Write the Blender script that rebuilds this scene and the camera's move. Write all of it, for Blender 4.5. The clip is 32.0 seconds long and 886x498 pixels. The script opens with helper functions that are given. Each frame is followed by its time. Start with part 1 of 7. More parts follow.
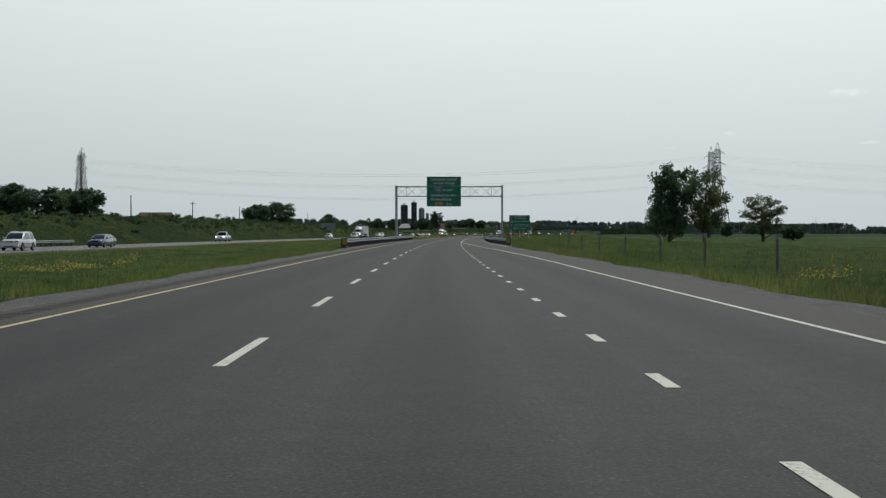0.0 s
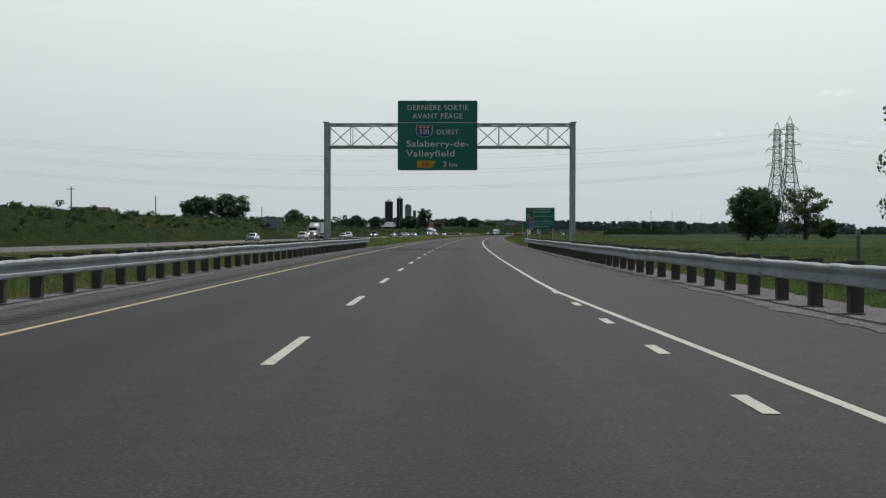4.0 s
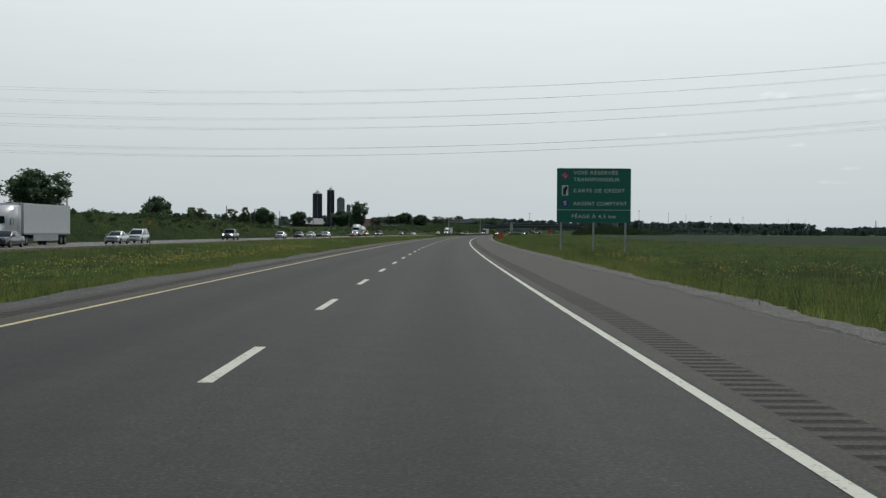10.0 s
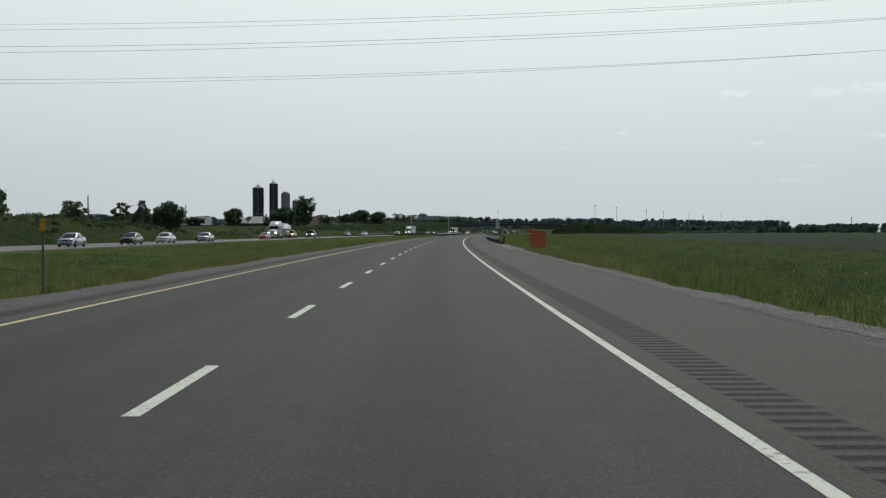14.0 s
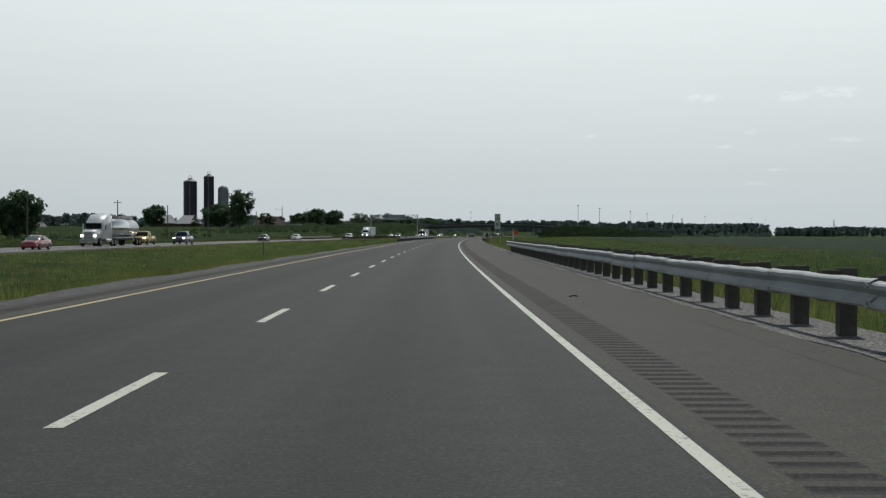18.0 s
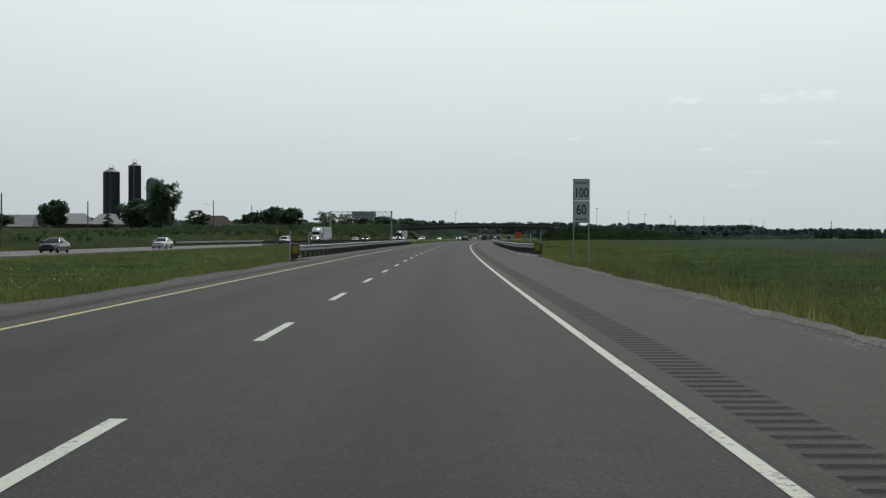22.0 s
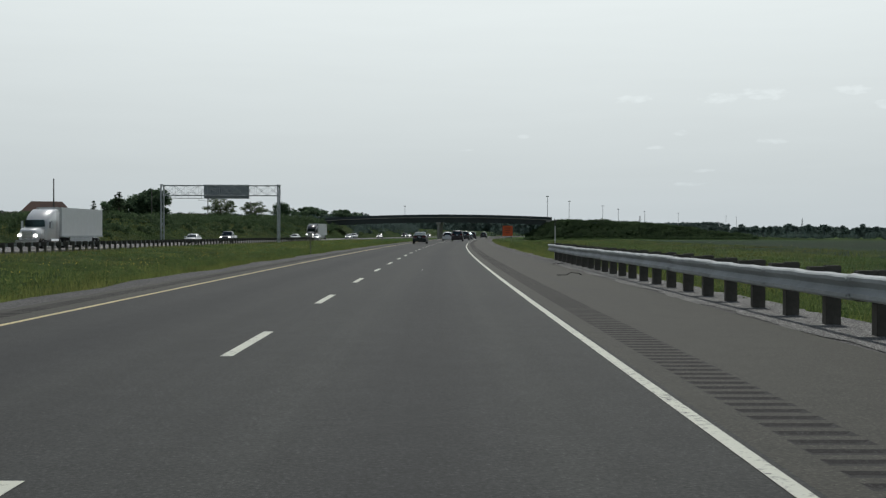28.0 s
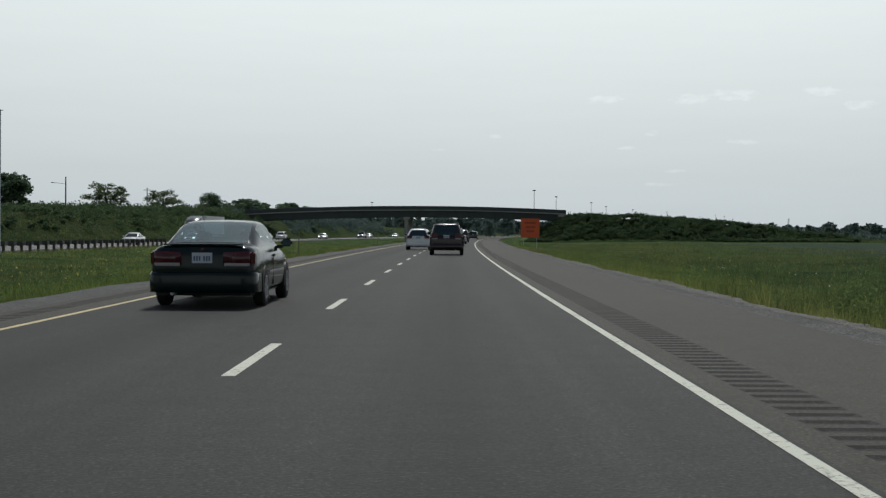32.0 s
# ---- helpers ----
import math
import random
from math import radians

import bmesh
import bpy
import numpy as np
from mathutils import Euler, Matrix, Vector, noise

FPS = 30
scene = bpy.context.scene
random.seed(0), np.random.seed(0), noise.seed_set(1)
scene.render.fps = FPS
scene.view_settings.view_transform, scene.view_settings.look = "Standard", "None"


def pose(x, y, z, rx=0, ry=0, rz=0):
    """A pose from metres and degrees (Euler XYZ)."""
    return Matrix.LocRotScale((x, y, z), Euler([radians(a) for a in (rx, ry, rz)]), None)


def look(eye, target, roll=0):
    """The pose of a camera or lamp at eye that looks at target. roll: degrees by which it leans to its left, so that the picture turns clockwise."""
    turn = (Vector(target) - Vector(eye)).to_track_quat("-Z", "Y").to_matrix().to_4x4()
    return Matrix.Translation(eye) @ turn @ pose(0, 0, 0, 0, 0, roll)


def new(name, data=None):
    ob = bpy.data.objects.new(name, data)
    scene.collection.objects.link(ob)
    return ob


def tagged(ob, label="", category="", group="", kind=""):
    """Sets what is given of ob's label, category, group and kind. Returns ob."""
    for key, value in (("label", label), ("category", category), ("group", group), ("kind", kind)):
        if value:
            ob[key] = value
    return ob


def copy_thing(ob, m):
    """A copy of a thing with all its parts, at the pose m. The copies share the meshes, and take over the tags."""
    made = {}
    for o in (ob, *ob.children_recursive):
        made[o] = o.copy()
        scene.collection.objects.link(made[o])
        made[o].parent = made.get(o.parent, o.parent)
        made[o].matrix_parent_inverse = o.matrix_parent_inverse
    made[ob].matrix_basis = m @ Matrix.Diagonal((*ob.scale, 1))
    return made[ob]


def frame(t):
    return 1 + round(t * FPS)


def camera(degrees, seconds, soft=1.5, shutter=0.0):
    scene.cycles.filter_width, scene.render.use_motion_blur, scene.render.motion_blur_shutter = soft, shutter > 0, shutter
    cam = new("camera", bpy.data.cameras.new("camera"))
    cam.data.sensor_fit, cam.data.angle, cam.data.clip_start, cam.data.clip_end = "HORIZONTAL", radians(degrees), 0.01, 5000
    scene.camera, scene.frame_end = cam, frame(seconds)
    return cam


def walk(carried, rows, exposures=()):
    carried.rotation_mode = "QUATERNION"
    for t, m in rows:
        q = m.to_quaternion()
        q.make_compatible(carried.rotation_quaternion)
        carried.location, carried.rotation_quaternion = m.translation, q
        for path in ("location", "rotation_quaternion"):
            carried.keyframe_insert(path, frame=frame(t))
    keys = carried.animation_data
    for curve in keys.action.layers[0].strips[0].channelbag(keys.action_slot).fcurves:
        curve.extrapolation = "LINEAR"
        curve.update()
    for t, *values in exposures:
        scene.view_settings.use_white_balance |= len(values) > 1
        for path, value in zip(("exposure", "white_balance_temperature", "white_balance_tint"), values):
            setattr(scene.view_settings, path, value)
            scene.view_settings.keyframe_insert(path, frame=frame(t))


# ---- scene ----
cam = camera(39.20, 32.0, soft=1.3)
EYE = 1.179
# seconds, x, y, tilt, lean, heading
ROWS = [
    (0, 1.88, -11.01, -0.729, 0.013, -0.538),
    (0.5, 1.89, 4.80, -0.784, 0.029, -0.570),
    (1, 1.95, 20.57, -0.778, -0.007, -0.671),
    (1.5, 2.03, 36.29, -0.670, -0.012, -0.745),
    (2, 2.15, 52.00, -0.694, -0.074, -0.908),
    (2.5, 2.31, 67.72, -0.778, -0.078, -0.952),
    (4.5, 2.99, 130.59, -0.717, -0.155, -1.209),
    (5, 3.29, 146.15, -0.675, -0.120, -1.740),
    (5.5, 3.74, 161.65, -0.754, -0.147, -2.143),
    (6, 4.25, 177.20, -0.770, -0.229, -2.366),
    (6.5, 4.84, 192.89, -0.688, -0.109, -2.800),
    (7, 5.51, 208.77, -0.795, -0.105, -3.219),
    (7.5, 6.35, 224.88, -0.787, -0.005, -3.248),
    (8, 7.28, 241.08, -0.629, 0.108, -3.230),
    (8.5, 8.03, 257.19, -0.643, -0.065, -3.309),
    (9, 8.85, 273.23, -0.710, -0.191, -3.389),
    (9.5, 9.74, 289.19, -0.665, -0.290, -3.428),
    (10, 10.61, 305.11, -0.782, -0.366, -3.569),
    (10.5, 11.58, 321.03, -0.719, -0.318, -3.669),
    (11, 12.52, 336.97, -0.717, -0.295, -3.789),
    (11.5, 13.60, 352.93, -0.640, -0.199, -3.958),
    (12, 14.64, 368.90, -0.666, -0.086, -4.287),
    (12.5, 15.81, 384.85, -0.727, -0.069, -4.338),
    (13, 16.96, 400.77, -0.783, -0.107, -4.796),
    (13.5, 18.23, 416.64, -0.711, -0.094, -4.703),
    (14, 19.54, 432.45, -0.807, 0.012, -5.267),
    (14.5, 20.87, 448.19, -0.711, -0.079, -5.358),
    (16.5, 26.68, 510.49, -0.892, -0.372, -6.174),
    (17, 28.30, 526.30, -0.651, -0.388, -6.465),
    (17.5, 29.98, 542.22, -0.816, -0.299, -6.633),
    (18, 31.75, 558.20, -0.690, -0.134, -6.699),
    (18.5, 33.47, 574.23, -0.847, -0.060, -6.731),
    (19, 35.29, 590.25, -0.805, 0.109, -6.810),
    (19.5, 37.09, 606.24, -0.833, -0.077, -6.996),
    (20, 38.96, 622.18, -0.720, -0.177, -7.256),
    (20.5, 40.87, 638.11, -0.779, -0.143, -7.279),
    (21, 42.82, 654.02, -0.804, -0.107, -7.305),
    (21.5, 44.78, 669.90, -0.802, -0.035, -7.415),
    (22, 46.74, 685.77, -0.565, -0.049, -7.511),
    (22.5, 48.82, 701.61, -0.710, -0.153, -7.656),
    (23, 50.84, 717.43, -0.751, -0.221, -7.819),
    (23.5, 53.04, 733.18, -0.763, -0.051, -8.083),
    (24, 55.15, 748.92, -0.696, -0.080, -8.290),
    (24.5, 57.39, 764.65, -0.675, -0.045, -8.501),
    (25, 59.69, 780.37, -0.720, -0.080, -8.718),
    (25.5, 62.04, 796.09, -0.780, -0.072, -9.012),
    (26, 64.43, 811.81, -0.701, -0.081, -9.179),
    (26.5, 66.87, 827.54, -0.820, -0.146, -9.311),
    (28.5, 77.13, 890.56, -0.671, -0.254, -9.980),
    (29, 79.81, 906.32, -0.694, -0.302, -10.155),
    (29.5, 82.53, 922.07, -0.713, -0.322, -10.354),
    (30, 85.29, 937.82, -0.737, -0.347, -10.438),
    (30.5, 88.09, 953.56, -0.768, -0.362, -10.596),
    (31, 90.93, 969.26, -0.830, -0.324, -10.738),
    (31.5, 93.81, 984.91, -0.759, -0.324, -10.759),
    (32, 96.74, 1000.52, -0.715, -0.372, -11.112),
]
walk(cam, [(t, pose(x, y, EYE, 90 + tilt, lean, turn)) for t, x, y, tilt, lean, turn in ROWS])

# ---- the road's line: bend per metre every 150 m, measured along the lane divider ----
BEND = [16.541e-5, 21.241e-5, 16.716e-5, 20.383e-5, 18.954e-5, 15.982e-5, 21.049e-5, 21.358e-5, 21.668e-5, 21.977e-5, 22.286e-5, 22.596e-5]
STEP = 5.0
LINE_S = np.arange(-60, 2000, STEP)
_k = np.interp(LINE_S, np.arange(0, 1701, 150.0), BEND)
LINE_H = np.concatenate([[0], np.cumsum((_k[1:] + _k[:-1]) / 2 * STEP)])
LINE_H -= np.interp(0, LINE_S, LINE_H)
LINE_X = np.concatenate([[0], np.cumsum((np.sin(LINE_H[1:]) + np.sin(LINE_H[:-1])) / 2 * STEP)])
LINE_Y = np.concatenate([[0], np.cumsum((np.cos(LINE_H[1:]) + np.cos(LINE_H[:-1])) / 2 * STEP)])
LINE_X -= np.interp(0, LINE_S, LINE_X)
LINE_Y -= np.interp(0, LINE_S, LINE_Y)


def line_pt(s, lat):
    """World x, y of points s metres along the road and lat metres to the right of its lane divider (arrays or numbers)."""
    h = np.interp(s, LINE_S, LINE_H)
    x, y = np.interp(s, LINE_S, LINE_X), np.interp(s, LINE_S, LINE_Y)
    over = np.maximum(s - LINE_S[-1], 0) + np.minimum(s - LINE_S[0], 0)
    return x + np.cos(h) * lat + np.sin(h) * over, y - np.sin(h) * lat + np.cos(h) * over


def place(s, lat, z=0.0, turn=0.0):
    """A pose on the road: its y axis runs along the road, turned to the left by turn degrees."""
    x, y = line_pt(s, lat)
    return pose(float(x), float(y), z, 0, 0, turn - math.degrees(float(np.interp(s, LINE_S, LINE_H))))


# ---- sky and sun ----
world = bpy.data.worlds.new("hazy_sky")
scene.world = world
world.use_nodes = True
wt = world.node_tree
wt.nodes.clear()
SUN_EL, SUN_AZ = radians(54), radians(15)
sky = wt.nodes.new("ShaderNodeTexSky")
sky.sky_type = "NISHITA"
sky.sun_disc = False
sky.sun_elevation, sky.sun_rotation = SUN_EL, SUN_AZ
sky.air_density, sky.dust_density, sky.ozone_density = 1.0, 6.0, 1.0
sky_bg = wt.nodes.new("ShaderNodeBackground")
sky_bg.inputs[1].default_value = 0.06
wt.links.new(sky.outputs[0], sky_bg.inputs[0])
# high thin cloud veils the blue: a pale sheet, a little darker low down, with faint streaks
tc = wt.nodes.new("ShaderNodeTexCoord")
sep = wt.nodes.new("ShaderNodeSeparateXYZ")
wt.links.new(tc.outputs["Generated"], sep.inputs[0])
ramp = wt.nodes.new("ShaderNodeValToRGB")
wt.links.new(sep.outputs[2], ramp.inputs[0])
els = ramp.color_ramp.elements
els[0].position, els[0].color = 0.0, (0.56, 0.62, 0.65, 1)
els[1].position, els[1].color = 1.0, (0.09, 0.13, 0.19, 1)
for pos, col in ((0.05, (0.60, 0.66, 0.68, 1)), (0.18, (0.78, 0.845, 0.85, 1)), (0.32, (0.46, 0.51, 0.55, 1)), (0.55, (0.185, 0.24, 0.31, 1))):
    e = els.new(pos)
    e.color = col
stretch = wt.nodes.new("ShaderNodeMapping")
stretch.inputs["Scale"].default_value = (6, 6, 60)
wt.links.new(tc.outputs["Generated"], stretch.inputs[0])
streak = wt.nodes.new("ShaderNodeTexNoise")
streak.inputs["Scale"].default_value = 1.6
streak.inputs["Detail"].default_value = 5
wt.links.new(stretch.outputs[0], streak.inputs[0])
streak_ramp = wt.nodes.new("ShaderNodeMapRange")
for i, v in enumerate((0.3, 0.75, 0.99, 1.012)):
    streak_ramp.inputs[1 + i].default_value = v
wt.links.new(streak.outputs[0], streak_ramp.inputs[0])


def sky_math(how, a, b=0.0, c=None):
    n = wt.nodes.new("ShaderNodeMath")
    n.operation = how
    for sock, v in zip(n.inputs, (a, b, c)):
        if hasattr(v, "is_linked"):
            wt.links.new(v, sock)
        elif v is not None:
            sock.default_value = v
    return n.outputs[0]


# haze scatters forward: the sky away from the sun is dimmer
toward = sky_math("ADD", sky_math("MULTIPLY", sep.outputs[0], math.sin(SUN_AZ)), sky_math("MULTIPLY", sep.outputs[1], math.cos(SUN_AZ)))
glare = wt.nodes.new("ShaderNodeMapRange")
for i, v in enumerate((0.0, 1.0, 0.56, 1.09)):
    glare.inputs[1 + i].default_value = v
wt.links.new(toward, glare.inputs[0])
# a few small flat clouds low over the fields: bearing, height, half width, half depth (degrees)
bearing = sky_math("ARCTAN2", sep.outputs[0], sep.outputs[1])
height = sky_math("ARCSINE", sep.outputs[2])
cover = None
for az, el, w, d in ((18.4, 6.15, 1.1, 0.26), (22.3, 6.1, 1.1, 0.3), (24.2, 6.25, 1.5, 0.36), (27.9, 6.35, 1.0, 0.26), (29.6, 5.7, 0.9, 0.26), (13.5, 4.45, 0.35, 0.14), (20.6, 4.6, 0.4, 0.16), (24.6, 4.2, 0.9, 0.18), (19.5, 3.95, 0.6, 0.1), (10.9, 3.85, 0.4, 0.1), (21.6, 2.9, 0.6, 0.12), (21.0, 2.3, 0.9, 0.12), (32.5, 6.2, 1.2, 0.25)):
    u = sky_math("DIVIDE", sky_math("SUBTRACT", bearing, radians(az)), radians(w))
    v = sky_math("DIVIDE", sky_math("SUBTRACT", height, radians(el)), radians(d))
    m = sky_math("SUBTRACT", 1.0, sky_math("ADD", sky_math("MULTIPLY", u, u), sky_math("MULTIPLY", v, v)))
    m = sky_math("MAXIMUM", m, 0.0)
    cover = m if cover is None else sky_math("MAXIMUM", cover, m)
puff_map = wt.nodes.new("ShaderNodeMapping")
puff_map.inputs["Scale"].default_value = (110, 110, 300)
wt.links.new(tc.outputs["Generated"], puff_map.inputs[0])
puff = wt.nodes.new("ShaderNodeTexNoise")
puff.inputs["Scale"].default_value = 1.0
puff.inputs["Detail"].default_value = 5
wt.links.new(puff_map.outputs[0], puff.inputs[0])
cloud = sky_math("ADD", sky_math("MULTIPLY", cover, 0.9), sky_math("MULTIPLY", sky_math("SUBTRACT", puff.outputs[0], 0.5), 2.6))
cloud = sky_math("MULTIPLY", sky_math("MAXIMUM", sky_math("SUBTRACT", cloud, 0.28), 0.0), sky_math("MINIMUM", sky_math("MULTIPLY", cover, 3.0), 1.0))
cloud = sky_math("MULTIPLY", sky_math("MINIMUM", cloud, 0.8), 0.125)
veil = wt.nodes.new("ShaderNodeBackground")
wt.links.new(ramp.outputs[0], veil.inputs[0])
wt.links.new(sky_math("MULTIPLY", sky_math("MULTIPLY", streak_ramp.outputs[0], glare.outputs[0]), sky_math("ADD", 1.0, cloud)), veil.inputs[1])
mix = wt.nodes.new("ShaderNodeMixShader")
mix.inputs[0].default_value = 0.88
wt.links.new(sky_bg.outputs[0], mix.inputs[1])
wt.links.new(veil.outputs[0], mix.inputs[2])
wout = wt.nodes.new("ShaderNodeOutputWorld")
wt.links.new(mix.outputs[0], wout.inputs[0])

sun = new("sun", bpy.data.lights.new("sun", "SUN"))
sun.data.energy, sun.data.angle, sun.data.color = 2.1, radians(1.5), (1.0, 0.985, 0.95)
sun.matrix_world = look((0, 0, 0), (-math.sin(SUN_AZ) * math.cos(SUN_EL), -math.cos(SUN_AZ) * math.cos(SUN_EL), -math.sin(SUN_EL)))
scene.view_settings.exposure = 0.0


# ---- materials ----
class Nodes:
    """A short way to wire a material."""

    def __init__(self, name, rough=0.6, metal=0.0):
        self.mat = bpy.data.materials.new(name)
        self.mat.use_nodes = True
        self.t = self.mat.node_tree
        self.b = self.t.nodes["Principled BSDF"]
        self.b.inputs["Roughness"].default_value = rough
        self.b.inputs["Metallic"].default_value = metal

    def add(self, kind, **ins):
        n = self.t.nodes.new(kind)
        for k, v in ins.items():
            n.inputs[k].default_value = v
        return n

    def wire(self, a, b):
        self.t.links.new(a, b)

    def coords(self, kind="Object"):
        return self.add("ShaderNodeTexCoord").outputs[kind]

    def noise(self, vec, scale, detail=4, rough=0.6):
        n = self.add("ShaderNodeTexNoise", Scale=scale, Detail=detail, Roughness=rough)
        self.wire(vec, n.inputs["Vector"])
        return n.outputs[0]

    def ramp(self, fac, stops):
        n = self.t.nodes.new("ShaderNodeValToRGB")
        e = n.color_ramp.elements
        e[0].position, e[0].color = stops[0][0], (*stops[0][1], 1)
        e[1].position, e[1].color = stops[-1][0], (*stops[-1][1], 1)
        for p, c in stops[1:-1]:
            e.new(p).color = (*c, 1)
        self.wire(fac, n.inputs[0])
        return n.outputs[0]

    def mix(self, fac, a, b, how="MIX"):
        n = self.t.nodes.new("ShaderNodeMix")
        n.data_type, n.blend_type = "RGBA", how
        for sock, v in ((n.inputs[0], fac), (n.inputs[6], a), (n.inputs[7], b)):
            if hasattr(v, "is_linked"):
                self.wire(v, sock)
            else:
                sock.default_value = v if isinstance(v, float) else (*v, 1)
        return n.outputs[2]

    def math(self, how, a, b=0.5):
        n = self.t.nodes.new("ShaderNodeMath")
        n.operation = how
        for sock, v in ((n.inputs[0], a), (n.inputs[1], b)):
            if hasattr(v, "is_linked"):
                self.wire(v, sock)
            else:
                sock.default_value = v
        return n.outputs[0]

    def bump(self, h, strength, dist=0.02):
        n = self.add("ShaderNodeBump", Strength=strength, Distance=dist)
        self.wire(h, n.inputs["Height"])
        self.wire(n.outputs[0], self.b.inputs["Normal"])

    def colour(self, c):
        if hasattr(c, "is_linked"):
            self.wire(c, self.b.inputs["Base Color"])
        else:
            self.b.inputs["Base Color"].default_value = (*c, 1)


def mottled(name, base, spread=0.15, scale=3.0, rough=0.6, metal=0.0, bump=0.1, fine=40.0):
    """A surface with stains at one scale and grain at another, and pieces that differ a little."""
    n = Nodes(name, rough, metal)
    v = n.coords()
    big, small = n.noise(v, scale, 5), n.noise(v, fine, 3)
    lo, hi = [c * (1 - spread) for c in base], [min(1, c * (1 + spread)) for c in base]
    col = n.ramp(big, [(0.3, lo), (0.7, hi)])
    grain = n.ramp(small, [(0.3, (0.86, 0.86, 0.86)), (0.7, (1, 1, 1))])
    n.colour(n.mix(1.0, col, grain, "MULTIPLY"))
    r = n.math("MULTIPLY", big, 0.25)
    n.wire(n.math("ADD", r, rough - 0.12), n.b.inputs["Roughness"])
    n.bump(small, bump)
    return n.mat


def asphalt(name, tone, warm, tracks):
    n = Nodes(name, 0.78)
    v = n.coords("Object")
    uv = n.coords("UV")
    fine, mid, big = n.noise(v, 34, 4, 0.85), n.noise(v, 2.2, 5), n.noise(v, 0.09, 4)
    a = tuple(tone * w for w in warm)
    col = n.ramp(fine, [(0.34, tuple(c * 0.55 for c in a)), (0.5, a), (0.59, tuple(c * 1.35 for c in a)), (0.68, tuple(c * 2.9 for c in a))])
    col = n.mix(1.0, col, n.ramp(mid, [(0.3, (0.86, 0.86, 0.86)), (0.7, (1.08, 1.08, 1.08))]), "MULTIPLY")
    col = n.mix(1.0, col, n.ramp(big, [(0.3, (0.9, 0.9, 0.9)), (0.7, (1.08, 1.07, 1.05))]), "MULTIPLY")
    rough_grain = n.noise(v, 8.5, 6, 0.8)
    col = n.mix(1.0, col, n.ramp(rough_grain, [(0.36, (0.87, 0.87, 0.87)), (0.5, (1.0, 1.0, 1.0)), (0.63, (1.15, 1.15, 1.15))]), "MULTIPLY")
    if tracks:
        sp = n.add("ShaderNodeSeparateXYZ")
        n.wire(uv, sp.inputs[0])
        # oil drip along the lane's middle and worn wheel paths beside it, both repeating lane by lane
        lane = n.math("PINGPONG", n.math("SUBTRACT", sp.outputs[0], 1.86), 1.86)
        wear = n.ramp(n.math("DIVIDE", lane, 1.86), [(0.0, (0.74, 0.75, 0.77)), (0.2, (0.86, 0.865, 0.88)), (0.45, (1.12, 1.12, 1.10)), (0.68, (1.0, 1.0, 0.99)), (1.0, (1.06, 1.06, 1.05))])
        # the tone falls off from the shoulder side towards the passing lane
        lane_tone = n.ramp(n.math("ADD", n.math("MULTIPLY", sp.outputs[0], 0.125), 0.5), [(0.0, (0.80, 0.80, 0.81)), (0.46, (0.90, 0.90, 0.905)), (0.53, (1.0, 1.0, 1.0)), (1.0, (1.05, 1.05, 1.04))])
        wear = n.mix(1.0, wear, lane_tone, "MULTIPLY")
        # long streaks
        m = n.add("ShaderNodeMapping", Scale=(5.0, 0.03, 1.0))
        n.wire(uv, m.inputs[0])
        streak = n.ramp(n.noise(m.outputs[0], 1.0, 3), [(0.3, (0.93, 0.93, 0.93)), (0.7, (1.07, 1.07, 1.07))])
        col = n.mix(1.0, n.mix(1.0, col, wear, "MULTIPLY"), streak, "MULTIPLY")
    n.colour(col)
    n.b.inputs["Specular IOR Level"].default_value = 0.23
    n.bump(fine, 0.35, 0.006)
    return n.mat


def gravel_mat(name, base, spread):
    """Loose stones of mixed tone over darker fines."""
    n = Nodes(name, 0.95)
    v = n.coords("Object")
    cell = n.add("ShaderNodeTexVoronoi", Scale=38.0)
    n.wire(v, cell.inputs["Vector"])
    tone = n.ramp(cell.outputs["Color"], [(0.25, tuple(c * (1 - spread) for c in base)), (0.55, base), (0.85, tuple(min(1, c * (1 + 1.3 * spread)) for c in base))])
    edge = n.ramp(cell.outputs["Distance"], [(0.25, (1, 1, 1)), (0.62, (0.62, 0.62, 0.62))])
    col = n.mix(1.0, tone, edge, "MULTIPLY")
    col = n.mix(1.0, col, n.ramp(n.noise(v, 0.9, 5, 0.7), [(0.32, (0.80, 0.80, 0.81)), (0.66, (1.14, 1.13, 1.11))]), "MULTIPLY")
    n.colour(col)
    n.b.inputs["Specular IOR Level"].default_value = 0.15
    n.bump(cell.outputs["Distance"], 0.5, 0.02)
    return n.mat


def paint_line(name, col):
    n = Nodes(name, 0.7)
    v = n.coords("Object")
    worn = n.noise(v, 14, 6, 0.75)
    patch = n.noise(v, 1.1, 3)
    f = n.ramp(n.math("ADD", n.math("MULTIPLY", worn, 0.75), n.math("MULTIPLY", patch, 0.25)), [(0.37, (0, 0, 0)), (0.47, (1, 1, 1))])
    n.colour(n.mix(f, (0.12, 0.12, 0.115), n.mix(n.noise(v, 60, 2), tuple(c * 0.8 for c in col), col)))
    n.bump(worn, 0.2, 0.004)
    return n.mat


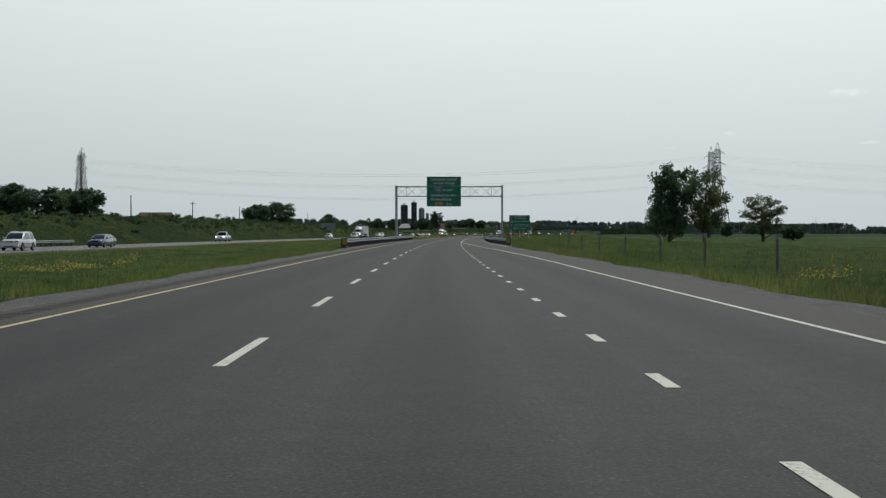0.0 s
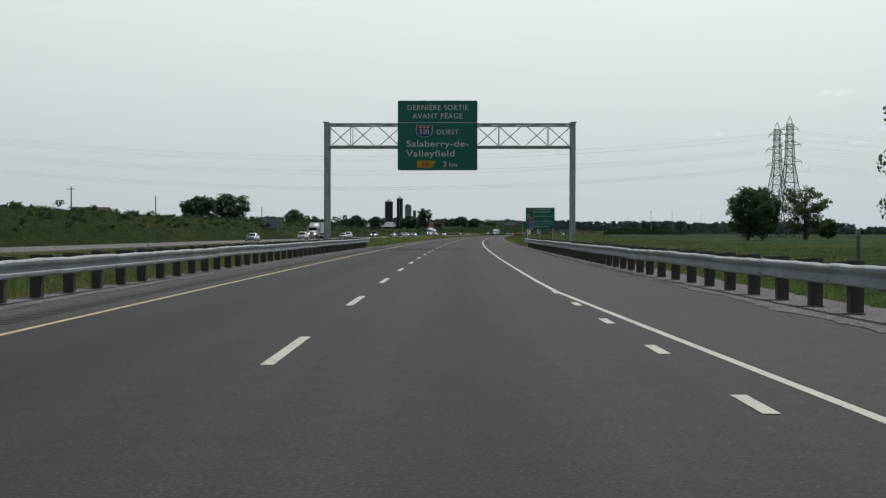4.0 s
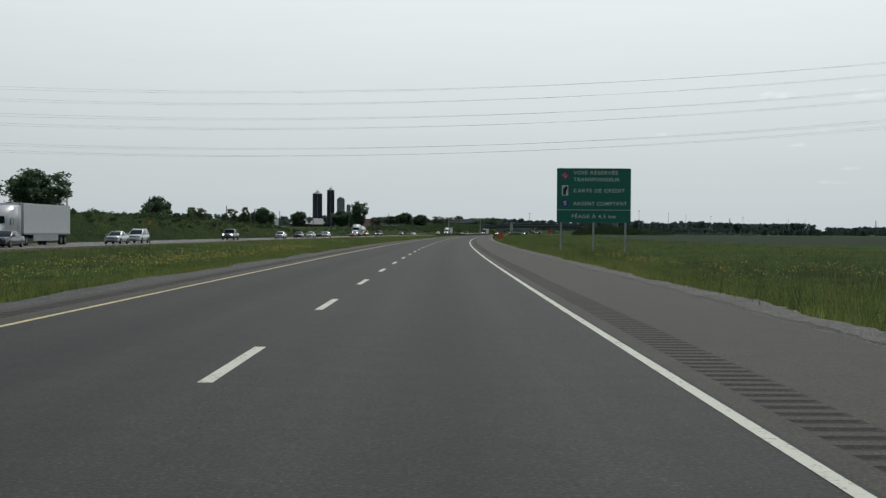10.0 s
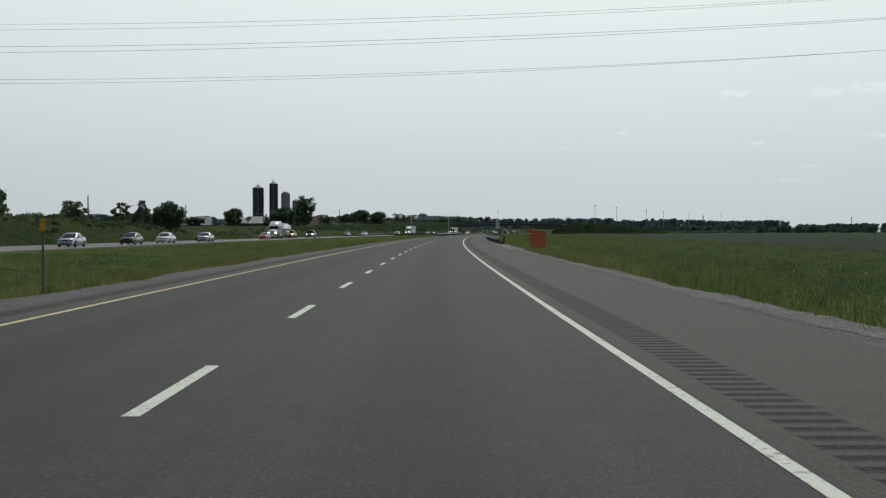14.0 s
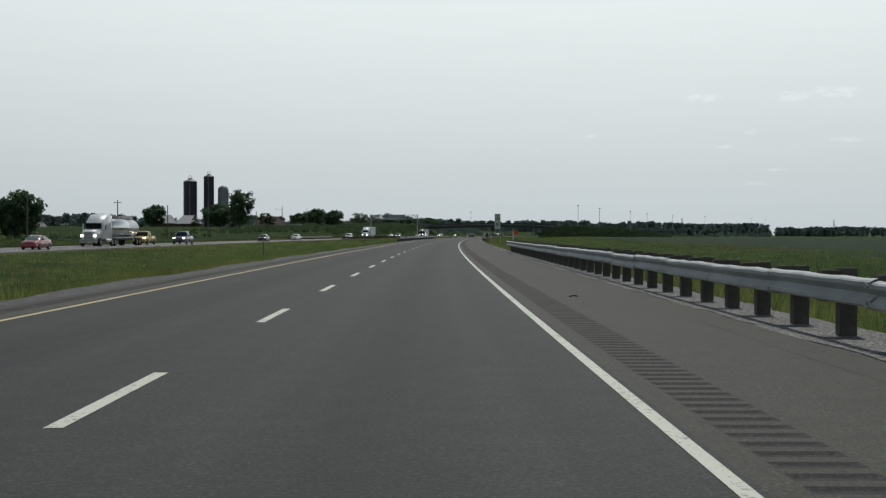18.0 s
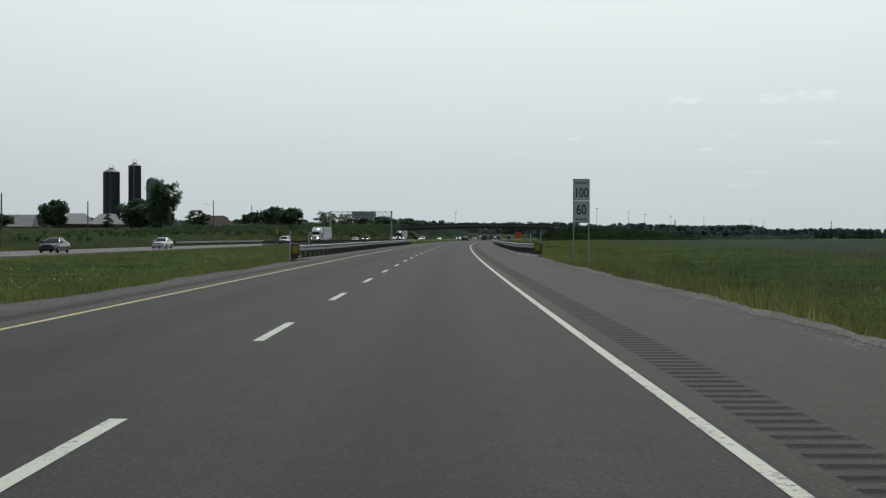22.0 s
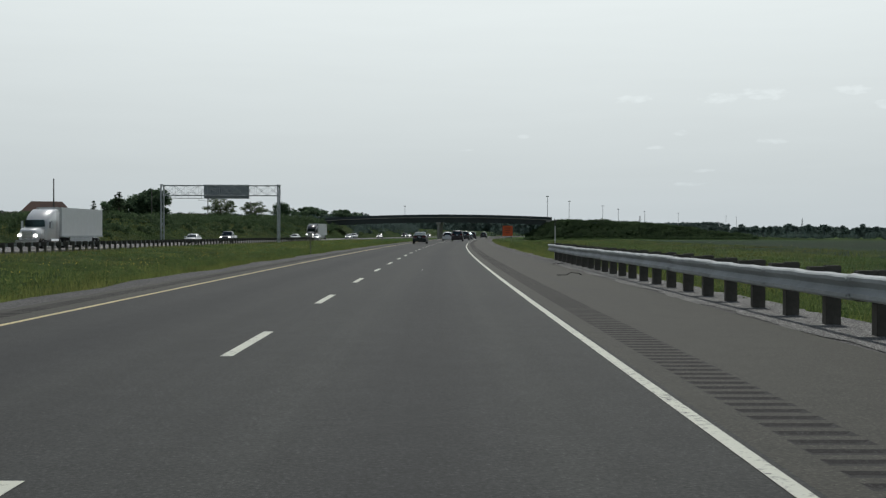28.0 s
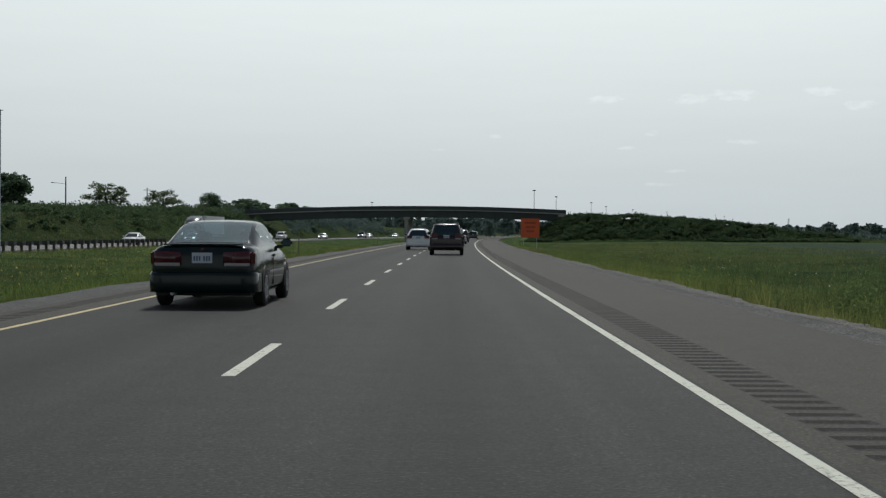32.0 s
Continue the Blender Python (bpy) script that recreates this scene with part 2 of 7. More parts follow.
def grass_ground(name, rich):
    n = Nodes(name, 0.95)
    v = n.coords("Object")
    big, mid, fine = n.noise(v, 0.02, 4), n.noise(v, 0.35, 5), n.noise(v, 6.0, 5, 0.8)
    g = n.ramp(big, [(p, tuple(c * rich for c in col)) for p, col in ((0.3, (0.062, 0.116, 0.044)), (0.5, (0.084, 0.144, 0.054)), (0.7, (0.120, 0.158, 0.068)))])
    g = n.mix(1.0, g, n.ramp(mid, [(0.32, (0.50, 0.58, 0.55)), (0.68, (1.25, 1.18, 1.0))]), "MULTIPLY")
    g = n.mix(1.0, g, n.ramp(fine, [(0.3, (0.55, 0.6, 0.5)), (0.7, (1.3, 1.25, 1.1))]), "MULTIPLY")
    n.colour(g)
    n.b.inputs["Specular IOR Level"].default_value = 0.05
    n.bump(n.math("ADD", fine, mid), 1.0, 0.35)
    return n.mat


def crop_ground():
    """Young crop in rows on brown soil."""
    n = Nodes("crop_field", 0.95)
    v = n.coords("Object")
    big, mid, fine = n.noise(v, 0.012, 4), n.noise(v, 0.16, 5), n.noise(v, 3.0, 5, 0.8)
    g = n.ramp(big, [(0.3, (0.048, 0.058, 0.042)), (0.5, (0.045, 0.066, 0.046)), (0.7, (0.042, 0.072, 0.044))])
    g = n.mix(1.0, g, n.ramp(mid, [(0.32, (0.78, 0.80, 0.82)), (0.68, (1.14, 1.12, 1.05))]), "MULTIPLY")
    g = n.mix(1.0, g, n.ramp(fine, [(0.3, (0.75, 0.78, 0.72)), (0.7, (1.18, 1.16, 1.1))]), "MULTIPLY")
    n.colour(g)
    n.b.inputs["Specular IOR Level"].default_value = 0.05
    n.bump(fine, 0.8, 0.2)
    return n.mat


def leaf_mat(name, dark, light, scale=0.6, thin=0.3, patches=False):
    n = Nodes(name, 0.65)
    v = n.coords("Object")
    geo = n.add("ShaderNodeNewGeometry")
    c = n.mix(geo.outputs["Random Per Island"], dark, light)
    c = n.mix(1.0, c, n.ramp(n.noise(v, scale, 3), [(0.3, (0.7, 0.72, 0.7)), (0.7, (1.2, 1.15, 1.05))]), "MULTIPLY")
    if patches:
        # drier, yellower drifts and darker tufts
        dry = n.ramp(n.noise(v, 0.045, 5, 0.7), [(0.42, (0, 0, 0)), (0.58, (0.75, 0.75, 0.75))])
        c = n.mix(dry, c, (0.25, 0.255, 0.09))
        # long brown drifts of last year's growth
        old = n.ramp(n.noise(v, 0.016, 4, 0.65), [(0.50, (0, 0, 0)), (0.62, (0.6, 0.6, 0.6))])
        c = n.mix(old, c, (0.165, 0.145, 0.075))
        c = n.mix(1.0, c, n.ramp(n.noise(v, 0.55, 4, 0.7), [(0.37, (0.34, 0.42, 0.42)), (0.5, (0.9, 0.92, 0.9)), (0.63, (1.35, 1.28, 1.15))]), "MULTIPLY")
    n.colour(c)
    n.b.inputs["Specular IOR Level"].default_value = 0.08
    tr = n.add("ShaderNodeBsdfTranslucent")
    n.wire(c, tr.inputs[0])
    ms = n.add("ShaderNodeMixShader", Fac=thin)
    n.wire(n.b.outputs[0], ms.inputs[1])
    n.wire(tr.outputs[0], ms.inputs[2])
    n.wire(ms.outputs[0], n.t.nodes["Material Output"].inputs[0])
    return n.mat


def flat_paint(name, col, rough=0.4, metal=0.0, coat=0.0, spec=0.5):
    n = Nodes(name, rough, metal)
    n.b.inputs["Specular IOR Level"].default_value = spec
    v = n.coords()
    n.colour(n.mix(n.noise(v, 1.5, 4), tuple(c * 0.9 for c in col), tuple(min(1, c * 1.08) for c in col)))
    n.b.inputs["Coat Weight"].default_value = coat
    n.b.inputs["Coat Roughness"].default_value = 0.06
    r = n.math("ADD", n.math("MULTIPLY", n.noise(v, 9, 4), 0.2), max(0.02, rough - 0.1))
    n.wire(r, n.b.inputs["Roughness"])
    return n.mat


def glow(name, col, power):
    n = Nodes(name, 0.3)
    n.colour(col)
    n.b.inputs["Emission Color"].default_value = (*col, 1)
    n.b.inputs["Emission Strength"].default_value = power
    return n.mat


M_ROAD = asphalt("asphalt", 0.0398, (0.93, 1.0, 0.95), True)
M_SHOULDER = asphalt("shoulder_asphalt", 0.0555, (1.01, 1.0, 0.80), False)
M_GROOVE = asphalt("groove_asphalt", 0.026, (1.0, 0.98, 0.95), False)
M_OPP = asphalt("far_asphalt", 0.16, (1.0, 0.99, 0.96), False)
M_TAR = mottled("tar_and_oil", (0.035, 0.034, 0.033), 0.3, 3.0, 0.8, 0, 0.2, 30)
M_WHITE_LINE = paint_line("white_line_paint", (0.70, 0.72, 0.61))
M_YELLOW_LINE = paint_line("yellow_line_paint", (0.72, 0.60, 0.31))
M_GRASS = grass_ground("verge_ground", 1.0)
M_BANK = grass_ground("bank_undergrowth", 0.55)
M_CROP = crop_ground()
M_GRAVEL = gravel_mat("gravel", (0.165, 0.164, 0.160), 0.4)
M_RIM_GRAVEL = gravel_mat("pale_grit", (0.22, 0.217, 0.20), 0.4)
M_PALE_GRAVEL = gravel_mat("pale_crushed_stone", (0.27, 0.27, 0.258), 0.5)
M_BLADE = leaf_mat("grass_blades", (0.106, 0.174, 0.056), (0.232, 0.300, 0.100), 0.15, 0.6, True)
M_BLADE_BANK = leaf_mat("bank_grass_blades", (0.052, 0.100, 0.042), (0.118, 0.175, 0.075), 0.15, 0.5, True)
M_BLADE_FIELD = leaf_mat("field_grass_blades", (0.084, 0.152, 0.060), (0.160, 0.246, 0.100), 0.15, 0.5, True)
M_DRY = leaf_mat("seed_heads", (0.16, 0.13, 0.055), (0.24, 0.20, 0.09), 0.3)
M_YELLOW_FLOWER = leaf_mat("yellow_petals", (0.58, 0.46, 0.06), (0.76, 0.64, 0.16))
M_WHITE_FLOWER = leaf_mat("white_petals", (0.55, 0.55, 0.5), (0.75, 0.75, 0.7))
M_LEAF = leaf_mat("leaves", (0.072, 0.126, 0.080), (0.140, 0.208, 0.126), 0.4, 0.5)
M_SHRUB = leaf_mat("shrub_leaves", (0.064, 0.110, 0.058), (0.122, 0.178, 0.094), 0.3, 0.45)
M_WEED = leaf_mat("weed_leaves", (0.090, 0.150, 0.055), (0.205, 0.270, 0.105), 0.5, 0.55)
M_LEAF_PALE = leaf_mat("pale_leaves", (0.088, 0.130, 0.078), (0.175, 0.225, 0.130), 0.4, 0.5)
# distance haze is painted into this leaf colour: bluer, paler, little contrast
M_LEAF_HAZED = leaf_mat("far_leaves", (0.102, 0.150, 0.148), (0.118, 0.168, 0.164), 0.02, 0.5)
M_CONIFER = leaf_mat("needles", (0.040, 0.070, 0.040), (0.075, 0.11, 0.06), 0.5, 0.4)
M_BARK = mottled("bark", (0.10, 0.085, 0.065), 0.35, 4.0, 0.95, 0, 0.8, 18)
M_STEEL = mottled("galvanised_steel", (0.42, 0.45, 0.47), 0.15, 2.0, 0.42, 0.75, 0.05, 30)
M_GANTRY = mottled("weathered_galvanised_steel", (0.47, 0.50, 0.53), 0.18, 1.5, 0.5, 0.3, 0.08, 25)
M_LATTICE = mottled("grey_lattice_steel", (0.10, 0.11, 0.115), 0.2, 0.5, 0.55, 0.4, 0.05, 12)
M_RAIL = mottled("guardrail_steel", (0.36, 0.39, 0.395), 0.25, 1.2, 0.55, 0.1, 0.06, 20)
M_TIMBER = mottled("creosoted_timber", (0.098, 0.094, 0.082), 0.35, 3.0, 0.9, 0, 0.5, 30)
M_POLE = mottled("weathered_pole_timber", (0.19, 0.18, 0.16), 0.25, 2.0, 0.9, 0, 0.4, 25)
M_SIGN_GREEN = flat_paint("green_sign_sheeting", (0.003, 0.190, 0.145), 0.45)
M_SIGN_BLUE = flat_paint("blue_sign_sheeting", (0.025, 0.07, 0.30), 0.45)
M_SIGN_RED = flat_paint("red_sign_sheeting", (0.27, 0.05, 0.05), 0.45)
M_SIGN_MAGENTA = flat_paint("magenta_sign_sheeting", (0.30, 0.03, 0.12), 0.45)
M_SIGN_WHITE = flat_paint("white_sign_sheeting", (0.72, 0.74, 0.74), 0.5)
M_SIGN_LETTER = flat_paint("letter_sheeting", (0.74, 0.80, 0.78), 0.5)
M_SIGN_YELLOW = flat_paint("amber_sign_sheeting", (0.72, 0.36, 0.02), 0.45)
M_HAZARD = flat_paint("yellow_hazard_sheeting", (0.72, 0.50, 0.04), 0.45)
M_TIP = flat_paint("dark_tape", (0.035, 0.045, 0.042), 0.5)
M_SIGN_ORANGE = flat_paint("orange_sheeting", (0.72, 0.11, 0.03), 0.5)
M_FADED = flat_paint("faded_orange_sheeting", (0.42, 0.065, 0.025), 0.5)
M_SIGN_BLACK = flat_paint("black_sheeting", (0.015, 0.015, 0.016), 0.5)
M_SIGN_BACK = mottled("sign_back_aluminium", (0.30, 0.34, 0.36), 0.15, 1.0, 0.5, 0.6, 0.05)
M_CONCRETE = mottled("concrete", (0.36, 0.35, 0.33), 0.2, 0.7, 0.85, 0, 0.3, 12)
M_GIRDER = mottled("dark_painted_girder", (0.055, 0.07, 0.075), 0.2, 0.4, 0.6, 0.1, 0.05, 6)
M_SILO = mottled("navy_enamel_steel", (0.022, 0.030, 0.055), 0.25, 0.25, 0.35, 0.2, 0.03, 4)
M_DOME = mottled("grey_silo_staves", (0.28, 0.30, 0.32), 0.2, 0.3, 0.6, 0.3, 0.05, 4)
M_ROOF_PALE = mottled("pale_metal_roof", (0.27, 0.28, 0.29), 0.15, 0.3, 0.7, 0.1, 0.05, 4)
M_ROOF_DULL = mottled("dull_shingle_roof", (0.085, 0.080, 0.075), 0.2, 0.3, 0.85, 0, 0.1, 4)
M_ROOF_RED = mottled("rust_red_roof", (0.125, 0.068, 0.050), 0.2, 0.3, 0.8, 0, 0.1, 4)
M_BARN = mottled("dark_barn_boards", (0.09, 0.075, 0.065), 0.25, 0.4, 0.9, 0, 0.2, 6)
M_HOUSE = mottled("weathered_siding", (0.075, 0.072, 0.068), 0.15, 0.5, 0.8, 0, 0.1, 6)
M_BLACK = flat_paint("black_plastic", (0.012, 0.012, 0.013), 0.55)
M_TYRE = mottled("tyre_rubber", (0.018, 0.018, 0.018), 0.2, 4, 0.85, 0, 0.2)
M_RIM = mottled("alloy_rim", (0.42, 0.43, 0.44), 0.1, 4, 0.3, 0.85, 0.03)
M_CHROME = flat_paint("chrome", (0.6, 0.61, 0.62), 0.18, 1.0)
M_TAIL = flat_paint("red_lens", (0.075, 0.006, 0.009), 0.15, 0.0, 0.6)
M_CLEAR = flat_paint("clear_lens", (0.40, 0.38, 0.39), 0.12, 0.0, 0.6)
M_HEADLIGHT = glow("lit_headlight", (1.0, 0.97, 0.9), 4.0)
M_PLATE = flat_paint("plate_white", (0.55, 0.60, 0.66), 0.45)
M_PLATE_BAR = flat_paint("plate_blue", (0.10, 0.14, 0.24), 0.45)
M_WIRE = flat_paint("wire_aluminium", (0.55, 0.57, 0.58), 0.6, 0.2)


def car_glass():
    n = Nodes("tinted_glass", 0.04)
    n.colour((0.012, 0.016, 0.018))
    n.b.inputs["Specular IOR Level"].default_value = 0.9
    n.b.inputs["Specular Tint"].default_value = (0.48, 0.88, 1.0, 1)
    n.b.inputs["Coat Weight"].default_value = 0.25
    n.b.inputs["Coat Roughness"].default_value = 0.03
    return n.mat


M_GLASS = car_glass()


def pane_glass():
    """Clear tinted glass; dust film plus sky brightness put into its pale blue colour."""
    n = Nodes("pale_tinted_glass", 0.05)
    n.colour((0.26, 0.35, 0.38))
    n.b.inputs["Specular IOR Level"].default_value = 0.9
    see = n.add("ShaderNodeBsdfTransparent", Color=(0.74, 0.92, 0.97, 1))
    ms = n.add("ShaderNodeMixShader", Fac=0.55)
    n.wire(see.outputs[0], ms.inputs[1])
    n.wire(n.b.outputs[0], ms.inputs[2])
    n.wire(ms.outputs[0], n.t.nodes["Material Output"].inputs[0])
    return n.mat


M_PANE = pane_glass()
M_SEAT = mottled("grey_seat_cloth", (0.10, 0.105, 0.11), 0.15, 3.0, 0.9, 0, 0.2)
CAR_PAINT = {
    "dark green": flat_paint("dark_green_car_paint", (0.007, 0.016, 0.016), 0.14, 0.0, 0.0, 0.35),
    "white": flat_paint("white_car_paint", (0.74, 0.76, 0.77), 0.35, 0.0, 1.0),
    "dark maroon": flat_paint("dark_maroon_car_paint", (0.022, 0.010, 0.012), 0.3, 0.0, 0.4),
    "black": flat_paint("black_car_paint", (0.012, 0.013, 0.015), 0.3, 0.2, 1.0),
    "silver": flat_paint("silver_car_paint", (0.45, 0.47, 0.48), 0.32, 0.7, 1.0),
    "grey": flat_paint("grey_car_paint", (0.14, 0.15, 0.16), 0.32, 0.6, 1.0),
    "blue": flat_paint("blue_car_paint", (0.03, 0.06, 0.13), 0.3, 0.4, 1.0),
    "red": flat_paint("red_car_paint", (0.30, 0.03, 0.03), 0.3, 0.2, 1.0),
    "yellow": flat_paint("yellow_truck_paint", (0.62, 0.42, 0.05), 0.4, 0.0, 0.6),
}


# ---- mesh helpers ----
def mesh_object(name, bm, mat, smooth=False):
    me = bpy.data.meshes.new(name)
    bm.normal_update()
    bm.to_mesh(me)
    bm.free()
    me.materials.append(mat)
    if smooth:
        me.shade_smooth()
    return new(name, me)


def part(name, bm, mat, parent, label="", smooth=False):
    """Links a bmesh as one mesh object under a thing or under a part."""
    ob = mesh_object(name, bm, mat, smooth)
    ob.parent = parent
    if label:
        tagged(ob, label)
    return ob


def again(ob, m, parent=None):
    """One more piece on the same mesh."""
    o = new(ob.name.split(".")[0], ob.data)
    o.parent = parent if parent is not None else ob.parent
    o.matrix_basis = m
    return o


def thing(name, m, label, category, group="", kind=""):
    e = new(name)
    e.empty_display_size = 0.2
    e.matrix_basis = m
    return tagged(e, label, category, group, kind)


def box(bm, x0, x1, y0, y1, z0, z1, bevel=0.0):
    r = bmesh.ops.create_cube(bm, size=1.0, matrix=Matrix.Translation(((x0 + x1) / 2, (y0 + y1) / 2, (z0 + z1) / 2)) @ Matrix.Diagonal((x1 - x0, y1 - y0, z1 - z0, 1)))
    if bevel:
        es = {e for v in r["verts"] for e in v.link_edges}
        bmesh.ops.bevel(bm, geom=list(es), offset=bevel, segments=2, affect="EDGES")
    return bm


def boxed(*a, bevel=0.0):
    return box(bmesh.new(), *a, bevel=bevel)


def tube(bm, p, q, r0, r1=None, n=8, caps=True):
    p, q = Vector(p), Vector(q)
    r1 = r0 if r1 is None else r1
    d = q - p
    m = Matrix.Translation((p + q) / 2) @ d.to_track_quat("Z", "Y").to_matrix().to_4x4()
    bmesh.ops.create_cone(bm, cap_ends=caps, segments=n, radius1=r0, radius2=r1, depth=d.length, matrix=m)
    return bm


def tubed(p, q, r0, r1=None, n=8):
    return tube(bmesh.new(), p, q, r0, r1, n)


def prism(pts, x0, x1, bevel=0.0):
    """The outline pts (y, z) stretched from x0 to x1."""
    bm = bmesh.new()
    a = [bm.verts.new((x0, y, z)) for y, z in pts]
    b = [bm.verts.new((x1, y, z)) for y, z in pts]
    n = len(pts)
    bm.faces.new(a)
    bm.faces.new(b[::-1])
    for i in range(n):
        bm.faces.new((a[i], b[i], b[(i + 1) % n], a[(i + 1) % n]))
    bmesh.ops.recalc_face_normals(bm, faces=bm.faces)
    if bevel:
        bmesh.ops.bevel(bm, geom=list(bm.edges), offset=bevel, segments=2, affect="EDGES")
    return bm


def plate(pts, y0, y1):
    """The outline pts (x, z) with its face towards -y, from y0 to y1."""
    bm = bmesh.new()
    a = [bm.verts.new((x, y0, z)) for x, z in pts]
    b = [bm.verts.new((x, y1, z)) for x, z in pts]
    n = len(pts)
    bm.faces.new(a)
    bm.faces.new(b[::-1])
    for i in range(n):
        bm.faces.new((a[i], b[i], b[(i + 1) % n], a[(i + 1) % n]))
    bmesh.ops.recalc_face_normals(bm, faces=bm.faces)
    return bm


def rounded(x0, x1, z0, z1, r, n=4):
    out = []
    for cx, cz, a0 in ((x1 - r, z1 - r, 0), (x0 + r, z1 - r, 90), (x0 + r, z0 + r, 180), (x1 - r, z0 + r, 270)):
        for i in range(n + 1):
            a = radians(a0 + 90 * i / n)
            out.append((cx + r * math.cos(a), cz + r * math.sin(a)))
    return out


def raw_mesh(name, verts, faces_n, mat, kind="", label="", category="", smooth=False):
    """A joined mesh from numpy corners; every face has faces_n corners of its own."""
    me = bpy.data.meshes.new(name)
    nv = len(verts)
    me.vertices.add(nv)
    me.vertices.foreach_set("co", np.ascontiguousarray(verts, dtype=np.float32).ravel())
    me.loops.add(nv)
    me.loops.foreach_set("vertex_index", np.arange(nv, dtype=np.int32))
    me.polygons.add(nv // faces_n)
    me.polygons.foreach_set("loop_start", np.arange(0, nv, faces_n, dtype=np.int32))
    me.update(calc_edges=True)
    me.materials.append(mat)
    ob = new(name, me)
    return tagged(ob, label, category, "", kind) if (label or kind) else ob


def lettering(text, x, z, size, mat, parent, y=-0.012, align="CENTER", wide=1.0, space=1.0, width=None):
    """Words as a thin mesh on a panel whose face is towards -y."""
    cu = bpy.data.curves.new("words", "FONT")
    cu.body, cu.size, cu.align_x, cu.extrude, cu.offset, cu.space_character = text, size, align, 0.003, size * 0.012, space
    tmp = new("words", cu)
    me = bpy.data.meshes.new_from_object(tmp.evaluated_get(bpy.context.evaluated_depsgraph_get()))
    bpy.data.objects.remove(tmp)
    bpy.data.curves.remove(cu)
    me.materials.clear()
    me.materials.append(mat)
    if width:
        xs = [v.co.x for v in me.vertices]
        wide = width / (max(xs) - min(xs))
    ob = new("lettering", me)
    ob.parent = parent
    ob.matrix_basis = Matrix.Translation((x, y, z)) @ pose(0, 0, 0, 90, 0, 0) @ Matrix.Diagonal((wide, 1, 1, 1))
    return ob


# ---- ground ----
OPP_Z = -0.40          # the far carriageway lies a little lower
CROSS_S = 1325.0       # where the overpass crosses
RIDGE_S = (-400, 60, 150, 220, 300, 380, 450, 520, 600, 650, 720, 770, 940, 1060, 1120, 1180, 1250, 1320, 1420, 1700, 2200)
RIDGE_Z = (2.5, 3.2, 4.2, 4.7, 5.4, 4.7, 4.9, 4.6, 4.1, 3.8, 1.2, 0.0, 0.0, 2.6, 4.4, 4.2, 5.2, 6.2, 5.5, 4.5, 3.0)
PROFILE_LAT = (-700, -300, -135, -62, -47.5, -45.6, -45, -33, -32.4, -30, -24, -17, -10, -5.6, -5.2, 6.6, 7.2, 11, 18, 40, 120, 700)
PROFILE_Z = (0.0, -0.2, -0.5, -0.7, -0.9, -0.62, -0.62, -0.62, -0.62, -0.42, -0.60, -0.95, -0.65, -0.09, -0.2, -0.2, -0.08, -0.75, -0.85, -0.5, -0.35, 0.0)


def taper(s):
    """Lateral place of the right edge line: the extra lane runs out."""
    return np.interp(s, (-400, 40, 52, 64, 78, 92, 118, 141, 800, 900, 960, 990, 1020), (6.8, 6.74, 6.64, 6.38, 6.02, 5.52, 4.53, 3.72, 3.72, 3.66, 3.63, 3.63, 3.69))


def bank(s, lat):
    """Height that the earthworks add to the flat ground."""
    ridge = np.interp(s, RIDGE_S, RIDGE_Z)
    up = ridge * np.interp(lat, (-700, -420, -200, -62, -54, -48.2), (0.0, 0.15, 1.05, 1.0, 0.62, 0.0))
    top = np.interp(lat, (-420, -160, -72, -60, -47, 12.5, 22, 28, 46, 64, 84, 120), (0, 5.6, 6.4, 6.2, 0, 0, 6.0, 6.0, 5.5, 4.4, 1.4, 0))
    over = top - np.maximum(np.abs(s - CROSS_S) - 7.0, 0) * 0.5
    over = np.where((lat < -30) | (lat > 12), over, 0)
    return np.maximum(up, over)


def wobble(x, y):
    return (np.sin(x * 0.71 + y * 0.33) * np.cos(y * 0.57 - x * 0.21) + 0.6 * np.sin(x * 1.7 - y * 1.1)) * 0.5


def ground_z(s, lat):
    s, lat = np.asarray(s, float), np.asarray(lat, float)
    shift = np.clip((taper(s) - 3.717), 0, 4) * (lat > 0) * 0.62
    z = np.interp(lat - shift, PROFILE_LAT, PROFILE_Z)
    off = np.clip(np.minimum(np.abs(lat - 0.7) - 7.5, np.abs(lat + 39) - 8.5) / 6.0, 0, 1)
    b = bank(s, lat)
    return z + b + off * wobble(s * 0.45, lat * 0.5) * (0.20 + 0.07 * np.clip(b, 0, 5))


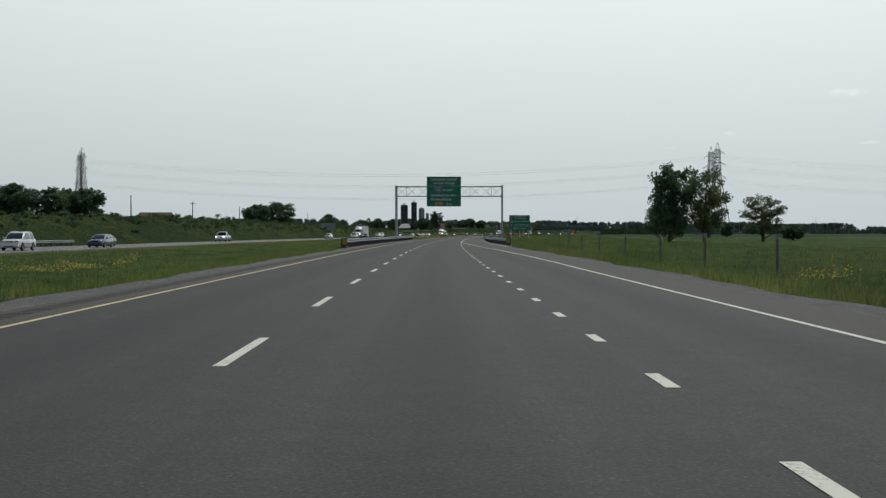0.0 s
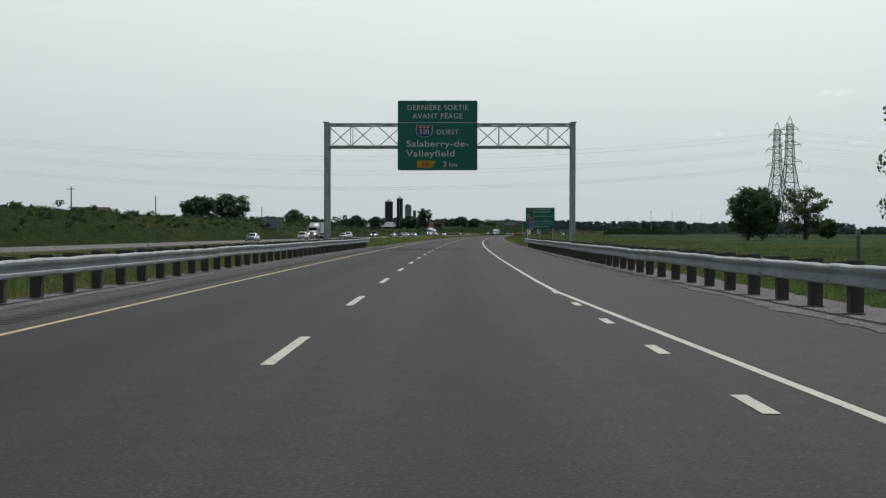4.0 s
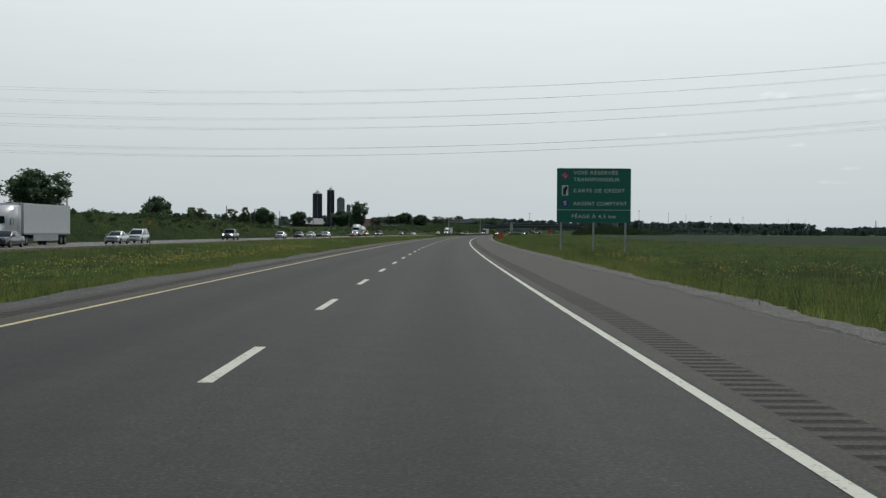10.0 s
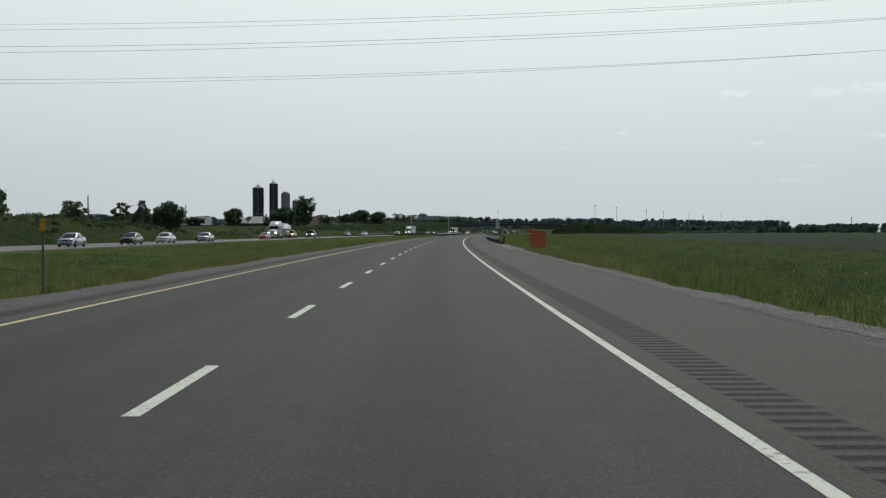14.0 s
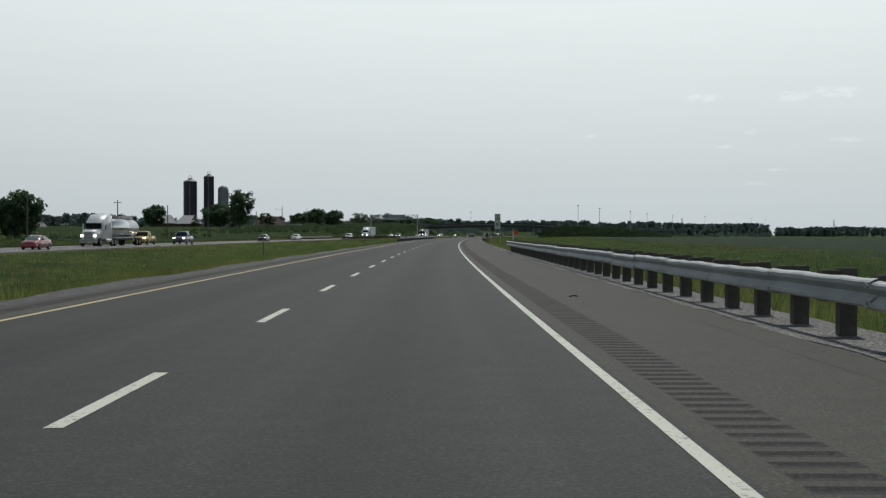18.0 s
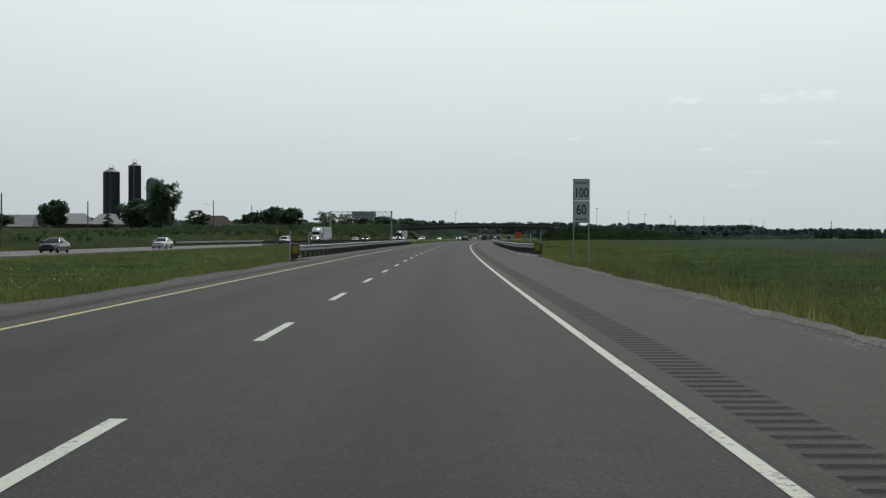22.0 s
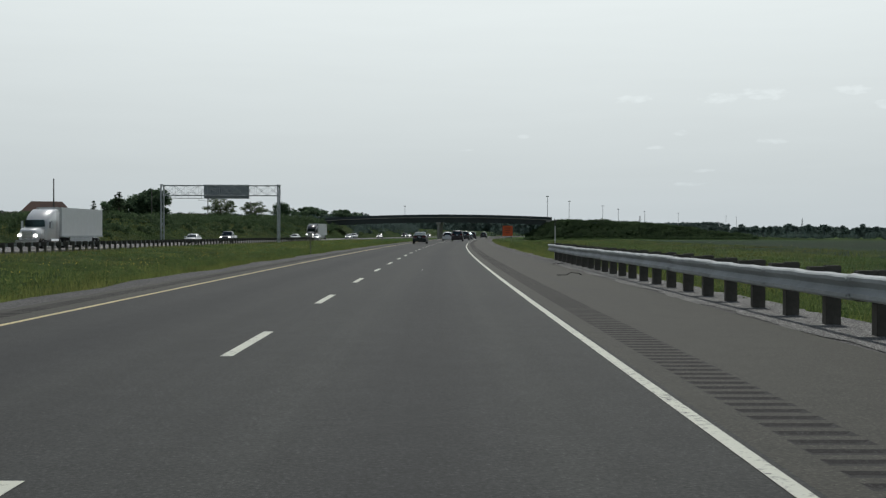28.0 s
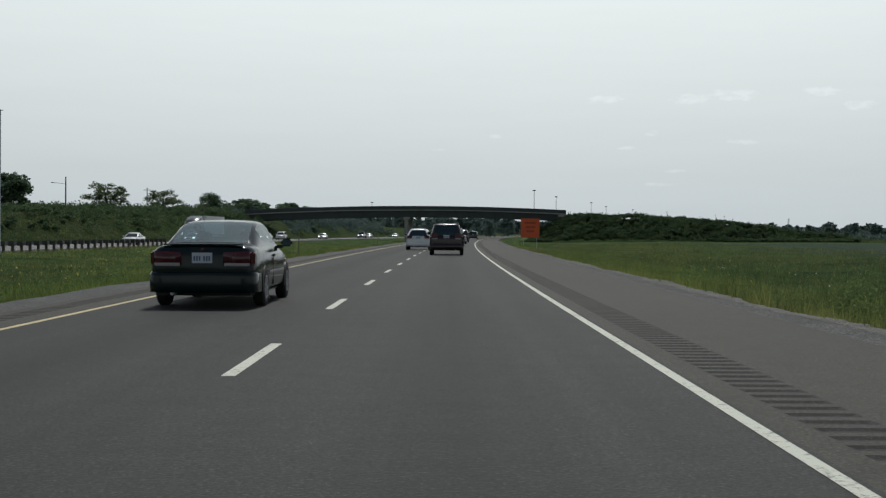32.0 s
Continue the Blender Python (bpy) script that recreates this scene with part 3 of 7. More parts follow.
def make_ground():
    ss = np.concatenate([np.arange(-320, -60, 20.0), np.arange(-60, 1560, 5.0), np.arange(1560, 1990, 15.0)])
    ll = np.concatenate([[-700, -560, -440, -340, -260, -200, -165, -135, -115, -98, -85, -75], np.arange(-68, -46, 2.0), [-45.6, -45, -39, -33, -32.4],
                         np.arange(-31, -5.5, 1.75), [-5.6, -5.2, 0.7, 6.6, 7.2], np.arange(8, 24, 1.6), [26, 30, 36, 44, 55, 70, 90, 120, 165, 230, 320, 440, 560, 700]])
    S, L = np.meshgrid(ss, ll, indexing="ij")
    X, Y = line_pt(S, L)
    Z = ground_z(S, L)
    n, m = S.shape
    verts = [tuple(v) for v in np.stack([X, Y, Z], -1).reshape(-1, 3)]
    faces = [(i * m + j, i * m + j + 1, (i + 1) * m + j + 1, (i + 1) * m + j) for i in range(n - 1) for j in range(m - 1)]
    ring = [i * m for i in range(n)] + [(n - 1) * m + j for j in range(1, m)] + [i * m + m - 1 for i in range(n - 2, -1, -1)] + [j for j in range(m - 2, 0, -1)]
    c = Vector((float(X.mean()), float(Y.mean()), 0))
    far = []
    for k in ring:
        d = Vector(verts[k]) - c
        d.z = 0
        p = c + d.normalized() * 6000
        far.append(len(verts))
        verts.append((p.x, p.y, 0.0))
    r = len(ring)
    faces += [(ring[k], far[k], far[(k + 1) % r], ring[(k + 1) % r]) for k in range(r)]
    me = bpy.data.meshes.new("ground")
    me.from_pydata(verts, [], faces)
    bm = bmesh.new()
    bm.from_mesh(me)
    bmesh.ops.recalc_face_normals(bm, faces=bm.faces)
    if sum(f.normal.z for f in bm.faces) < 0:
        bmesh.ops.reverse_faces(bm, faces=bm.faces)
    bm.to_mesh(me)
    bm.free()
    me.materials.append(M_GRASS)
    me.materials.append(M_CROP)
    me.materials.append(M_BANK)
    for k in range((n - 1) * (m - 1)):
        s_mid, l_mid = ss[k // (m - 1)], ll[k % (m - 1)]
        if 500 <= s_mid < 1260 and 36 <= l_mid < 320:
            me.polygons[k].material_index = 1
        elif -200 <= l_mid < -47 or (l_mid > 16 and 1290 <= s_mid < 1360):
            me.polygons[k].material_index = 2
    me.shade_smooth()
    tagged(new("ground", me), "rough green grassland with verges, ditches and flat fields", "ground", kind="structure")


make_ground()


# ---- roads ----
def strip(name, s0, s1, left, right, z, mat, parent=None, step=5.0, thick=0.0, label="", category=""):
    """A band along the road between two lateral places (numbers or functions of s), with sides where it is thick."""
    ss = np.linspace(s0, s1, max(2, int((s1 - s0) / step) + 1))
    a = left(ss) if callable(left) else np.full(len(ss), float(left))
    b = right(ss) if callable(right) else np.full(len(ss), float(right))
    cols = 4 if thick == 0 and b.max() - a.min() > 2 else 2
    verts, uvs, faces = [], [], []
    lats = [a + (b - a) * k / (cols - 1) for k in range(cols)]
    for i, s in enumerate(ss):
        for l in lats:
            x, y = line_pt(s, l[i])
            verts.append((float(x), float(y), z))
            uvs.append((float(l[i]), float(s)))
    for i in range(len(ss) - 1):
        for k in range(cols - 1):
            faces.append((i * cols + k, i * cols + k + 1, (i + 1) * cols + k + 1, (i + 1) * cols + k))
    if thick:
        base = len(verts)
        for i, s in enumerate(ss):
            for l, o in ((a, -0.05), (b, 0.05)):
                x, y = line_pt(s, l[i] + o)
                verts.append((float(x), float(y), z - thick))
                uvs.append((float(l[i]), float(s)))
        for i in range(len(ss) - 1):
            p, q = i * cols, base + i * 2
            faces.append((q, p, p + cols, q + 2))
            faces.append((p + cols - 1, q + 1, q + 3, p + 2 * cols - 1))
    me = bpy.data.meshes.new(name)
    me.from_pydata(verts, [], faces)
    lay = me.uv_layers.new(name="UVMap")
    idx = np.empty(len(me.loops), dtype=np.int32)
    me.loops.foreach_get("vertex_index", idx)
    lay.data.foreach_set("uv", np.array(uvs, dtype=np.float32)[idx].ravel())
    me.materials.append(mat)
    ob = new(name, me)
    if parent is not None:
        ob.parent = parent
    return tagged(ob, label, category, "", "structure" if category else "")


R0, R1 = -300.0, 1900.0
RUMBLE_0 = 238.0
road = strip("road", R0, R1, -3.62, lambda s: taper(s) + 0.1, 0.0, M_ROAD, label="dark grey asphalt motorway carriageway with worn wheel paths", category="road")
sh_a = strip("shoulder", R0, RUMBLE_0, lambda s: taper(s) + 0.1, lambda s: taper(s) + np.interp(s, (40, 84, 140), (1.42, 1.75, 2.72)), 0.0, M_SHOULDER, thick=0.2, label="grey-brown asphalt hard shoulder of the motorway", category="shoulder")
sh_b = strip("shoulder", RUMBLE_0, R1, lambda s: taper(s) + 0.1, 4.02, 0.0, M_SHOULDER, label="narrow asphalt band between edge line and rumble strip", category="shoulder")
sh_c = strip("shoulder", RUMBLE_0, R1, 4.50, 6.47, 0.0, M_SHOULDER, thick=0.2, label="grey-brown asphalt hard shoulder beside a rumble strip", category="shoulder")
sh_l = strip("shoulder", R0, R1, -4.60, -4.38, 0.0, M_SHOULDER, thick=0.2, label="narrow asphalt inner shoulder beside the median", category="shoulder")
sh_m = strip("shoulder", R0, R1, -3.98, -3.62, 0.0, M_SHOULDER, label="asphalt band beside the yellow edge line", category="shoulder")
gravel_r = strip("gravel_verge", R0, R1, lambda s: np.interp(s, (45, 84, 140), (8.0, 7.6, 6.42)), lambda s: np.interp(s, (45, 140), (9.0, 7.25)) + 0.18 * np.sin(s * 0.31) + 0.12 * np.sin(s * 0.83), -0.014, M_GRAVEL, step=2.0, label="dark grey gravel edge between shoulder and grass", category="gravel")
rim_r = strip("grit_verge", 240, 1200, lambda s: np.interp(s, (240, 600, 760), (6.74, 6.8, 7.02)) + 0.06 * np.sin(s * 0.23) + 0.06 * np.sin(s * 1.1) + 0.05 * np.sin(s * 4.7 + 2 * np.sin(s)), lambda s: 7.36 + 0.10 * np.sin(s * 0.31) + 0.08 * np.sin(s * 0.83) + 0.07 * np.sin(s * 3.9 + 2 * np.sin(s * 1.7)), -0.009, M_RIM_GRAVEL, step=0.4, label="pale grey grit washed up along the grass", category="gravel")
gravel_l = strip("gravel_verge", R0, R1, lambda s: -5.45 + 0.15 * np.sin(s * 0.37) + 0.1 * np.sin(s * 0.91), -4.55, -0.014, M_GRAVEL, step=2.0, label="dark grey gravel edge of the median", category="gravel")


def rumble(name, s0, s1, left, right, label):
    """Milled grooves every 0.315 m across the shoulder: flat crest, sloped groove."""
    ss = np.arange(s0, s1, 0.315)
    quads_top, quads_dip = [], []
    for a, b, za, zb, out in ((0.0, 0.135, 0, 0, quads_top), (0.135, 0.18, 0, -0.014, quads_dip), (0.18, 0.27, -0.014, -0.014, quads_dip), (0.27, 0.315, -0.014, 0, quads_dip)):
        corners = []
        for along, z, side in ((a, za, 0), (a, za, 1), (b, zb, 1), (b, zb, 0)):
            inset = 0.045 if z < 0 else 0.0
            x, y = line_pt(ss + along, right - inset if side else left + inset)
            corners.append(np.stack([x, y, np.full(len(ss), z)], -1))
        out.append(np.stack(corners, 1).reshape(-1, 3))
    for edge, inset in ((left, 0.045), (right, -0.045)):
        corners = []
        for along, z in ((0.135, 0), (0.18, -0.014), (0.27, -0.014), (0.315, 0)):
            x, y = line_pt(ss + along, edge + (inset if z else 0))
            corners.append(np.stack([x, y, np.full(len(ss), z)], -1))
        quads_dip.append(np.stack(corners, 1).reshape(-1, 3))
    e = thing(name, Matrix(), label, "rumble strip", kind="stuff")
    # groove faces take a darker tone than the crests
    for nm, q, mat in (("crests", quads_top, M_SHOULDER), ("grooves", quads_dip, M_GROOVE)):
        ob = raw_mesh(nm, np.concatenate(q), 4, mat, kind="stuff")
        ob.parent = e


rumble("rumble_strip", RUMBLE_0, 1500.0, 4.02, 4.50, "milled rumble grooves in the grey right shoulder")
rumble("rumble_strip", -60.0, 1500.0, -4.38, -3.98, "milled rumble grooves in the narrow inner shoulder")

# lines and dashes
line_w = strip("edge_line", R0, R1, lambda s: taper(s) - 0.052, lambda s: taper(s) + 0.052, 0.004, M_WHITE_LINE, road, label="white edge line")
line_y = strip("edge_line", R0, R1, -3.552, -3.450, 0.004, M_YELLOW_LINE, road, label="yellow edge line")


def dashes(name, first, pitch, length, lat, width, s1, z, parent, mat=M_WHITE_LINE):
    bm = bmesh.new()
    bmesh.ops.create_grid(bm, x_segments=1, y_segments=4, size=0.5)
    for v in bm.verts:
        v.co = Vector((v.co.x * width, v.co.y * length, 0))
    src = part(name, bm, mat, parent)
    s, k = first, 0
    while s < s1:
        m = place(s + length / 2, lat, z)
        if k:
            again(src, m)
        else:
            src.matrix_basis = m
        s, k = s + pitch, k + 1


dashes("lane_dash", -18.0, 9.0, 3.0, 0.0, 0.12, 1600.0, 0.004, road)
dashes("lane_dot", -25.71, 4.021, 0.95, 3.72, 0.12, 141.0, 0.006, road)

opp = strip("road", R0, R1, -45.0, -33.0, OPP_Z, M_OPP, thick=0.2, label="pale grey asphalt carriageway for oncoming traffic", category="road")
strip("edge_line", R0, R1, -34.86, -34.72, OPP_Z + 0.004, M_YELLOW_LINE, opp, label="yellow edge line")
strip("edge_line", R0, R1, -42.28, -42.14, OPP_Z + 0.004, M_WHITE_LINE, opp, label="white edge line")
dashes("lane_dash", -18.0, 9.0, 3.0, -38.5, 0.14, 1600.0, OPP_Z + 0.004, opp)


# ---- guardrails ----
W_BEAM = ((0.0, 0.42), (0.05, 0.432), (0.083, 0.455), (0.083, 0.50), (0.03, 0.545), (0.008, 0.575), (0.03, 0.605), (0.083, 0.65), (0.085, 0.695), (0.062, 0.716), (0.0, 0.735))
BAY = 1.905


def beam_mesh(length, seed):
    """One length of W-beam whose top edge is a little dented between the posts."""
    wild = random.Random(seed)
    bm = bmesh.new()
    rows = []
    for k in range(9):
        y = -length / 2 + length * k / 8
        dip = 0.0 if k in (0, 8) else wild.uniform(-0.014, 0.010)
        push = 0.0 if k in (0, 8) else wild.uniform(-0.006, 0.006)
        shape = [(x + push, z + dip * max(0.0, (z - 0.575) / 0.16)) for x, z in W_BEAM]
        front = [bm.verts.new((-x, y, z)) for x, z in shape]
        back = [bm.verts.new((-x + 0.006, y, z)) for x, z in shape]
        rows.append(front + back[::-1])
    n = len(rows[0])
    for a, b in zip(rows, rows[1:]):
        for i in range(n):
            bm.faces.new((a[i], a[(i + 1) % n], b[(i + 1) % n], b[i]))
    bmesh.ops.recalc_face_normals(bm, faces=bm.faces)
    for y in (-length / 2 + 0.12, length / 2 - 0.12):
        for z in (0.48, 0.67):
            tube(bm, (-0.083, y, z), (-0.1, y, z), 0.018, n=6)
    return bm


RAIL_SRC = {}


def guardrail(s0, s1, lat, side, label, z=0.0, buffer=True, bay=BAY):
    """A steel W-beam on timber posts and blocks. lat: place of the rail's face; side: 1 where the road lies to its left."""
    f = lat if callable(lat) else (lambda s: lat)
    g = thing("guardrail", place(s0, f(s0), z), label, "guardrail", "guardrails beside the motorway")
    inv = g.matrix_basis.inverted()
    n = int((s1 - s0) / bay) // 2 * 2
    for i in range(n + 1):
        s = s0 + i * bay
        slope = math.degrees(math.atan((f(s + 1) - f(s - 1)) / 2))
        wild = random.Random(i * 7 + int(s0))
        m = inv @ place(s, f(s) + side * 0.33, z - 0.02 * wild.random(), -slope + (0 if side > 0 else 180) + wild.uniform(-2, 2))
        mb = inv @ place(s, f(s), z, -slope + (0 if side > 0 else 180))
        if "post" in RAIL_SRC:
            again(RAIL_SRC["post"], m, g)
            again(RAIL_SRC["block"], mb, g)
        else:
            p = part("post", boxed(-0.1, 0.1, -0.1, 0.1, -0.7, 0.79, bevel=0.012), M_TIMBER, g)
            b = part("block", boxed(0.008, 0.228, -0.09, 0.09, 0.40, 0.765, bevel=0.01), M_TIMBER, g)
            p.matrix_basis, b.matrix_basis = m, mb
            RAIL_SRC["post"], RAIL_SRC["block"] = p, b
        if i % 2 == 0 and i < n - 1:
            s2 = s + bay
            slope2 = math.degrees(math.atan((f(s + 2 * bay) - f(s)) / (2 * bay)))
            mr = inv @ place(s2, (f(s) + f(s + 2 * bay)) / 2, z - 0.01 + wild.uniform(-0.013, 0.013), -slope2 + (0 if side > 0 else 180))
            which = ("beam", wild.randrange(5))
            if which in RAIL_SRC:
                again(RAIL_SRC[which], mr, g)
            else:
                r = part("rail", beam_mesh(3.95, 11 + which[1]), M_RAIL, g)
                r.matrix_basis = mr
                RAIL_SRC[which] = r
    if buffer:
        # hazard marker and anchor post at the approach end
        m = inv @ place(s0 - 0.35, f(s0) + side * 0.12, z)
        bp = part("anchor_post", boxed(-0.13, 0.13, -0.1, 0.16, -0.6, 0.50, bevel=0.015), M_TIMBER, g)
        bp.matrix_basis = m
        pl = part("hazard_plate", plate(rounded(-0.18, 0.18, 0.24, 0.72, 0.03), -0.14, -0.125), M_SIGN_BLACK, g, "black plate with yellow diagonal bars")
        pl.matrix_basis = m
        for k in range(-2, 4):
            c = 0.36 + k * 0.15
            strip_pts = [(-0.165, c - side * 0.165), (0.165, c + side * 0.165), (0.165, c + side * 0.165 + 0.085), (-0.165, c - side * 0.165 + 0.085)]
            for lim, keep in ((0.26, 1), (0.70, -1)):
                cut = []
                for p, q in zip(strip_pts, strip_pts[1:] + strip_pts[:1]):
                    a, b = (p[1] - lim) * keep, (q[1] - lim) * keep
                    if a >= 0:
                        cut.append(p)
                    if a * b < 0:
                        cut.append((p[0] + (q[0] - p[0]) * a / (a - b), lim))
                strip_pts = cut
                if not cut:
                    break
            if len(strip_pts) > 2:
                part("bar", plate(strip_pts, -0.146, -0.141), M_HAZARD, pl)
        strut = part("cable", tubed((0.05, 0.1, 0.09), (0.1, 2.2, 0.12), 0.016), M_STEEL, g)
        strut.matrix_basis = m
    return g


def stone_bed(s0, s1, l0, l1, label):
    wob = lambda s: np.interp(s, (s0, s0 + 6, s1 - 6, s1), (0, 1, 1, 0)) * (1 + 0.10 * np.sin(s * 0.9) + 0.09 * np.sin(s * 3.3 + 2 * np.sin(s * 1.3)))
    mid = (l0 + l1) / 2
    return strip("stone_bed", s0, s1, lambda s: mid - (mid - l0) * wob(s), lambda s: mid + (l1 - mid) * wob(s), -0.005, M_PALE_GRAVEL, step=0.5, label=label, category="gravel")


RG1 = lambda s: float(np.interp(s, (100, 150), (8.15, 7.0)))
guardrail(107.0, 221.0, RG1, 1, "long galvanised W-beam guardrail on dark timber posts with hazard plate")
guardrail(88.0, 217.0, -5.55, -1, "galvanised W-beam guardrail on timber posts along the median edge")
guardrail(549.7, 645.5, lambda s: float(np.interp(s, (549, 560), (7.15, 6.85))), 1, "galvanised W-beam guardrail on timber posts over pale crushed stone", bay=1.88)
guardrail(771.1, 936.5, lambda s: float(np.interp(s, (771, 784), (7.75, 6.95))), 1, "long galvanised W-beam guardrail on timber posts with tall marker rods", bay=1.917)
guardrail(755.0, 884.0, lambda s: float(np.interp(s, (755, 770), (-6.0, -5.55))), -1, "galvanised W-beam guardrail on timber posts beside the grassy median")
guardrail(898.0, 1150.0, -32.3, 1, "dark-posted guardrail along the far carriageway's inner edge", OPP_Z, buffer=False)
guardrail(40.0, 150.0, -45.6, -1, "guardrail along the far carriageway's outer edge", OPP_Z, buffer=False)
guardrail(893.0, 970.0, -45.6, -1, "pale galvanised guardrail along the far carriageway's outer edge", OPP_Z, buffer=False)
stone_bed(96, 224, 6.75, 8.4, "pale crushed stone under a guardrail")
stone_bed(512, 645, 6.52, 7.7, "pale crushed stone spread under a guardrail and beyond its end")
stone_bed(762, 936, 6.55, 7.9, "pale crushed stone under a guardrail")
stone_bed(84, 220, -6.1, -5.2, "pale crushed stone under the median guardrail")
stone_bed(751, 886, -6.2, -5.2, "pale crushed stone under the median guardrail")


# ---- marker rods and stakes ----
def marker_rod(s, lat, h, label="tall slim white marker rod with a dark tip"):
    z = float(ground_z(s, lat))
    g = thing("marker_rod", place(s, lat, z), label, "marker rod", "marker rods at guardrails")
    part("rod", tubed((0, 0, -0.3), (0, 0, h - 0.3 - z), 0.028, 0.024, 10), M_SIGN_WHITE, g)
    part("tip", tubed((0, 0, h - 0.3 - z), (0, 0, h - z), 0.028, 0.026, 10), M_TIP, g, "dark grey-green tip")


for s, lat, h in ((107.2, 8.45, 1.88), (125.0, 8.4, 1.85), (221.5, 7.4, 1.85), (645.1, 7.3, 1.88), (772.2, 8.2, 1.86), (786.5, 8.3, 1.86), (937.8, 7.35, 1.87), (754.6, -6.4, 1.8), (768, -7.0, 1.8)):
    marker_rod(s, lat, h)


def stake(s, lat, h, plate_kind, label):
    z = float(ground_z(s, lat))
    g = thing("delineator_stake", place(s, lat, z), label, "roadside stake", "stakes in the median and verge")
    part("stake", boxed(-0.024, 0.024, -0.02, 0.02, -0.3, h, bevel=0.004), M_POLE, g)
    if plate_kind:
        part("reflector", plate(rounded(-0.06, 0.06, h - 0.26, h + 0.02, 0.015), -0.05, -0.035), plate_kind, g)


for s, lat, h, k in ((10, -7.3, 1.4, None), (186, -16, 2.6, M_SIGN_YELLOW), (279, -6.2, 1.2, None), (381, -16.2, 2.7, M_SIGN_YELLOW), (460.6, -6.7, 1.68, M_SIGN_YELLOW),
                     (520, -6.6, 1.4, None), (557, -6.8, 1.45, None), (623, -6.6, 1.3, None), (694, -6.6, 1.2, None), (758, -7.6, 1.95, M_SIGN_YELLOW), (960, -6.7, 1.4, None),
                     (1030, -6.7, 1.5, None), (1077, -6.7, 1.5, None), (1140, -6.7, 1.4, None), (1165, -31, 2.2, M_SIGN_YELLOW)):
    stake(s, lat, h, k, "slim weathered stake standing in grass" + (" with an amber plate" if k else ""))


def field_post(s, lat, h):
    z = float(ground_z(s, lat))
    g = thing("fence_post", place(s, lat, z), "grey timber fence post with a pale cap in tall grass", "fence post", "old fence posts in the field")
    part("post", boxed(-0.06, 0.06, -0.05, 0.05, -0.4, h - 0.22, bevel=0.01), M_POLE, g)
    part("cap", boxed(-0.075, 0.075, -0.065, 0.065, h - 0.22, h, bevel=0.015), M_SIGN_BACK, g, "pale metal cap")


for s in (44.7, 60.1, 75.0, 92.2, 110.7, 128.0, 145.5, 163.0):
    field_post(s, 17.2, 2.05)


# ---- sign gantries ----
def truss_gantry(s, lat0, lat1, top, panel, label, deep=1.8, high=1.7, slender=1.0, base=-0.6):
    """Two pairs of columns and a box truss between them; panel: a function that hangs the sign."""
    mid = (lat0 + lat1) / 2
    g = thing("sign_gantry", place(s, mid, 0), label, "sign gantry")
    half = (lat1 - lat0) / 2
    r = 0.16 * slender
    for sx in (-1, 1):
        leg = part("support", boxed(sx * half - 0.22, sx * half + 0.22, -deep / 2 - 0.22, deep / 2 + 0.22, top + 0.121, top + 0.16), M_GANTRY, g)
        foot = part("footing", boxed(sx * half - 0.6, sx * half + 0.6, -deep / 2 - 0.6, deep / 2 + 0.6, base - 0.6, base + 0.25, bevel=0.04), M_CONCRETE, g)
        for sy in (-1, 1):
            part("column", tubed((sx * half, sy * deep / 2, base), (sx * half, sy * deep / 2, top + 0.12), r, r, 14), M_GANTRY, leg, smooth=False)
            part("base_plate", boxed(sx * half - 0.3, sx * half + 0.3, sy * deep / 2 - 0.3, sy * deep / 2 + 0.3, base + 0.25, base + 0.3), M_GANTRY, leg)
        zs = np.linspace(base + 0.7, top - high - 0.05, 5)
        for i, z in enumerate(zs):
            part("strut", tubed((sx * half, -deep / 2, z), (sx * half, deep / 2, z), 0.05 * slender), M_GANTRY, leg)
            if i < 4:
                d = 1 if i % 2 else -1
                part("brace", tubed((sx * half, -d * deep / 2, z), (sx * half, d * deep / 2, zs[i + 1]), 0.045 * slender), M_GANTRY, leg)
    tr = part("truss", boxed(-half, half, -0.03, 0.03, top - high - 0.03, top - high + 0.03), M_GANTRY, g)
    for sy in (-1, 1):
        for z in (top, top - high):
            part("chord", tubed((-half, sy * deep / 2, z), (half, sy * deep / 2, z), 0.075 * slender, n=10), M_GANTRY, tr)
    n = max(8, 2 * round(half * 2 / (1.9 if slender >= 1 else 2.1) / 2))
    xs = np.linspace(-half, half, n + 1)
    for i in range(n):
        for sy in (-1, 1):
            a, b = (top - high, top) if (i + (sy > 0)) % 2 else (top, top - high)
            part("web", tubed((xs[i], sy * deep / 2, a), (xs[i + 1], sy * deep / 2, b), 0.035 * slender, n=6), M_GANTRY, tr)
            if slender < 1:
                part("web", tubed((xs[i], sy * deep / 2, b), (xs[i + 1], sy * deep / 2, a), 0.03 * slender, n=6), M_GANTRY, tr)
            if i % 2 or slender < 1:
                part("web", tubed((xs[i], sy * deep / 2, top), (xs[i], sy * deep / 2, top - high), 0.03 * slender, n=6), M_GANTRY, tr)
        for z in (top, top - high):
            d = 1 if i % 2 else -1
            part("web", tubed((xs[i], -d * deep / 2, z), (xs[i + 1], d * deep / 2, z), 0.03 * slender, n=6), M_GANTRY, tr)
    panel(g)
    return g


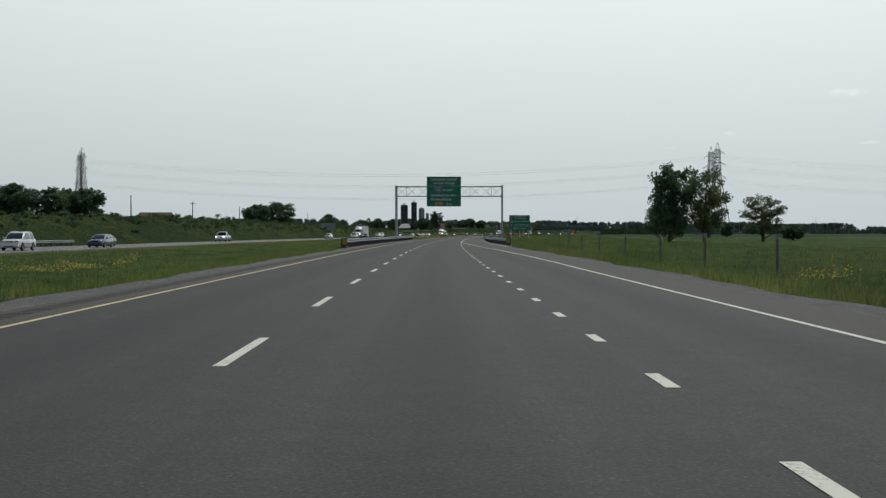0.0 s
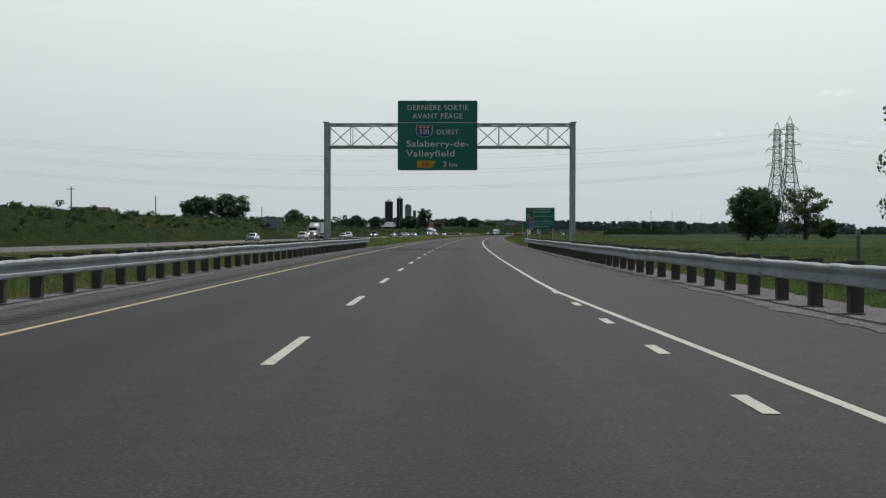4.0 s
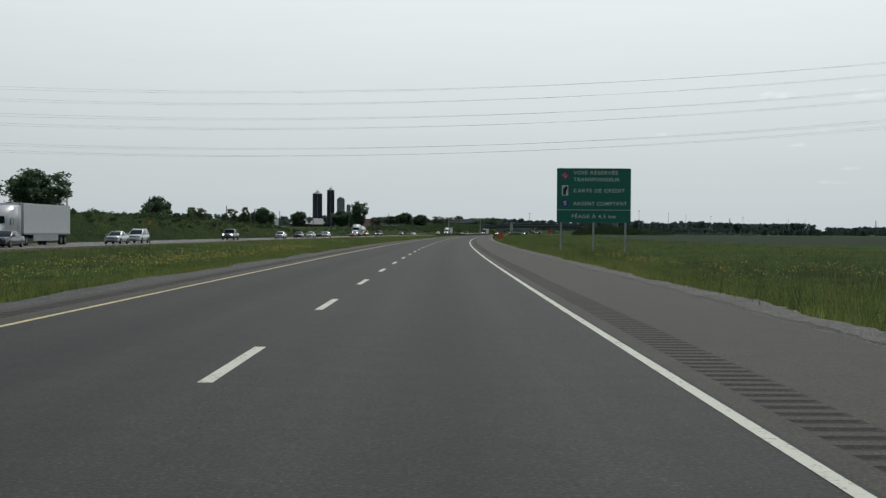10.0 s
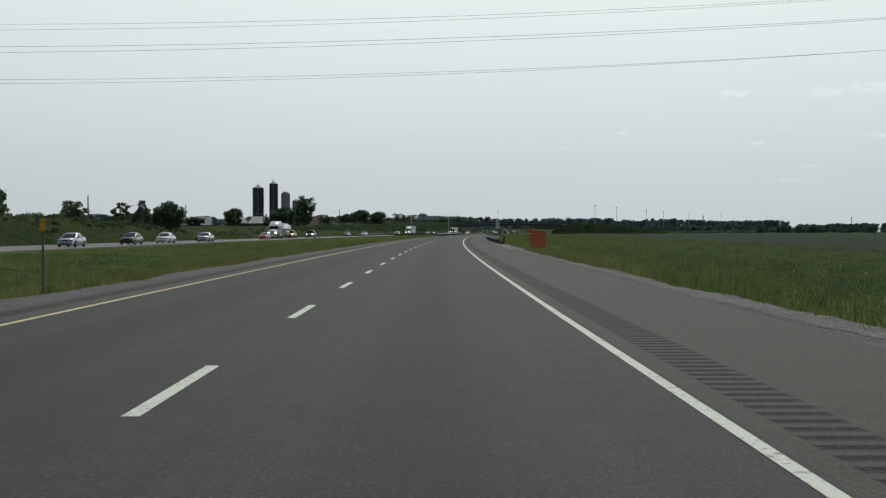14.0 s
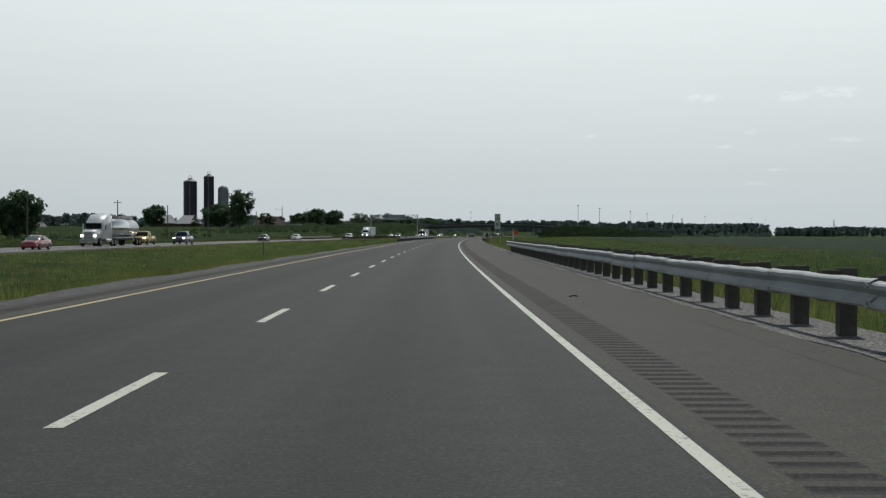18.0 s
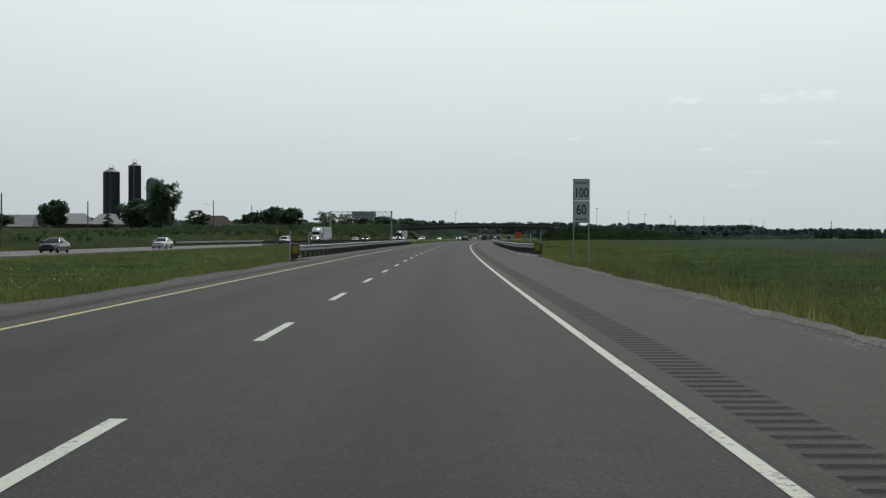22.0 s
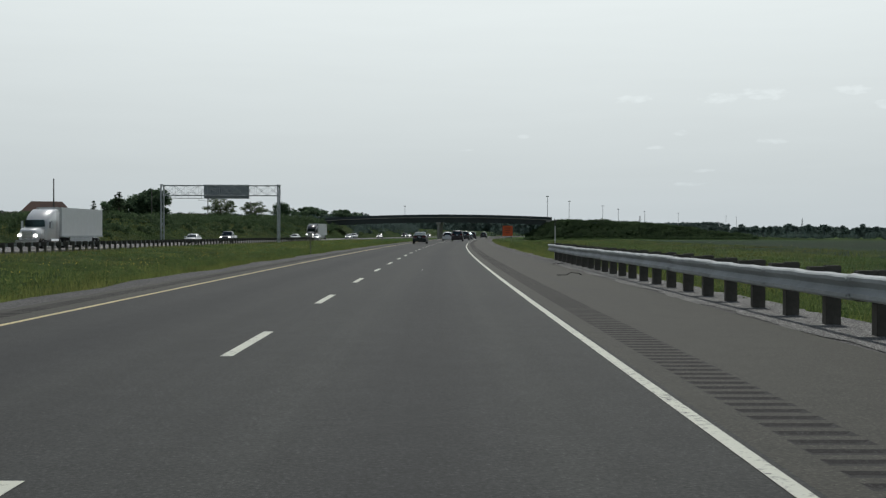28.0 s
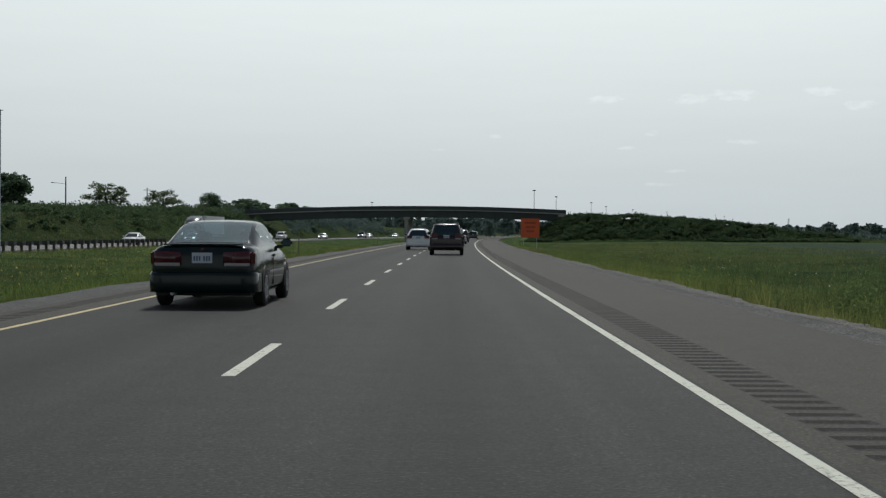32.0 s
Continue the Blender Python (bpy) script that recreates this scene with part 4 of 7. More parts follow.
def shield(parent, cx, z0, w, h, text, size):
    """A blue route shield with a red crown band and a route number."""
    pts = [(-0.5, 1.0), (-0.5, 0.45), (-0.42, 0.2), (-0.2, 0.06), (0, 0), (0.2, 0.06), (0.42, 0.2), (0.5, 0.45), (0.5, 1.0)]
    sh = part("route_shield", plate([(cx + x * w, z0 + z * h) for x, z in pts], -0.012, -0.004), M_SIGN_BLUE, parent, "blue route shield with red band")
    part("border", plate([(cx + x * w * 1.08, z0 - 0.03 * h + z * h * 1.06) for x, z in pts], -0.003, -0.001), M_SIGN_LETTER, sh)
    part("crown_band", plate([(cx - w * 0.48, z0 + h * 0.72), (cx + w * 0.48, z0 + h * 0.72), (cx + w * 0.48, z0 + h * 0.98), (cx - w * 0.48, z0 + h * 0.98)], -0.016, -0.013), M_SIGN_RED, sh)
    for k in (-1, 0, 1):
        part("band_mark", plate([(cx + k * w * 0.25 - w * 0.09, z0 + h * 0.8), (cx + k * w * 0.25 + w * 0.09, z0 + h * 0.8), (cx + k * w * 0.25 + w * 0.05, z0 + h * 0.9), (cx + k * w * 0.25 - w * 0.05, z0 + h * 0.9)], -0.019, -0.0165), M_SIGN_LETTER, sh)
    lettering(text, cx, z0 + h * 0.27, size, M_SIGN_LETTER, sh, -0.018)
    return sh


def green_board(parent, x0, x1, z0, z1, y=0.0):
    b = part("sign_panel", plate(rounded(x0, x1, z0, z1, 0.12), 0.0, 0.06), M_SIGN_GREEN, parent, "dark green retroreflective panel")
    n = 5
    for i in range(1, n):
        z = z0 + (z1 - z0) * i / n
        part("seam", boxed(x0 + 0.02, x1 - 0.02, 0.061, 0.10, z - 0.03, z + 0.03), M_SIGN_BACK, b)
    b.location.y = y
    return b


def exit_panel(g):
    # 6.05 m wide board, its middle 0.9 m left of the gantry's own
    b = green_board(g, -3.93, 2.12, 6.05, 11.2, -1.25)
    b.scale.z, b.location.z = 1.026, 5.91 - 6.05 * 1.026
    cx = -0.905
    lettering("DERNIÈRE SORTIE", cx, 10.50, 0.53, M_SIGN_LETTER, b, width=4.59, space=1.1)
    lettering("AVANT PÉAGE", cx, 9.88, 0.53, M_SIGN_LETTER, b, width=3.79, space=1.1)
    part("rule", boxed(-3.9, 2.09, -0.012, -0.002, 9.55, 9.59), M_SIGN_LETTER, b)
    shield(b, -1.91, 8.50, 1.16, 0.86, "530", 0.50)
    lettering("OUEST", -0.16, 8.71, 0.50, M_SIGN_LETTER, b, width=1.70, space=1.1)
    lettering("Salaberry-de-", -3.28, 7.80, 0.64, M_SIGN_LETTER, b, align="LEFT", width=4.70, space=1.08)
    lettering("Valleyfield", -3.28, 7.08, 0.64, M_SIGN_LETTER, b, align="LEFT", width=3.67, space=1.08)
    ex = part("exit_plate", plate([(-2.46, 6.25), (-1.30, 6.25), (-1.01, 6.76), (-2.46, 6.76)], -0.012, -0.002), M_SIGN_YELLOW, b, "amber exit number plate")
    lettering("13", -1.86, 6.34, 0.46, M_SIGN_BLACK, ex, -0.016, width=0.42)
    lettering("2", -0.33, 6.33, 0.54, M_SIGN_LETTER, b, width=0.28)
    lettering("km", 0.29, 6.33, 0.44, M_SIGN_LETTER, b, width=0.60)
    for x in (-3.2, -1.6, 0.0, 1.4):
        part("hanger", boxed(x - 0.06, x + 0.06, 0.10, 0.35, 6.3, 10.6), M_GANTRY, b)


def message_panel(g):
    walk_way = part("catwalk", boxed(-9.6, -3.3, 0.95, 1.6, 7.12, 7.2), M_GANTRY, g, "narrow grated catwalk")
    for i in range(6):
        part("hanger", boxed(-9.4 + i * 1.15, -9.34 + i * 1.15, 1.5, 1.56, 7.2, 8.3), M_GANTRY, walk_way)
    b = part("message_board", boxed(-3.1, 4.7, 0.95, 1.5, 7.1, 9.5, bevel=0.03), M_SIGN_BACK, g, "grey back of a message board")
    for i in range(5):
        x = -3.1 + 7.8 * (i + 0.5) / 5
        part("access_door", boxed(x - 0.7, x + 0.7, 0.925, 0.948, 7.3, 9.35), M_SIGN_BACK, b)
        part("handle", boxed(x + 0.5, x + 0.58, 0.90, 0.924, 8.3, 8.5), M_BLACK, b)


truss_gantry(210.7, -8.5, 10.34, 9.45, exit_panel, "grey steel truss gantry carrying a green exit sign over the road")
truss_gantry(1091.0, -49.4, -29.3, 9.3, message_panel, "grey lattice gantry with a message board seen from behind", slender=0.85, base=-1.0)


# ---- roadside signs ----
def toll_board():
    s, lat = 427.0, 15.72
    z = float(ground_z(s, lat))
    g = thing("toll_sign", place(s, lat, 0), "large green toll lane sign on three steel posts", "road sign")
    for x in (-3.17, 0.0, 3.12):
        p = part("post", boxed(x - 0.09, x + 0.09, 0.06, 0.26, z - 0.5, 7.3, bevel=0.01), M_GANTRY, g)
        p.name = "post"
    b = green_board(g, -3.6, 3.6, 2.2, 7.48)
    k = 7.2 / 273.0  # metres to a unit of the drawing
    px = lambda x: -3.6 + (x - 1177) * k
    pz = lambda y: 7.48 - (y - 176) * k
    for words, x, x2, y in (("VOIE RÉSERVÉE", 1238, 1403, 199), ("TRANSPONDEUR", 1238, 1408, 224), ("CARTE DE CRÉDIT", 1238, 1427, 265), ("ARGENT COMPTANT", 1238, 1436, 313), ("PÉAGE À 4,5 km", 1231, 1393, 360)):
        lettering(words, px(x), pz(y), 0.50, M_SIGN_LETTER, b, align="LEFT", width=(x2 - x) * k, space=1.12)
    part("rule", boxed(-3.57, 3.57, -0.012, -0.002, pz(331), pz(329)), M_SIGN_LETTER, b)

    def disc(name, cx, cz, r, mat, y0, y1, par):
        return part(name, plate([(cx + r * math.cos(a), cz + r * math.sin(a)) for a in np.linspace(0, 2 * math.pi, 24, endpoint=False)], y0, y1), mat, par)

    d = part("transponder_mark", plate(rounded(px(1207) - 0.34, px(1207) + 0.34, pz(204) - 0.34, pz(204) + 0.34, 0.06), -0.012, -0.002), M_SIGN_MAGENTA, b)
    for i in (-1, 0, 1):
        cx, cz = px(1207) + i * 0.13, pz(204) - i * 0.13
        part("wave", plate([(cx - 0.17, cz - 0.12), (cx - 0.02, cz - 0.02), (cx + 0.13, cz + 0.18), (cx + 0.09, cz + 0.19), (cx - 0.05, cz + 0.03), (cx - 0.18, cz - 0.07)], -0.017, -0.013), M_SIGN_LETTER, d)
    c = part("card_mark", plate(rounded(px(1195), px(1219), pz(277), pz(239), 0.04), -0.012, -0.002), M_SIGN_LETTER, b)
    part("card_shape", plate(rounded(px(1200), px(1211), pz(274), pz(249), 0.05), -0.017, -0.013), M_SIGN_BLACK, c)
    part("card_shape", plate(rounded(px(1206), px(1216), pz(256), pz(243), 0.05), -0.017, -0.013), M_SIGN_BLACK, c)
    d = disc("cash_mark", px(1207), pz(305), 0.36, M_SIGN_BLUE, -0.012, -0.002, b)
    lettering("$", px(1207), pz(316), 0.75, M_SIGN_LETTER, d, -0.016)


toll_board()


def route_sign():
    s, lat = 271.0, 9.7
    z = float(ground_z(s, lat))
    g = thing("route_sign", place(s, lat, 0), "blue route shield and direction plate on one grey post", "road sign")
    part("post", tubed((0.03, 0.05, z - 0.4), (0.03, 0.05, 2.9), 0.04, n=10), M_STEEL, g)
    shield(g, 0.0, 2.1, 0.70, 0.92, "30", 0.46)
    p = part("direction_plate", plate(rounded(-0.33, 0.37, 1.60, 2.06, 0.04), -0.012, -0.002), M_SIGN_BLUE, g, "blue plate")
    part("frame", plate(rounded(-0.30, 0.34, 1.63, 2.03, 0.03), -0.015, -0.0125), M_SIGN_LETTER, p)
    part("field", plate(rounded(-0.28, 0.32, 1.65, 2.01, 0.03), -0.018, -0.0155), M_SIGN_BLUE, p)
    lettering("OUEST", 0.02, 1.72, 0.25, M_SIGN_LETTER, p, -0.022, wide=0.72)


route_sign()


def speed_sign():
    s, lat = 757.0, 9.42
    z = float(ground_z(s, lat))
    g = thing("speed_sign", place(s, lat, 0), "white speed limit sign of two panels on two slim posts", "road sign")
    for x in (-0.42, 0.42):
        part("post", boxed(x - 0.03, x + 0.03, 0.0, 0.06, z - 0.4, 4.35), M_STEEL, g)
    for z0, words in ((3.18, (("MAXIMUM", 4.12, 0.15), ("100", 3.38, 0.72))), (1.95, (("60", 2.42, 0.78), ("MINIMUM", 2.10, 0.15)))):
        p = part("panel", plate(rounded(-0.46, 0.46, z0, z0 + 1.21, 0.04), -0.012, -0.002), M_SIGN_WHITE, g, "white panel with black figures")
        for x0, x1, a, b in ((-0.44, 0.44, z0 + 0.02, z0 + 0.035), (-0.44, 0.44, z0 + 1.175, z0 + 1.19), (-0.44, -0.425, z0 + 0.035, z0 + 1.175), (0.425, 0.44, z0 + 0.035, z0 + 1.175)):
            part("border", boxed(x0, x1, -0.017, -0.013, a, b), M_SIGN_BLACK, p)
        for w, zz, size in words:
            lettering(w, 0, zz, size, M_SIGN_BLACK, p, -0.016, wide=0.73 if len(w) < 4 else 0.95)


speed_sign()


def orange_board(s, lat, w, h, z0, label, mesh_like):
    z = float(ground_z(s, lat))
    g = thing("construction_sign", place(s, lat, 0), label, "construction sign")
    for x in (-w * 0.36, w * 0.36):
        part("leg", boxed(x - 0.04, x + 0.04, 0.02, 0.10, z - 0.3, z0 + h * 0.95), M_STEEL, g)
        part("foot", boxed(x - 0.06, x + 0.06, -0.5, 0.6, z - 0.05, z + 0.05), M_STEEL, g)
    if mesh_like:
        for i in range(7):
            a = z0 + h * i / 7
            part("slat", boxed(-w / 2, w / 2, -0.01, 0.015, a + 0.03, a + h / 7), M_SIGN_ORANGE, g)
    else:
        p = part("panel", plate(rounded(-w / 2, w / 2, z0, z0 + h, 0.06), -0.012, 0.0), M_SIGN_ORANGE, g)
        for i, zz in enumerate((0.72, 0.5, 0.28)):
            part("text_bar", boxed(-w * (0.3 - 0.05 * i), w * (0.3 - 0.05 * i), -0.017, -0.013, z0 + h * zz, z0 + h * (zz + 0.1)), M_FADED, p, "faded writing too faint to read")


orange_board(515.0, 8.35, 1.05, 1.15, 0.05, "orange slatted work-zone barrier standing on the verge", True)
orange_board(1157.0, 10.3, 2.25, 2.3, 0.75, "large square orange work-zone sign on two legs", False)


def sign_back(s, lat, w, z0, h, label):
    z = float(ground_z(s, lat))
    g = thing("road_sign", place(s, lat, 0), label, "road sign")
    part("panel", boxed(-w / 2, w / 2, 0.0, 0.05, z0, z0 + h), M_SIGN_BACK, g, "bare grey back")
    for i in range(1, 4):
        part("rail", boxed(-w / 2 + 0.1, w / 2 - 0.1, -0.06, -0.001, z0 + h * i / 4 - 0.03, z0 + h * i / 4 + 0.03), M_STEEL, g)
    for x in (-w * 0.3, w * 0.3):
        part("post", boxed(x - 0.08, x + 0.08, -0.2, -0.061, z - 0.4, z0 + h - 0.1), M_STEEL, g)


sign_back(430.0, -52.6, 5.3, 2.2, 2.6, "large road sign seen from its bare grey back")


# ---- trees and woods ----
def leaf_cloud(centres, radii, per, size, rng, squash=0.8):
    """Corners of many small leaf quads scattered in clumps."""
    n = len(centres)
    c = np.repeat(np.asarray(centres), per, axis=0)
    r = np.repeat(np.asarray(radii), per)[:, None]
    d = rng.normal(size=(n * per, 3))
    d /= np.linalg.norm(d, axis=1)[:, None]
    d *= (rng.random((n * per, 1)) ** 0.45) * r
    d[:, 2] *= squash
    p = c + d
    a = rng.normal(size=(n * per, 3))
    a /= np.linalg.norm(a, axis=1)[:, None]
    b = np.cross(a, rng.normal(size=(n * per, 3)))
    b /= np.linalg.norm(b, axis=1)[:, None]
    k = size * rng.uniform(0.6, 1.3, (n * per, 1))
    a, b = a * k * 0.5, b * k * 0.36
    return np.stack([p - a, p + b, p + a, p - b], 1).reshape(-1, 3)


def limb_mesh(pts, r0, r1, n=7):
    bm = bmesh.new()
    rings = []
    for i, p in enumerate(pts):
        p = Vector(p)
        d = (Vector(pts[min(i + 1, len(pts) - 1)]) - Vector(pts[max(i - 1, 0)])).normalized()
        q = d.to_track_quat("Z", "Y").to_matrix()
        r = r0 + (r1 - r0) * i / (len(pts) - 1)
        rings.append([bm.verts.new(p + q @ Vector((r * math.cos(6.283 * k / n), r * math.sin(6.283 * k / n), 0))) for k in range(n)])
    for a, b in zip(rings, rings[1:]):
        for k in range(n):
            bm.faces.new((a[k], a[(k + 1) % n], b[(k + 1) % n], b[k]))
    bm.faces.new(rings[-1])
    return bm


def tree_source(seed, w, h, mat, label, clumps=46, per=70, leaf=0.42, bare=0.22, shape=1.0, open_=1.0, limbs=7):
    """A broad tree h high and w wide: tapered trunk, limbs and a ragged crown."""
    rng = np.random.default_rng(seed)
    g = thing("tree", Matrix(), label, "tree")
    lean = rng.normal(size=2) * 0.03 * h
    trunk = [(lean[0] * t * t, lean[1] * t * t, -0.4 + t * h * 0.8) for t in np.linspace(0, 1, 7)]
    part("trunk", limb_mesh(trunk, 0.028 * h, 0.006 * h, 9), M_BARK, g)
    cents, rads = [], []
    for i in range(limbs):
        t = bare + (0.72 - bare) * i / limbs
        base = Vector((lean[0] * t * t, lean[1] * t * t, t * h * 0.8))
        a = i * 2.4 + rng.uniform(-0.4, 0.4)
        reach = w * 0.42 * rng.uniform(0.7, 1.05) * (1 - 0.3 * abs(t - 0.45))
        tip = base + Vector((math.cos(a) * reach, math.sin(a) * reach, h * rng.uniform(0.12, 0.26)))
        mid = base.lerp(tip, 0.5) + Vector((0, 0, -0.02 * h))
        part("limb", limb_mesh([base, mid, tip], 0.011 * h, 0.003 * h, 6), M_BARK, g)
        cents += [tuple(tip), tuple(base.lerp(tip, 0.7))]
        rads += [w * 0.13, w * 0.11]
    z0 = h * (bare + 0.06)
    while len(cents) < clumps:
        u = rng.uniform(-1, 1, 3)
        rr = math.sqrt(u[0] ** 2 + u[1] ** 2 + (abs(u[2]) ** (1.5 + 0.5 * shape)))
        if rr > 1 or rr < 0.35 * open_:
            continue
        cents.append((u[0] * w * 0.43 + lean[0] * 0.6, u[1] * w * 0.43 + lean[1] * 0.6, z0 + (u[2] * 0.5 + 0.5) * (h * 0.93 - z0)))
        rads.append(w * rng.uniform(0.07, 0.15))
    v = leaf_cloud(cents, rads, per, leaf, rng)
    ob = raw_mesh("crown", v, 4, mat)
    ob.parent = g
    return g


def conifer_source(seed, w, h):
    rng = np.random.default_rng(seed)
    g = thing("tree", Matrix(), "dark green spruce with drooping tiers behind the ridge", "tree")
    part("trunk", limb_mesh([(0, 0, -0.4), (0, 0, h * 0.5), (0, 0, h)], 0.02 * h, 0.004 * h), M_BARK, g)
    cents, rads = [], []
    for t in np.linspace(0.06, 0.97, 15):
        r = (1 - t) * w * 0.5 * rng.uniform(0.85, 1.15)
        for k in range(max(2, int(7 * (1 - t)) + 2)):
            a = rng.uniform(0, 6.28)
            cents.append((math.cos(a) * r * 0.7, math.sin(a) * r * 0.7, t * h - 0.05 * h * rng.random()))
            rads.append(0.08 * w + r * 0.32)
    ob = raw_mesh("crown", leaf_cloud(cents, rads, 40, 0.36, rng, 0.4), 4, M_CONIFER)
    ob.parent = g
    return g


def crown_size(src):
    """The crown's own width and top, leaving out stray leaves."""
    me = next(c for c in src.children if c.name.startswith("crown")).data
    co = np.empty(len(me.vertices) * 3, np.float32)
    me.vertices.foreach_get("co", co)
    co = co.reshape(-1, 3)
    q = np.percentile(co, (1.5, 98.5), axis=0)
    return ((q[1] - q[0])[0] + (q[1] - q[0])[1]) / 2, np.percentile(co[:, 2], 99.3)


def set_tree(src, s, lat, top, width, turn=0):
    """A copy of a source tree whose crown is width wide and reaches the height top."""
    base = float(ground_z(s, lat))
    w, h = crown_size(src)
    w, h = w * src.scale.x, h * src.scale.z
    return copy_thing(src, place(s, lat, base, turn) @ Matrix.Diagonal((width / w, width / w, (top - base) / h, 1)))


T_BROAD = (10.0, 14.0)
broad = tree_source(3, *T_BROAD, M_LEAF, "tall dark-leaved broad tree on open grass", clumps=110, per=90, leaf=0.46, bare=0.02, open_=0.6)
broad.matrix_basis = place(222.0, 41.6, float(ground_z(222, 41.6)), 20) @ Matrix.Diagonal((0.95, 0.95, 1.18, 1))
T_AIRY = (10.0, 14.0)
airy = tree_source(8, *T_AIRY, M_LEAF_PALE, "tall airy grey-green poplar with gaps in its crown", clumps=84, per=70, leaf=0.42, bare=0.05, open_=0.9)
airy.matrix_basis = place(225.0, 48.6, float(ground_z(225, 48.6)), 80) @ Matrix.Diagonal((0.98, 0.98, 1.12, 1))
T_ROUND = (10.0, 9.0)
round_ = tree_source(15, *T_ROUND, M_LEAF, "dense rounded dark green tree", clumps=90, per=80, leaf=0.55, bare=0.02, open_=0.4)
round_.matrix_basis = place(606.0, -121.4, float(ground_z(606, -121.4))) @ Matrix.Diagonal((1.6, 1.6, 1.42, 1))
T_SLIM = (5.0, 9.0)
slim = tree_source(21, *T_SLIM, M_LEAF_PALE, "slim pale-leaved young tree", clumps=54, per=60, leaf=0.4, bare=0.06, open_=1.1, limbs=6)
slim.matrix_basis = place(836.0, -108.0, float(ground_z(836, -108))) @ Matrix.Diagonal((1.1, 1.1, 1.45, 1))
T_CON = (5.0, 11.0)
spruce = conifer_source(5, *T_CON)
spruce.matrix_basis = place(1302.0, -128.3, 4.8) @ Matrix.Diagonal((1.0, 1.0, 0.88, 1))

for src, s, lat, top, w, turn in (
        (airy, 226, 59.8, 8.0, 7.2, 10), (round_, 262, 74, 3.0, 5, 0), (broad, 396, 61.3, 10.9, 8.6, 60), (round_, 404, 66.2, 11.2, 6.4, 140), (airy, 431, 81.8, 12.3, 10.5, 30), (round_, 440, 89.5, 4.8, 4.2, 330),
        (broad, 642, -120.5, 17.2, 15.0, 90), (round_, 714, -107.9, 12.0, 8.0, 50), (round_, 419, -137, 16.6, 13, 10), (broad, 392, -139, 15.9, 11, 240),
        (round_, 425, -165, 18.5, 13, 100), (broad, 432, -172, 18.0, 12, 30), (round_, 440, -152, 17.2, 9, 200), (slim, 821, -127, 10.7, 6, 0), (slim, 812, -122, 10.2, 6.5, 70), (slim, 800, -118, 9.4, 6.5, 130),
        (slim, 825, -112, 10.2, 6, 200), (round_, 846, -112, 8.6, 6, 10), (round_, 863, -107.7, 11.2, 9.5, 250), (slim, 700, -100, 7.5, 6, 20), (slim, 690, -104, 7.8, 5, 90), (round_, 880, -116, 7.4, 7, 0),
        (broad, 1118, -114.5, 20.3, 10.0, 45), (round_, 1150, -133, 15.0, 14, 80), (round_, 1130, -158, 14.2, 9.5, 0), (round_, 1140, -185, 9.5, 11, 300), (slim, 1128, -104, 10.5, 8, 0),
        (round_, 1246, -96.6, 14.0, 10.0, 0), (spruce, 1290, -131.5, 11.8, 4.5, 40), (spruce, 1235, -103.5, 12.9, 5.8, 80), (round_, 1348, -132.4, 17.0, 12.5, 0), (round_, 1340, -141, 14.0, 11, 90),
        (airy, 1344, -102.4, 14.2, 10.5, 0), (airy, 1398, -103.9, 14.2, 10.5, 100), (broad, 1500, -118, 16.5, 9, 0), (round_, 1512, -106, 14.5, 17, 60), (round_, 1530, -92, 13.5, 15, 160),
        (spruce, 1140, -142, 11.0, 5, 0), (spruce, 1142, -124, 9.5, 4.5, 30)):
    set_tree(src, s, lat, top, w, turn)


def woods(name, pts, h, depth, gap, mat, label, size=2.6, per=46, seed=1, ragged=0.22):
    """A far belt of trees: rounded crowns of uneven height in three rows, leafy down to the ground, joined."""
    rng = np.random.default_rng(seed)
    cents, rads = [], []
    run = 0.0
    for (x0, y0), (x1, y1) in zip(pts, pts[1:]):
        far = math.hypot(x1 - x0, y1 - y0)
        n = max(2, int(far / gap))
        for i in range(n):
            t = (i + rng.random()) / n
            u = (run + far * t) / h
            swell = 0.5 + 0.28 * math.sin(u * 0.55 + seed) + 0.22 * math.sin(u * 1.43 + 2 * seed) + 0.16 * math.sin(u * 3.1 + seed * 3)
            top = h * (1.0 - ragged + ragged * min(1.15, max(0.0, swell)) + 0.05 * rng.random())
            px, py = x0 + (x1 - x0) * t + rng.normal() * depth, y0 + (y1 - y0) * t + rng.normal() * depth
            for f, r in ((0.84, 0.20), (0.66, 0.32), (0.42, 0.40), (0.18, 0.40)):
                cents.append((px + rng.normal() * h * 0.07, py + rng.normal() * h * 0.07, top * f))
                rads.append(top * r)
        run += far
    return raw_mesh(name, leaf_cloud(cents, rads, per, size, rng, 0.6), 4, mat, "stuff", label, "woods")


woods("far_woods", [(-1500, 700), (-1050, 1750), (-560, 2350), (-60, 2750), (420, 3080), (860, 3440), (1250, 3745)], 33, 22, 4.2, M_LEAF_HAZED, "long dark belt of distant woods along the horizon", 3.8, 72, 2, 0.26)
woods("far_woods", [(1500, 4230), (2150, 4050), (3000, 3400), (3900, 2300)], 28, 24, 3.6, M_LEAF_HAZED, "very distant low woods beyond flat fields", 4.0, 64, 4, 0.24)
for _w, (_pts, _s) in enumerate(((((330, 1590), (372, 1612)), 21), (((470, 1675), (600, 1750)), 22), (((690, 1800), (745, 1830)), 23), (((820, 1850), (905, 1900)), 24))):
    woods("hedge", _pts, 6.5, 5, 1.7, M_LEAF_HAZED, "dark overgrown hedge at the far edge of a field", 1.3, 44, _s, 0.5)
